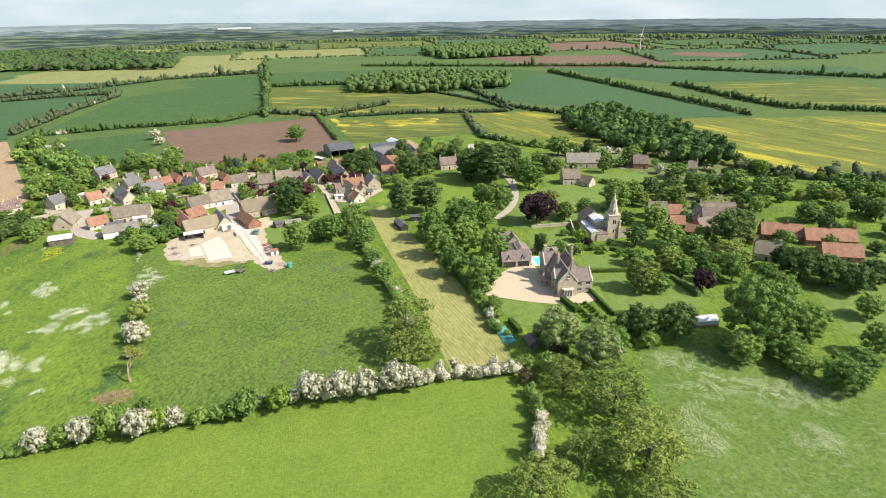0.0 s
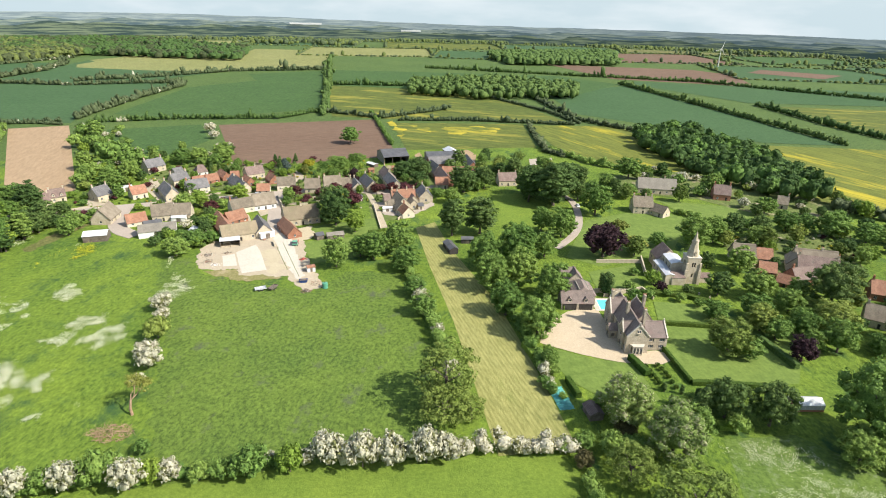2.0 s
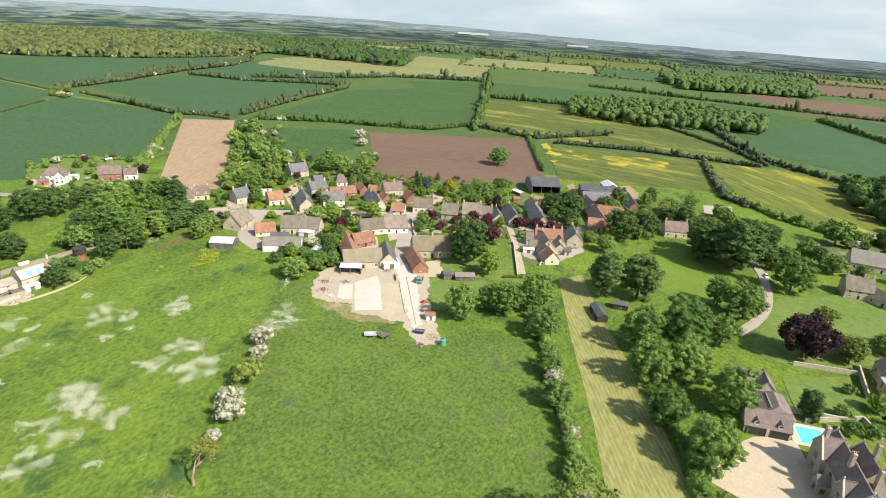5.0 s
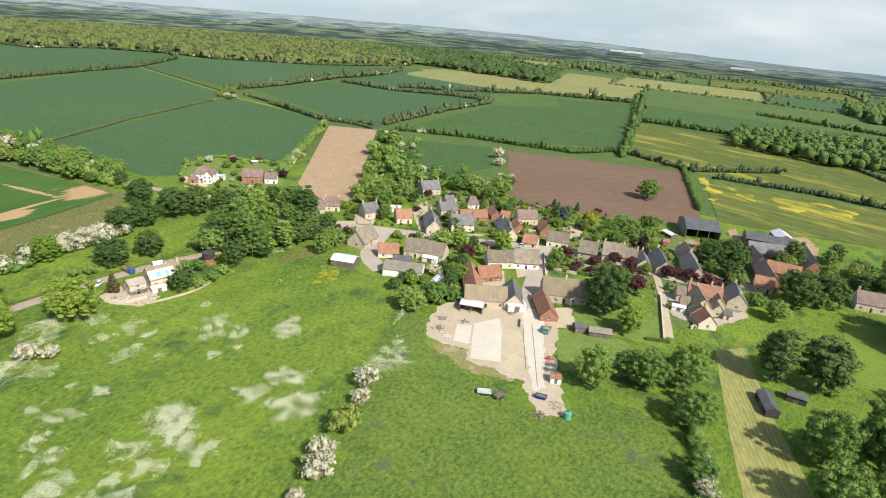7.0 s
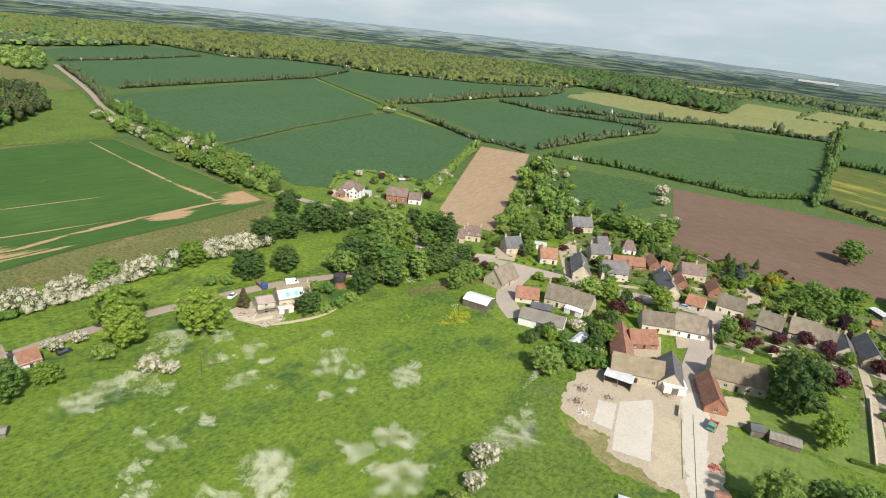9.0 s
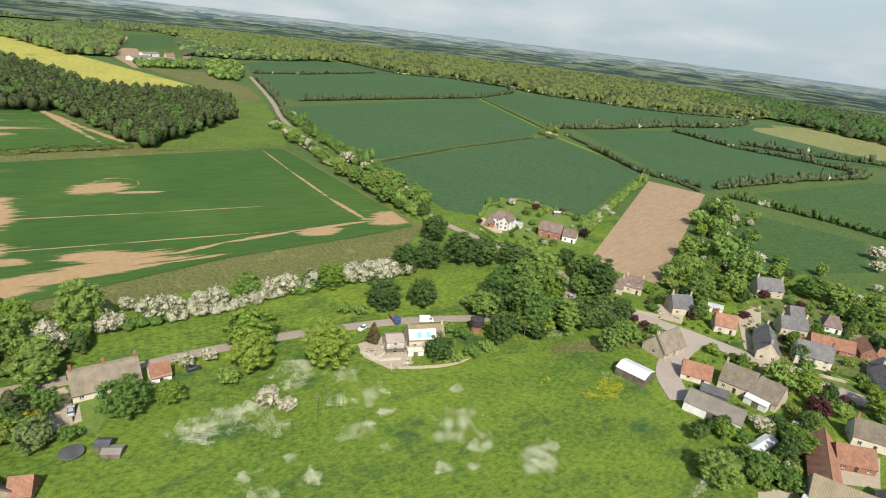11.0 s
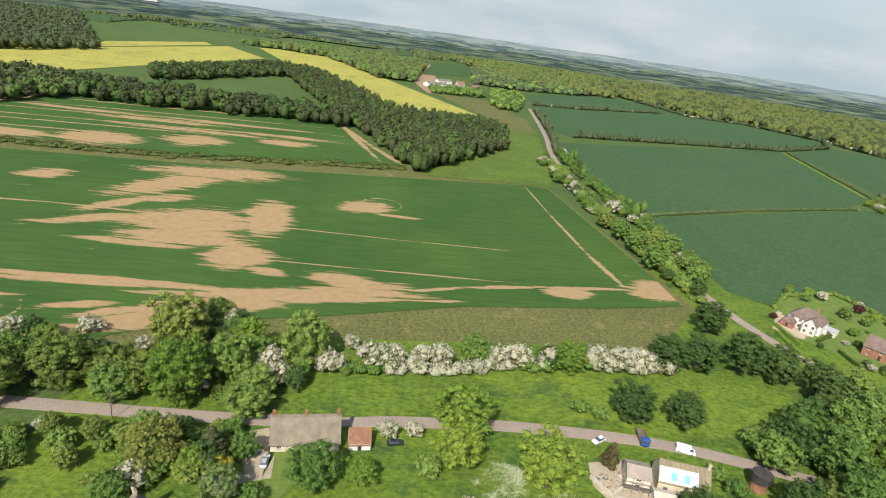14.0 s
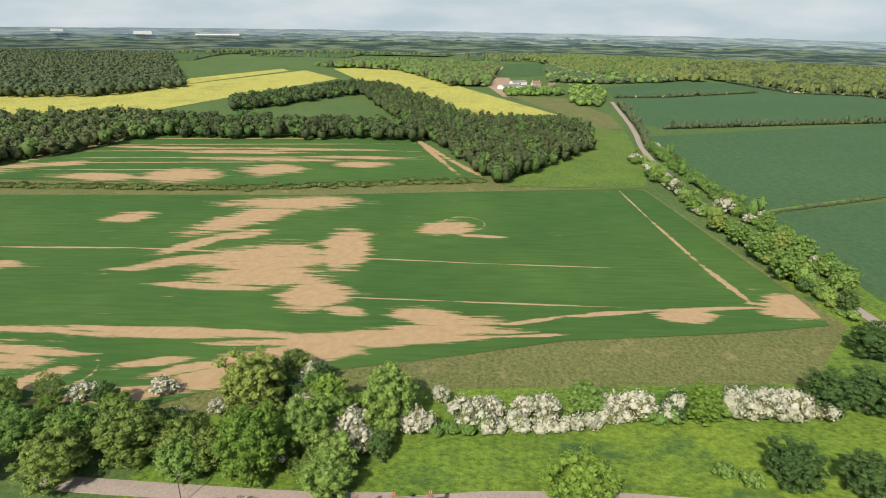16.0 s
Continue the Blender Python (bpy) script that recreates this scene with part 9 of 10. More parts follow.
tufts(-122.3, 212.4, 6.3, 5.4, 65.5, 4571, FLOWER, 0.095, "drift of white flowers in the meadow grass")
tufts(-124.1, 200.2, 5.3, 4.0, 84.2, 2879, FLOWER, 0.095, "drift of white flowers in the meadow grass")
tufts(-117.2, 199.4, 2.5, 2.4, 31.6, 720, FLOWER, 0.095, "drift of white flowers in the meadow grass")
tufts(-110.1, 203.4, 8.3, 5.7, 90.6, 6420, FLOWER, 0.095, "drift of white flowers in the meadow grass")
tufts(-148.7, 207.7, 2.5, 2.5, 32.6, 757, FLOWER, 0.095, "drift of white flowers in the meadow grass")
tufts(-153.0, 221.5, 5.3, 2.9, 108.6, 1557, FLOWER, 0.095, "drift of white flowers in the meadow grass")
tufts(-167.7, 173.9, 1.6, 1.7, 31.8, 290, FLOWER, 0.095, "drift of white flowers in the meadow grass")
tufts(-159.2, 176.4, 2.8, 3.4, 74.2, 1141, FLOWER, 0.095, "drift of white flowers in the meadow grass")
tufts(-134.1, 180.6, 7.4, 7.0, 16.3, 6989, FLOWER, 0.095, "drift of white flowers in the meadow grass")
tufts(-126.9, 176.6, 6.4, 6.3, 5.1, 5454, FLOWER, 0.095, "drift of white flowers in the meadow grass")
tufts(-116.9, 176.5, 4.4, 3.3, 64.7, 1453, FLOWER, 0.095, "drift of white flowers in the meadow grass")
tufts(-115.6, 172.4, 2.0, 2.1, 30.5, 431, FLOWER, 0.095, "drift of white flowers in the meadow grass")
tufts(-131.2, 166.4, 4.2, 4.1, 100.9, 1468, FLOWER, 0.095, "drift of white flowers in the meadow grass")
tufts(-135.9, 165.2, 3.0, 3.0, 86.8, 923, FLOWER, 0.095, "drift of white flowers in the meadow grass")
tufts(-123.3, 165.5, 4.1, 4.0, 82.8, 1926, FLOWER, 0.095, "drift of white flowers in the meadow grass")
tufts(-126.5, 158.4, 2.8, 2.6, 30.2, 856, FLOWER, 0.095, "drift of white flowers in the meadow grass")
tufts(-157.1, 164.8, 5.8, 3.5, 61.5, 1736, FLOWER, 0.095, "drift of white flowers in the meadow grass")
tufts(-145.5, 154.8, 4.9, 3.0, 79.8, 1515, FLOWER, 0.095, "drift of white flowers in the meadow grass")
tufts(-152.5, 155.4, 2.4, 4.2, 30.7, 1019, FLOWER, 0.095, "drift of white flowers in the meadow grass")
tufts(-135.5, 150.4, 4.6, 4.2, 66.2, 2283, FLOWER, 0.095, "drift of white flowers in the meadow grass")
tufts(-134.5, 145.6, 3.4, 2.5, 29.9, 1004, FLOWER, 0.095, "drift of white flowers in the meadow grass")
tufts(-124.8, 151.3, 4.4, 2.4, 29.9, 1250, FLOWER, 0.095, "drift of white flowers in the meadow grass")
tufts(-120.6, 155.6, 4.0, 2.5, 54.2, 1205, FLOWER, 0.095, "drift of white flowers in the meadow grass")
tufts(-108.6, 159.9, 2.7, 1.3, 29.9, 354, FLOWER, 0.095, "drift of white flowers in the meadow grass")
tufts(-99.6, 165.7, 0.9, 1.3, 29.9, 119, FLOWER, 0.095, "drift of white flowers in the meadow grass")
tufts(-144.1, 149.6, 1.4, 3.0, 30.3, 417, FLOWER, 0.095, "drift of white flowers in the meadow grass")
tufts(-199.2, 184.1, 4.2, 6.9, 32.9, 1970, FLOWER, 0.095, "drift of white flowers in the meadow grass")
tufts(-197.1, 198.8, 5.4, 4.3, 71.8, 1195, FLOWER, 0.095, "drift of white flowers in the meadow grass")
tufts(-180.6, 173.0, 4.0, 4.3, 79.3, 870, FLOWER, 0.095, "drift of white flowers in the meadow grass")
tufts(-165.0, 161.8, 2.0, 3.9, 31.2, 665, FLOWER, 0.095, "drift of white flowers in the meadow grass")
tufts(-105.2, 247.4, 2.9, 6.1, 33.0, 741, FLOWER, 0.095, "drift of white flowers in the meadow grass")
tufts(-98.1, 237.8, 1.9, 5.0, 32.5, 402, FLOWER, 0.095, "drift of white flowers in the meadow grass")
tufts(-115.8, 265.1, 1.1, 5.9, 13.0, 570, FLOWER, 0.095, "drift of white flowers in the meadow grass")
tufts(-177.6, 229.0, 2.0, 2.7, 34.1, 555, FLOWER, 0.095, "drift of white flowers in the meadow grass")
tufts(-161.8, 197.2, 1.5, 1.5, 32.5, 149, FLOWER, 0.095, "drift of white flowers in the meadow grass")
tufts(-133.0, 185.2, 1.1, 1.2, 31.4, 86, FLOWER, 0.095, "drift of white flowers in the meadow grass")
tufts(-130.4, 198.6, 1.2, 1.3, 31.8, 127, FLOWER, 0.095, "drift of white flowers in the meadow grass")
tufts(-146.6, 215.2, 1.8, 1.6, 32.8, 247, FLOWER, 0.095, "drift of white flowers in the meadow grass")
tufts(-188.3, 161.6, 12.8, 5.3, 89.0, 4652, FLOWER, 0.095, "drift of white flowers in the meadow grass")
tufts(-205.0, 186.4, 8.7, 3.7, 91.2, 1652, FLOWER, 0.095, "drift of white flowers in the meadow grass")
tufts(-184.8, 154.4, 6.6, 3.9, 88.4, 2196, FLOWER, 0.095, "drift of white flowers in the meadow grass")
tufts(-207.4, 188.7, 4.6, 3.9, 91.6, 1495, FLOWER, 0.095, "drift of white flowers in the meadow grass")
tufts(-193.7, 284.8, 6.4, 2.9, 89.8, 933, FLOWER, 0.095, "drift of white flowers in the meadow grass")
tufts(-165.3, 281.3, 2.5, 1.7, 86.7, 289, FLOWER, 0.095, "drift of white flowers in the meadow grass")
tufts(-190.7, 170.6, 7.5, 3.5, 89.3, 2215, FLOWER, 0.095, "drift of white flowers in the meadow grass")
tufts(-157.1, 275.4, 9.1, 2.8, 97.9, 1452, YELLOW_FLOWER, 0.11, "drift of yellow buttercups in grass")
tufts(-158.5, 267.1, 2.6, 1.8, 50.1, 211, YELLOW_FLOWER, 0.11, "drift of yellow buttercups in grass")
tufts(-168.9, 270.9, 5.8, 2.3, 86.7, 168, YELLOW_FLOWER, 0.11, "drift of yellow buttercups in grass")
tufts(-160.4, 275.4, 10.6, 3.3, 104.2, 651, YELLOW_FLOWER, 0.15, "drift of yellow buttercups in grass")
tufts(-170.4, 258.9, 3.5, 1.1, 107.0, 70, YELLOW_FLOWER, 0.15, "drift of yellow buttercups in grass")
tufts(-101.1, 238.9, 6.0, 9.6, -8.5, 3879, FLOWER, 0.1, "drift of white flowers in the meadow grass")
tufts(96.9, 133.9, 14.9, 8.5, -7.7, 3452, FLOWER, 0.09, "drift of white flowers in the meadow grass")
tufts(90.7, 149.7, 12.5, 5.9, -7.9, 2010, FLOWER, 0.09, "drift of white flowers in the meadow grass")
tufts(114.8, 128.8, 16.2, 8.6, -7.7, 3788, FLOWER, 0.09, "drift of white flowers in the meadow grass")
tufts(109.7, 110.2, 8.7, 7.1, -7.5, 1685, FLOWER, 0.09, "drift of white flowers in the meadow grass")
tufts(81.4, 118.4, 7.6, 13.5, -7.6, 2767, FLOWER, 0.09, "drift of white flowers in the meadow grass")

# ---- vehicles ----
car(-219.1, 240.7, 70.4, WHITE_CAR, "white panel van parked on the lane", "van")
car(-215.4, 158.6, 100.7, DARK_PAINT, "black car parked beside an outbuilding")
car(-206.1, 127.2, 178.3, SILVER, "silver car parked on a garden drive")
car(-221.4, 216.0, -58.0, WHITE_CAR, "white car parked on the lane verge")
car(-74.3, 371.9, 10.5, BLUE_PAINT, "dark blue car parked at a cottage")
car(-104.1, 316.1, 22.3, DARK_PAINT, "black car parked in a stable yard")
car(-106.4, 364.5, 5.4, SILVER, "silver car parked at the street")
car(-216.7, 311.1, -27.7, SILVER, "silver car parked at the road junction")
car(83.1, 354.3, -90.4, WHITE_CAR, "white car parked on the estate drive")

# ---- manor garden ----
clipped_hedge([(79.2, 202.4), (81.4, 181.7)], 1.2, 1.6)
clipped_hedge([(81.5, 181.3), (91.5, 180.9), (107.3, 179.5)], 1.6, 1.6)
clipped_hedge([(83.8, 218.2), (103.2, 216.2)], 1.6, 1.8)
clipped_hedge([(66.2, 194.7), (69.0, 185.2)], 2.2, 2.2)
clipped_hedge([(42.8, 181.9), (44.5, 173.3)], 1.8, 2.0)
clipped_hedge([(31.8, 201.5), (34.2, 194.0)], 2.0, 2.0, leaf='lime', label="bright yellow-green clipped hedge")
clipped_hedge([(45.3, 234.7), (51.2, 228.4)], 1.8, 2.0, leaf='lime', label="bright yellow-green clipped hedge")
clipped_hedge([(88.2, 242.9), (102.7, 240.4), (112.9, 233.7)], 2.4, 1.8)
clipped_hedge([(80.9, 161.2), (90.1, 160.7)], 3, 1.6, leaf='lime', label="golden-green clipped hedge standing in the village")
clipped_hedge([(116.0, 209.3), (119.4, 190.2)], 2, 2.2, leaf='dark', label="dark clipped yew hedge")
tree(69.9, 189.8, 0.9, 1.7, "bush", "clipped", "clipped bushes in two garden rows")
tree(70.3, 187.2, 0.9, 1.7, "bush", "clipped", "clipped bushes in two garden rows")
tree(70.7, 184.8, 0.9, 1.6, "bush", "clipped", "clipped bushes in two garden rows")
tree(71.0, 182.7, 0.9, 1.6, "bush", "clipped", "clipped bushes in two garden rows")
tree(71.3, 180.9, 0.9, 1.6, "bush", "clipped", "clipped bushes in two garden rows")
tree(71.7, 178.7, 0.9, 1.6, "bush", "clipped", "clipped bushes in two garden rows")
tree(73.8, 190.5, 0.9, 1.7, "bush", "clipped", "clipped bushes in two garden rows")
tree(74.4, 188.3, 0.9, 1.7, "bush", "clipped", "clipped bushes in two garden rows")
tree(75.0, 186.2, 0.9, 1.6, "bush", "clipped", "clipped bushes in two garden rows")
tree(75.2, 184.1, 0.9, 1.6, "bush", "clipped", "clipped bushes in two garden rows")
tree(75.3, 181.4, 0.9, 1.6, "bush", "clipped", "clipped bushes in two garden rows")
tree(75.5, 178.6, 0.9, 1.6, "bush", "clipped", "clipped bushes in two garden rows")
tree(71.5, 177.3, 0.7, 3.2, "column", "dark")
tree(76.3, 176.1, 0.7, 3.2, "column", "dark")
tree(71.3, 171.2, 0.7, 3.1, "column", "dark")
tree(76.5, 170.9, 0.7, 3.1, "column", "dark")
tree(80.5, 174.9, 0.7, 3.2, "column", "dark")
tree(96.3, 175.2, 0.7, 3.2, "column", "dark")
stone_wall([(74.1, 273.4), (95.5, 274.2)], 1.6)
stone_wall([(65.7, 243.2), (79.3, 243.3)], 1.8)
stone_wall([(68.7, 239.3), (86.4, 246.5), (88.5, 238.1)], 1.5)
stone_wall([(95.6, 277.5), (92.1, 259.5)], 2.4)
tree(80.0, 237.2, 3.1, 5.3, "bush", "oak")
tree(86.1, 238.2, 2.8, 4.7, "bush", "oak")
tree(80.9, 246.3, 2.5, 4.2, "bush", "oak")
tree(38.9, 185.6, 2.2, 3.7, "bush", "oak")
tree(35.0, 179.4, 2.1, 3.5, "bush", "oak")
tree(39.2, 197.0, 2.0, 3.4, "bush", "oak")
tree(39.7, 172.6, 1.4, 2.4, "bush", "oak")
tree(35.2, 204.0, 2.4, 4.1, "bush", "oak")
tree(35.2, 191.3, 1.9, 3.3, "bush", "oak")
tree(94.9, 241.1, 2.0, 3.4, "bush", "oak")
tree(98.7, 236.5, 2.3, 4.0, "bush", "oak")
tree(104.4, 232.3, 2.3, 3.9, "bush", "oak")
tree(104.8, 224.7, 1.8, 3.1, "bush", "oak")
tree(87.4, 260.8, 2.2, 3.7, "bush", "oak")
tree(136.4, 266.7, 6.5, 11.7, "round", "oak")
tree(130.9, 240.8, 6.6, 11.9, "round", "oak")
tree(122.0, 223.4, 6.1, 10.4, "round", "oak")
tree(106.6, 222.7, 4.7, 8.0, "round", "oak")
tree(159.1, 298.1, 5.8, 10.5, "round", "oak")
tree(100.0, 198.6, 7.3, 13.8, "round", "ash")
tree(54.5, 161.9, 8.0, 15.2, "round", "chestnut")
tree(85.7, 171.2, 4.1, 7.8, "round", "dark")
tree(119.4, 214.8, 6.1, 11.0, "round", "ash")
tree(145.1, 213.8, 8.1, 13.0, "round", "ash")
tree(135.9, 217.9, 5.0, 8.5, "round", "oak")
tree(138.4, 230.4, 5.2, 9.4, "round", "oak")
tree(130.7, 202.0, 3.9, 8.5, "round", "oak")
tree(106.6, 196.7, 4.5, 7.6, "round", "oak")
tree(122.2, 209.1, 5.2, 8.8, "round", "oak")
tree(153.7, 199.9, 4.6, 7.8, "round", "oak")
tree(153.5, 189.0, 4.8, 8.2, "round", "oak")
tree(170.3, 166.7, 5.2, 9.4, "round", "oak")
tree(50.2, 140.7, 6.0, 10.3, "open", "ash")
tree(48.1, 110.3, 6.2, 9.3, "open", "ash")
tree(41.1, 152.0, 3.2, 5.4, "bush", "oak")
tree(47.8, 150.1, 3.9, 6.6, "bush", "oak")
tree(53.2, 149.9, 3.5, 6.0, "bush", "oak")
tree(35.4, 150.7, 2.5, 4.2, "bush", "oak")
tree(50.2, 168.7, 2.7, 4.6, "bush", "oak")
tree(85.1, 159.1, 3.4, 5.8, "bush", "oak")
tree(53.5, 156.7, 3.3, 5.6, "bush", "dry")
tree(39.5, 145.2, 2.8, 4.7, "bush", "dry")
tree(72.1, 156.5, 4.8, 10.5, "round", "oak")
tree(142.4, 135.6, 5.2, 8.3, "round", "oak")
tree(131.0, 128.9, 6.6, 11.2, "round", "oak")
tree(123.6, 146.0, 6.1, 10.4, "round", "oak")
tree(124.0, 138.2, 5.2, 8.3, "round", "oak")

# ---- yard and field things ----
truck(-97.6, 290.8, 5, BLUE_PAINT, TIMBER, 7.5, "blue lorry parked under a farm lean-to")
truck(-66.1, 288.4, -84, GREEN_PAINT, RED_PAINT, 5.6, "green tipper lorry loaded in the yard", True)
truck(-223.4, 229.6, -8, BLUE_PAINT, TIMBER, 7.4, "blue flatbed lorry with scaffold on the lane")
trailer(-68.9, 239.8, 25, "grey flat farm trailer standing in grass", LEAD)
trailer(-64.3, 241.0, 70, "rusty farm trailer standing in grass", TIMBER)
heap(-102.2, 273.4, 4.5, 0.9, COPING, "heap of pale rubble and boards")
heap(-95.2, 263.0, 2.6, 0.7, WHITE, "pile of white scrap in the yard")
heap(-94.5, 276.1, 2.6, 0.6, RUBBER, "pile of black tyres and scrap", "tyre_pile")
heap(-99.8, 266.1, 3.4, 0.7, TIMBER, "heap of broken timber")
heap(-58.7, 270.8, 2.2, 1.0, RED_PAINT, "red farm machinery scrap", "scrap_heap")
heap(-82.7, 293.6, 3.0, 0.8, TIMBER, "heap of firewood and scrap", "scrap_heap")
heap(-48.1, 246.7, 3.0, 0.9, DIRT, "heap of earth by the yard")
heap(-50.9, 239.9, 2.4, 0.7, TIMBER, "heap of old timber")
shed(-52.8, 259.0, 25.2, 3.4, 3.0, 2.3, 0.5, WHITE, PANTILE, "small white hut with red roof by the yard")
skip(-53.5, 247.7, 10, BLUE_PAINT, "blue steel skip in the grass")
tank(-43.7, 243.1, GREEN_PAINT, "pale green plastic water tank")
shed(-56.4, 296.5, 33.8, 3.8, 4, 2.4, 1.0, TIMBER, TIN, "small dark garden shed")
shed(-48.9, 298.1, 20.4, 8.3, 4.5, 2.2, 1.0, TIMBER, FIBRE, "long low garden shed")
shed(7.8, 285.2, -72.3, 10.6, 4, 2.6, 1.0, DARKWOOD, TIN, "black timber stable on the hay strip", name='stable')
shed(16.1, 295.2, -0.2, 5.8, 3.5, 2.4, 0.8, DARKWOOD, TIN, "low dark timber shed", name='stable')
shed(-96.4, 286.2, 16.9, 8.9, 5, 3.2, 0.25, TIMBER, SHEET_WHITE, "white-roofed lean-to on the barn", name='lean_to', open_front=True)
shed(-83.6, 298.6, 38.6, 7.2, 8, 3.0, 0.3, WHITE, SHEET_WHITE, "flat white-roofed barn extension", name='lean_to')
shed(-119.0, 296.8, 95.7, 12.6, 3.5, 2.2, 0.8, WHITE, SHEET_WHITE, "narrow white-roofed shed among shrubs")
shed(-133.4, 317.6, 12.1, 7.1, 4, 2.4, 0.5, WHITE, SHEET_WHITE, "white-roofed garden room standing in the village")
shed(-185.7, 367.9, 33.5, 6.2, 5, 2.6, 0.4, WHITE, SHEET_WHITE, "flat white-roofed garage standing in the village")
shed(-229.5, 337.6, 31.6, 5.7, 3.5, 2.3, 0.4, WHITE, SHEET_WHITE, "white-roofed caravan shed standing in the village")
shed(-46.5, 357.1, 16.4, 6.9, 4, 2.4, 1.2, WHITE, TIN, "low grey-roofed garage standing in the village")
shed(-229.8, 338.1, 37.5, 5.8, 4, 2.4, 0.5, WHITE, LEAD, "pale-roofed garage standing in the village")
tank(-206.4, 255.0, DARKWOOD, "dark round tank on brick base", 2.6, 2.2, True)
tank(-188.9, 127.3, DARKWOOD, "round black trampoline in a garden", 2.8, 0.9)
shed(-188.2, 134.1, 66.7, 3.3, 3, 2.2, 0.6, TIMBER, TIN, "small garden shed beside a lawn")
shed(-185.3, 135.8, 66.6, 4.3, 3, 1.6, 0.4, TIMBER, FIBRE, "low garden lean-to standing in the village")
cover(39.2, 173.1, 100, 11, 4.5)
glasshouse(110.7, 171.0, 0, 9.0, 4.6)
shed(46.9, 165.7, -79.3, 5.3, 4, 2.2, 1.0, TIMBER, BROWN_TILE, "brown-roofed summerhouse standing in the village")
pole(-182.1, 188.0)
pole(-191.7, 265.5)
pole(-179.8, 184.9)
pole(-218.5, 86.8)
stone_wall([(-77.1, 290.3), (-75.1, 284.8)], 1.4)
stone_wall([(-35.6, 349.6), (-27.4, 309.1)], 1.2, label='pale stone garden wall')
stone_wall([(-93.8, 361.9), (-83.8, 336.4)], 1.3)
stone_wall([(-127.9, 365.2), (-146.9, 350.3), (-149.4, 351.9)], 1.0)
stone_wall([(-112.4, 341.9), (-107.2, 330.9)], 1.2)
stone_wall([(-62.9, 358.0), (-68.9, 349.7)], 1.4)
clipped_hedge([(-135.0, 363.7), (-126.0, 369.5)], 1.5, 1.5)
clipped_hedge([(-181.4, 350.5), (-188.2, 366.5)], 2.5, 2.6, leaf='lime', label="tall bright green garden hedge")
clipped_hedge([(-33.3, 305.5), (-25.2, 308.8)], 1.2, 1.3)
hedge([(136.7, 346.3), (146.8, 337.4)], 3, 2.6, blossom=0.3)

# ---- gravel, lawns and gardens by the lane ----
sheet("garden", LAWN, [(-212.2, 127.2), (-212.3, 132.6), (-201.1, 135.1), (-195.1, 132.7), (-196.3, 127.7)], 0.17, "mown cottage garden lawn", "lawn")
sheet("building_plot", DIRT, [(-212.5, 210.2), (-214.8, 222.7), (-204.9, 228.8), (-196.1, 222.2), (-194.3, 214.4), (-204.1, 209.0)], 0.17, "dusty building plot with rubble", "yard")
sheet("drive", DIRT, [(-217.1, 121.1), (-218.8, 125.6), (-210.2, 128.9), (-201.3, 129.6), (-198.8, 122.6)], 0.17, "dirt drive beside a cottage", "drive")
sheet("drive", DIRT, [(-204.3, 327.3), (-189.2, 341.2), (-187.1, 329.1), (-196.4, 318.3)], 0.17, "dirt frontage beside the lane", "drive")
sheet("drive", SAND, [(-73.2, 304.9), (-64.7, 314.4), (-58.9, 299.3), (-65.0, 291.0)], 0.21, "dusty apron beside a barn", "yard", ragged=0.8)
sheet("drive", DIRT, [(-110.0, 320.3), (-101.2, 329.5), (-94.6, 314.9), (-101.0, 305.1)], 0.2, "gravel stable yard", "yard")
sheet("drive", DIRT, [(-102.4, 344.1), (-94.4, 361.3), (-87.5, 336.3), (-93.5, 326.4)], 0.2, "dusty cottage forecourt", "yard")
sheet("drive", DIRT, [(-180.2, 376.1), (-181.8, 396.8), (-150.6, 348.3), (-159.1, 349.8)], 0.2, "gravel cottage drive", "drive")
sheet("drive", DIRT, [(-201.8, 350.0), (-193.7, 359.8), (-181.9, 341.2), (-190.1, 335.2)], 0.2, "gravel cottage forecourt", "drive")
sheet("farm_track", TILTH, [(15.7, 473.5), (30.3, 477.7), (26.7, 438.6), (16.7, 409.7), (11.5, 427.6)], 0.2, "pale dusty farmyard", "yard")
sheet("drive", DIRT, [(-317.0, 331.3), (-304.2, 339.3), (-293.6, 328.3), (-301.8, 319.7)], 0.2, "pale gravel drive of a house", "drive")
ribbon("joint", GARDEN, [(-74.1, 284.7), (-68.8, 272.6), (-62.9, 259.3)], 0.25, 0.25, "grassy joint in the concrete drive", "yard")
ribbon("joint", GARDEN, [(-72.6, 290.0), (-65.3, 273.2), (-56.3, 252.4)], 0.22, 0.25, "grassy joint in the concrete drive", "yard")
ribbon("garden_path", SAND, [(-194.9, 216.9), (-192.1, 224.3), (-190.2, 232.7), (-190.9, 240.7), (-195.0, 249.6)], 1.6, 0.17, "worn pale path below a house", "path")
sheet("tennis_court", ROAD, [(69.9, 466.5), (87.9, 471.7), (86.2, 452.6), (68.1, 447.6)], 0.2, "grey-green tennis court among gardens", "court")
sheet("drive", GRAVEL, [(-319.8, 334.4), (-308.9, 334.9), (-299.6, 337.3), (-294.0, 330.0), (-303.4, 325.3), (-312.8, 327.2)], 0.21, "pale gravel drive before a house", "drive", ragged=0.8)
clipped_hedge([(-304.8, 322.7), (-287.3, 323.1)], 1.4, 1.6, leaf='lime', label="bright green garden hedge")
clipped_hedge([(-292.3, 333.6), (-299.9, 346.9)], 1.2, 1.5)
heap(-202.9, 212.7, 2.0, 0.6, COPING, "heap of building stone on a plot")
heap(-196.0, 215.4, 2.0, 0.6, COPING, "heap of building stone on a plot")
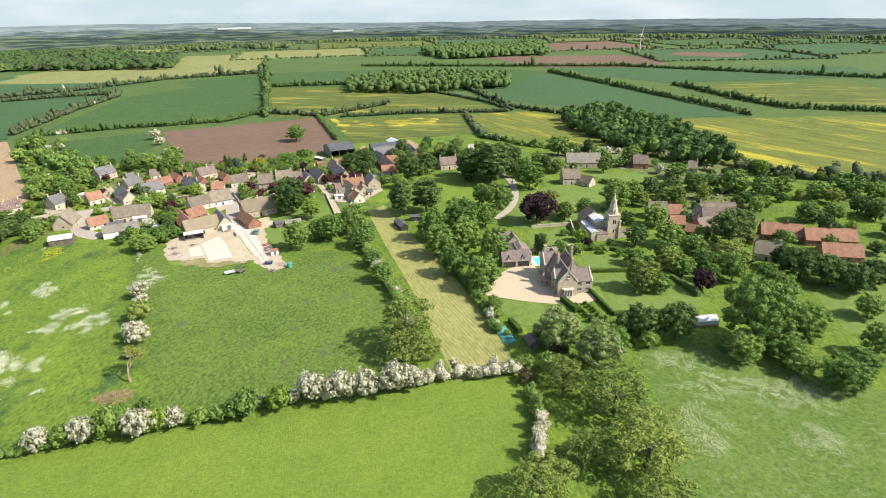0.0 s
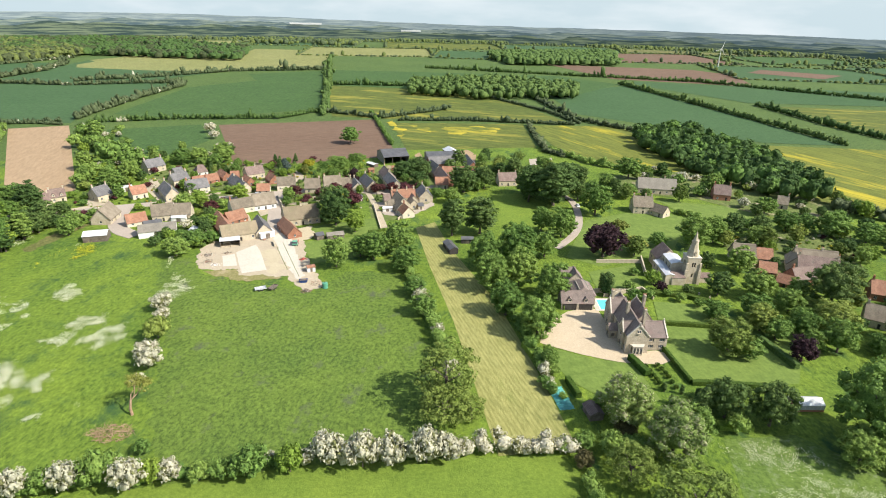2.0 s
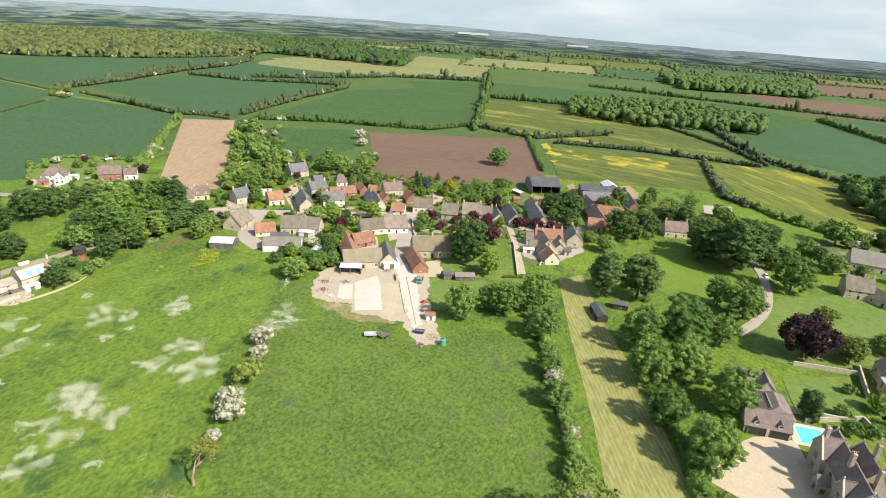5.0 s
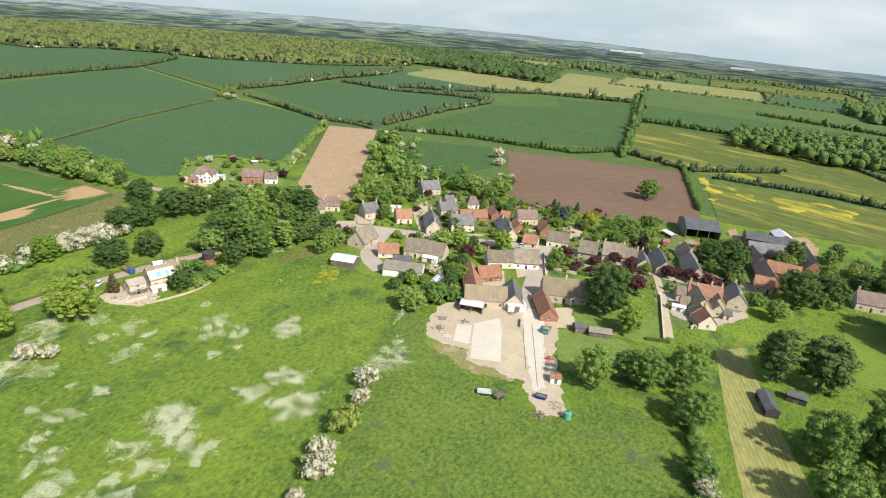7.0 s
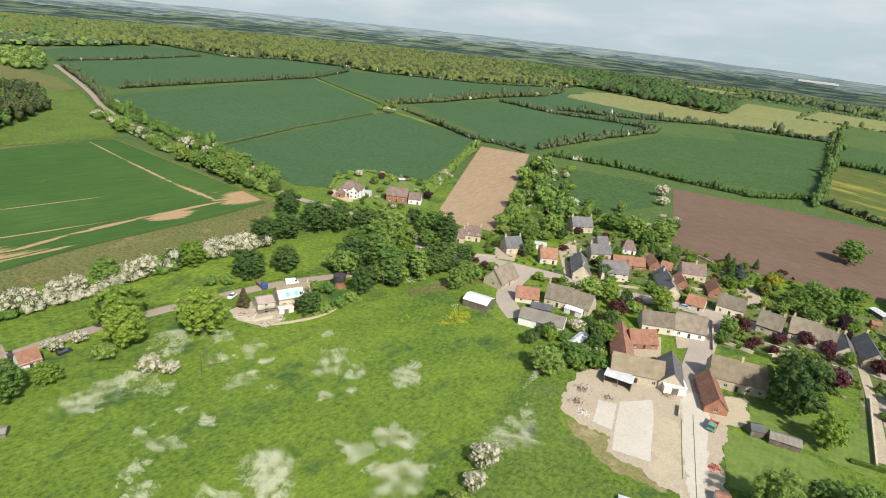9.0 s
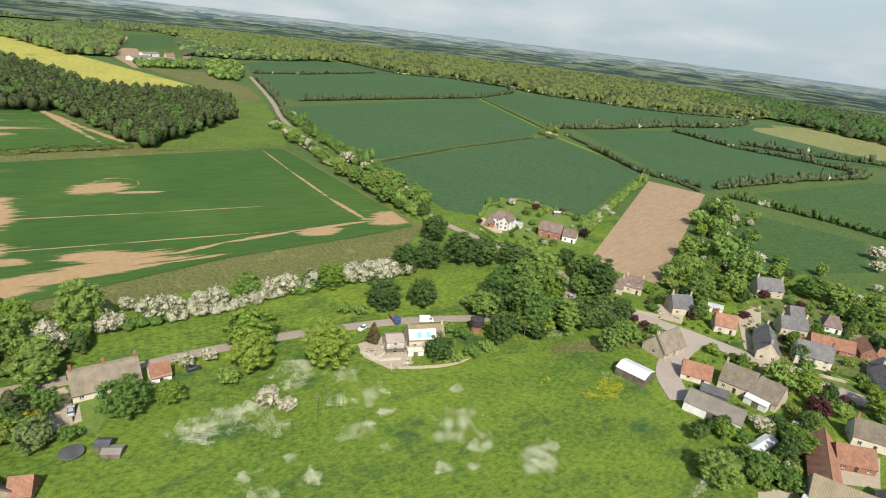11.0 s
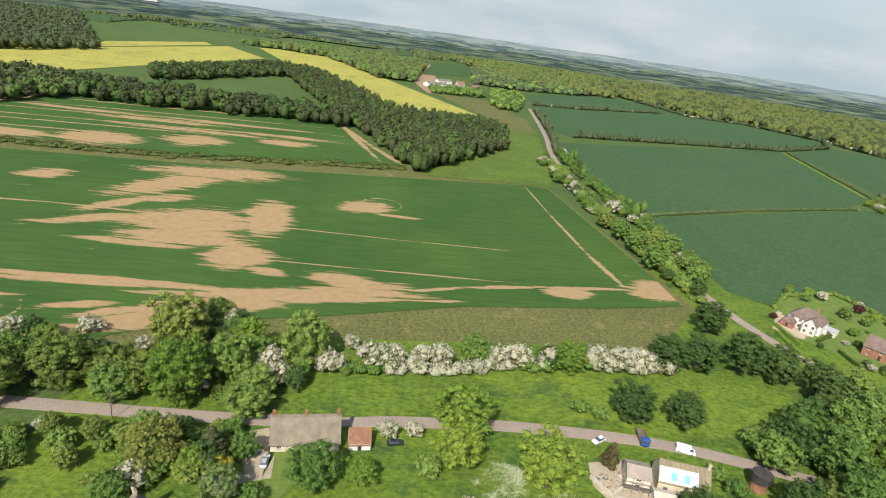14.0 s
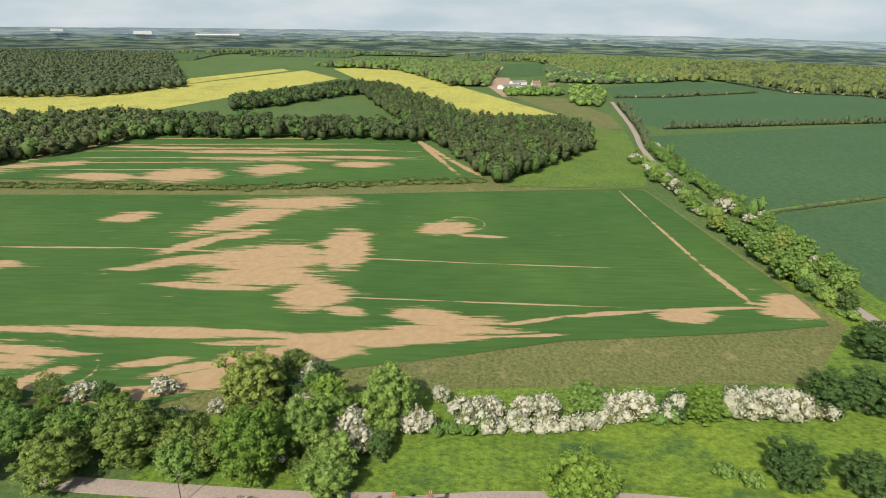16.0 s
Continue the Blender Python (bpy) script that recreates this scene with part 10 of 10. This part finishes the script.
heap(-206.5, 211.3, 2.0, 0.6, COPING, "heap of building stone on a plot")
heap(-204.9, 217.1, 2.0, 0.6, COPING, "heap of building stone on a plot")
heap(-208.2, 217.8, 2.0, 0.6, COPING, "heap of building stone on a plot")
heap(-202.6, 222.7, 2.0, 0.6, COPING, "heap of building stone on a plot")
heap(-207.2, 213.3, 2.0, 0.6, COPING, "heap of building stone on a plot")
heap(-196.3, 221.2, 2.0, 0.6, COPING, "heap of building stone on a plot")

# ---- garden ground and walls ----
sheet("garden_ground", GARDEN, [(-123.5, 364.6), (-104.3, 377.9), (-94.4, 392.8), (-61.0, 425.2), (-34.5, 439.8), (-1.5, 422.2), (-1.8, 376.6), (-3.3, 345.6), (-20.0, 326.3), (-33.0, 320.4), (-40.8, 362.9), (-69.8, 350.3), (-85.1, 341.8), (-107.9, 350.1)], 0.13, "cottage gardens with beds, gravel and rough grass", "garden")
sheet("garden_ground", GARDEN, [(-184.3, 391.8), (-183.8, 425.5), (-159.9, 434.2), (-127.5, 429.1), (-109.1, 426.8), (-98.4, 378.4), (-114.4, 358.1), (-127.4, 341.0), (-147.2, 331.6)], 0.135, "cottage gardens with beds, gravel and rough grass", "garden")
sheet("gravel_drive", ROAD, [(-33.1, 351.9), (-30.9, 356.4), (-21.9, 340.9), (-13.6, 339.6), (-2.9, 357.1), (-0.6, 350.6), (-11.2, 334.7), (-22.7, 331.3), (-28.9, 334.9)], 0.2, "pale gravel between cottages", "drive", ragged=1.0)
sheet("gravel_drive", DIRT, [(-100.1, 410.1), (-95.5, 420.9), (-85.0, 401.9), (-90.7, 391.0)], 0.2, "gravel parking behind a cottage", "drive")
sheet("farm_track", TILTH, [(-17.6, 472.0), (-13.9, 480.5), (-8.0, 452.3), (-4.2, 437.9), (-7.0, 433.4), (-13.2, 449.4)], 0.2, "pale dusty farm track", "track")
sheet("farm_track", TILTH, [(17.0, 486.9), (23.9, 493.6), (28.8, 480.8), (23.1, 463.3), (20.5, 438.0), (17.2, 439.3)], 0.21, "pale dusty farmyard", "yard")
stone_wall([(-28.6, 340.9), (-15.4, 337.5), (-19.9, 325.3)], 1.2)
stone_wall([(-22.3, 340.6), (-18.1, 326.8)], 1.1)
stone_wall([(-84.2, 346.6), (-72.8, 347.6)], 1.2)
stone_wall([(-72.5, 359.7), (-48.2, 363.7)], 1.1)
stone_wall([(-28.9, 416.8), (-16.0, 416.0)], 1.5)
stone_wall([(-144.5, 366.0), (-121.3, 366.7)], 1.0)
stone_wall([(-116.4, 384.7), (-108.8, 389.8)], 1.1)
stone_wall([(-129.5, 434.4), (-109.1, 426.8)], 1.4)
clipped_hedge([(-28.8, 434.6), (-10.1, 442.1)], 3.0, 3.2)
clipped_hedge([(-79.1, 347.2), (-67.2, 350.3)], 1.4, 1.5)
clipped_hedge([(-133.3, 363.6), (-123.1, 367.1)], 1.4, 1.4, leaf='lime', label="bright green garden hedge")

# ---- garden planting ----
VILLAGE = [(-191.5, 312.7), (-219.1, 374.6), (-222.8, 449.0), (-177.4, 445.8), (-137.8, 434.9), (-97.5, 446.3), (-54.2, 457.3), (-10.2, 401.2), (-0.3, 361.2), (-24.1, 338.0), (-42.6, 342.2), (-75.7, 348.5), (-96.3, 342.4), (-119.7, 334.0), (-128.1, 308.8), (-149.7, 301.9)]
scatter(VILLAGE, 210, ["bush oak", "bush lime", "bush lime", "bush ash", "bush oak", "round lime", "bush red", "cone dark", "bush clipped"], 1.2, 2.6, 71, 1)
low_shrubs(VILLAGE, 420, 70)
scatter(VILLAGE, 34, ["round oak", "round dark", "round lime", "round ash", "tall oak"], 2.6, 4.0, 72, 1)
EAST = [(139.7, 293.4), (161.5, 327.2), (236.0, 360.2), (299.6, 309.5), (256.5, 232.5), (193.5, 192.5), (173.2, 212.3), (144.7, 216.5), (129.4, 238.0)]
scatter(EAST, 70, ["round oak", "round dark", "round ash", "bush oak", "bush dark", "round lime", "dome dark"], 2.2, 5.0, 73, 1)
NORTH = [(-14.1, 376.3), (10.9, 451.0), (70.1, 459.3), (89.9, 401.7), (129.2, 394.6), (177.5, 410.9), (185.7, 354.9), (159.5, 366.5), (105.8, 368.9), (80.8, 359.7), (46.3, 379.4), (8.1, 372.4)]
scatter(NORTH, 60, ["round oak", "round dark", "tall dark", "bush oak", "round ash"], 2.6, 5.5, 74, 1)
WEST = [(-201.8, 302.2), (-217.6, 331.3), (-211.3, 369.6), (-232.6, 403.2), (-295.1, 523.3), (-275.3, 538.2), (-214.9, 446.5), (-204.6, 381.8), (-194.7, 340.3), (-182.1, 312.1), (-189.3, 293.3)]
scatter(WEST, 60, ["bush oak", "round oak", "bush dark", "round dark", "bush ash", "bush may"], 1.8, 4.2, 75, 1)
LANESIDE = [(-211.2, 90.2), (-269.3, 83.5), (-275.1, 98.0), (-247.7, 127.1), (-227.0, 119.7), (-213.3, 122.4), (-195.4, 122.9), (-183.2, 113.5), (-187.5, 96.5)]
scatter(LANESIDE, 46, ["round oak", "round ash", "bush oak", "bush may", "round lime", "round dark", "open ash"], 2.2, 5.0, 76, 1)
BELT = [(-253.8, -7.8), (-256.6, 57.1), (-272.7, 79.2), (-273.9, 120.0), (-252.3, 131.4), (-228.9, 132.8), (-222.3, 88.7), (-217.2, 25.5)]
scatter(BELT, 44, ["round oak", "round ash", "round lime", "round oak", "bush may", "round dark", "open ash"], 3.0, 5.6, 77, 1)
NORTHWEST = [(-206.5, 366.3), (-267.4, 463.7), (-322.9, 562.3), (-298.4, 549.2), (-225.3, 445.6), (-199.8, 480.4), (-162.8, 484.9), (-144.6, 442.5), (-170.5, 432.5), (-214.0, 449.5), (-186.2, 391.3), (-193.4, 367.3)]
scatter(NORTHWEST, 46, ["round oak", "round oak", "round lime", "bush oak", "bush may", "round dark", "bush lime"], 2.4, 4.6, 78, 1)
SOUTH = [(-134.2, 284.4), (-130.3, 299.0), (-124.7, 312.4), (-121.0, 328.4), (-106.2, 303.0), (-106.0, 284.7), (-118.1, 272.6)]
scatter(SOUTH, 44, ["bush oak", "bush dark", "bush ash", "round oak", "round dark", "bush lime", "bush may"], 1.8, 3.8, 79, 1)
COPSE = [(-220.1, 269.8), (-241.3, 296.0), (-250.0, 328.0), (-234.0, 342.0), (-195.5, 319.4), (-188.8, 290.3), (-193.3, 280.6), (-190.4, 266.3)]
scatter(COPSE, 34, ["round dark", "round oak", "round dark", "tall dark", "round dark", "tall oak", "tall dark", "round ash"], 4.0, 6.6, 82, 1)
sheet("trodden_verge", HEATH, [(-188.1, 275.6), (-186.6, 288.0), (-182.8, 306.8), (-172.6, 313.2), (-177.2, 300.3), (-179.9, 284.5), (-182.4, 273.3)], 0.16, "worn brown bank below the trees", "verge", ragged=1.2)
EAST_ROW = [(114.5, 429.1), (180.9, 451.9), (227.9, 426.0), (252.2, 403.4), (254.9, 370.7), (227.9, 316.1), (201.8, 329.2), (179.8, 344.1), (160.0, 371.0), (135.4, 376.9), (108.2, 389.8)]
scatter(EAST_ROW, 46, ["round oak", "bush oak", "round dark", "bush ash", "bush dark", "round ash", "bush may"], 2.0, 4.4, 84, 1)
CHURCH_ROW = [(151.4, 309.1), (174.9, 322.6), (218.3, 315.2), (191.5, 263.1), (163.5, 255.7), (152.1, 259.9), (141.2, 281.5)]
low_shrubs(CHURCH_ROW, 110, 85)
sheet("garden_ground", GARDEN, [(145.1, 301.4), (172.8, 318.5), (218.3, 315.2), (191.5, 263.1), (163.5, 255.7), (152.1, 259.9), (138.3, 275.3)], 0.19, "cottage gardens with beds, gravel and rough grass", "garden")
sheet("garden_ground", GARDEN, [(112.0, 419.1), (178.5, 445.5), (224.3, 418.9), (250.6, 400.8), (254.9, 370.7), (226.7, 331.6), (204.3, 333.5), (182.1, 348.8), (160.9, 373.2), (136.1, 379.2), (109.1, 393.4)], 0.188, "house gardens with beds, gravel and rough grass", "garden")
sheet("drive", GRAVEL, [(-86.3, 301.5), (-82.7, 309.2), (-77.5, 313.3), (-72.8, 306.5), (-81.8, 296.4)], 0.245, "dusty pale frontage of a barn", "yard", ragged=0.8)

# ---- the western farm ----
wood([(-1189.0, 105.0), (-1167.0, 185.0), (-1480.0, 219.0), (-1480.0, 92.0)], 10, 12, "spring", "young spring wood beside the oilseed field", seed=31, cards=0, second='pine')
wood([(-982.0, 206.0), (-998.0, 291.0), (-1080.0, 293.0), (-1046.0, 262.0), (-1030.0, 205.0)], 8, 9, "oak", "trees in front of the farm", seed=32, cards=10)
wood([(-890.0, 283.0), (-890.0, 322.0), (-1003.0, 352.0), (-1095.0, 356.0), (-1077.0, 309.0)], 8, 10, "oak", "clump of bright green trees by the road", seed=33, cards=10)
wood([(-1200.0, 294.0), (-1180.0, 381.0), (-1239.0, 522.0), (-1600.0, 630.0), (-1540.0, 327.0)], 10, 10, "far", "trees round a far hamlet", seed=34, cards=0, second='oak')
sheet("farm_yard", TILTH, [(-1138.7, 178.0), (-977.5, 209.0), (-992.7, 226.0), (-1110.0, 214.0), (-1150.0, 232.0), (-1200.0, 226.0), (-1268.1, 226.0), (-1264.1, 202.1)], 0.42, "pale sandy farmyard and track", "yard")
sheet("barley_field", BARLEY, [(-1276.0, 224.0), (-1333.3, 299.2), (-1592.5, 324.2), (-1566.5, 230.9)], 0.41, "bright green field behind a farm", "field")
house(-1128.0, 262.0, 120.0, 15, 8, 4.6, 4.0, STONE, PANTILE, label="farmhouse with orange-red roof beside barns", name="farmhouse")
house(-1108.0, 285.0, 110.0, 13, 7, 4.2, 3.6, BRICK, BROWN_TILE, label="brick farm building with brown roof", name="farmhouse")
scatter([(-640.0, 304.0), (-560.0, 303.0), (-440.0, 303.0), (-345.0, 307.0), (-345.0, 319.0), (-440.0, 316.0), (-560.0, 314.0), (-640.0, 318.0)], 60, ["round oak", "round dark", "bush oak", "round ash", "bush dark", "bush may"], 2.2, 4.6, 91, 1)
scatter([(-600.0, 278.0), (-510.0, 279.0), (-400.0, 284.0), (-325.0, 290.0), (-325.0, 300.0), (-400.0, 295.0), (-510.0, 291.0), (-600.0, 291.0)], 50, ["round oak", "round dark", "bush oak", "bush ash", "bush dark", "bush may"], 2.0, 4.2, 92, 1)

# ---- thorn clump where the wheat fields meet ----
for x, y, r, h, shape, leaf in ((-545, 572, 4.5, 5.5, "bush", "may"), (-552, 578, 4.0, 5.0, "bush", "may"), (-540, 577, 3.5, 4.6, "bush", "may"), (-560, 584, 4.6, 7.5, "round", "ash"), (-556, 571, 4.0, 6.5, "round", "lime"), (-571, 592, 4.4, 7.0, "round", "oak"), (-535, 566, 3.6, 5.5, "round", "oak"), (-566, 600, 4.4, 7.2, "round", "ash")):
    tree(x, y, r, h, shape, leaf)

# ---- far things ----
turbine(583.0, 1310.8, 35.1)
shed(-1080.6, 214.2, 129.8, 35.6, 14, 5, 2.5, WHITE, FIBRE, "pale distant farm barn among trees", name='barn', category='barn')
shed(-1070.5, 247.2, 126.4, 38.9, 16, 5, 2.5, WHITE, FIBRE, "pale distant farm barn among trees", name='barn', category='barn')
shed(-1143.8, 234.3, 121.2, 29.1, 10, 5, 2.5, WHITE, FIBRE, "pale distant farm barn among trees", name='barn', category='barn')

# ---- gardens of the two newer houses ----
sheet("garden", LAWN, [(-322.0, 333.0), (-338.0, 352.0), (-345.0, 381.0), (-322.0, 388.0), (-300.0, 398.0), (-264.0, 362.0), (-284.0, 336.0), (-300.0, 321.0)], 0.16, "mown lawn behind two houses", "lawn")
tree(-325.0, 378.0, 2.8, 4.6, "bush", "red")
tree(-337.0, 368.0, 3.0, 5.0, "bush", "may")
tree(-276.5, 374.2, 3.0, 5.6, "round", "copper")
tree(-318.0, 366.0, 3.2, 6.0, "round", "oak")
tree(-312.0, 372.0, 2.6, 4.6, "bush", "oak")
shed(-313.7, 386.0, 60.0, 4.2, 3.0, 2.2, 0.6, TIMBER, LEAD, "small pale-roofed garden shed")
shed(-291.5, 393.0, 50.0, 5.0, 3.4, 2.3, 0.8, BRICK, PANTILE, "small brick outhouse at a garden end")
hedge([(-322.0, 333.0), (-338.0, 350.0), (-346.0, 381.0), (-322.0, 389.0), (-300.0, 399.0)], 2.0, 1.8, label="low hedge behind the gardens")
NEWER = [(-325.7, 329.3), (-348.2, 353.5), (-347.3, 382.7), (-326.5, 401.2), (-303.8, 400.5), (-262.6, 360.6), (-271.5, 339.8), (-286.2, 330.1), (-294.7, 315.1)]
scatter(NEWER, 30, ["bush oak", "bush red", "bush lime", "bush may", "round oak", "bush dark"], 1.2, 2.6, 80, 1)
clipped_hedge([(-298.1, 319.0), (-280.5, 317.5), (-281.0, 326.3)], 1.2, 1.4, leaf='lime', label="bright green clipped garden hedge")
clipped_hedge([(-285.4, 338.3), (-271.7, 338.2)], 1.2, 1.4)
hedge([(90.1, 495.0), (114.1, 455.3), (138.1, 435.2), (160.7, 428.8)], 4, 4, blossom=0.05, label="hedge behind the estate barns")
tree(-203.0, 246.7, 3.1, 5.3, "bush", "oak")
tree(-190.9, 243.2, 3.0, 5.1, "bush", "oak")
tree(-197.6, 237.7, 3.0, 5.1, "bush", "oak")
tree(-190.9, 236.8, 2.5, 4.3, "bush", "oak")
tree(-208.8, 244.1, 2.7, 4.6, "bush", "oak")
tree(-192.2, 249.5, 3.1, 5.2, "bush", "oak")
clipped_hedge([(-191.5, 232.3), (-191.7, 241.3), (-192.2, 255.2)], 1.2, 1.2, leaf='ash', label="rough hedge along the meadow edge")
VERGE = [(-210.5, 49.3), (-216.8, 86.9), (-216.6, 117.7), (-199.0, 123.8), (-191.8, 63.1)]
scatter(VERGE, 46, ["bush oak", "bush may", "bush ash", "round oak", "bush lime", "bush oak", "round ash"], 1.6, 3.4, 81, 1)
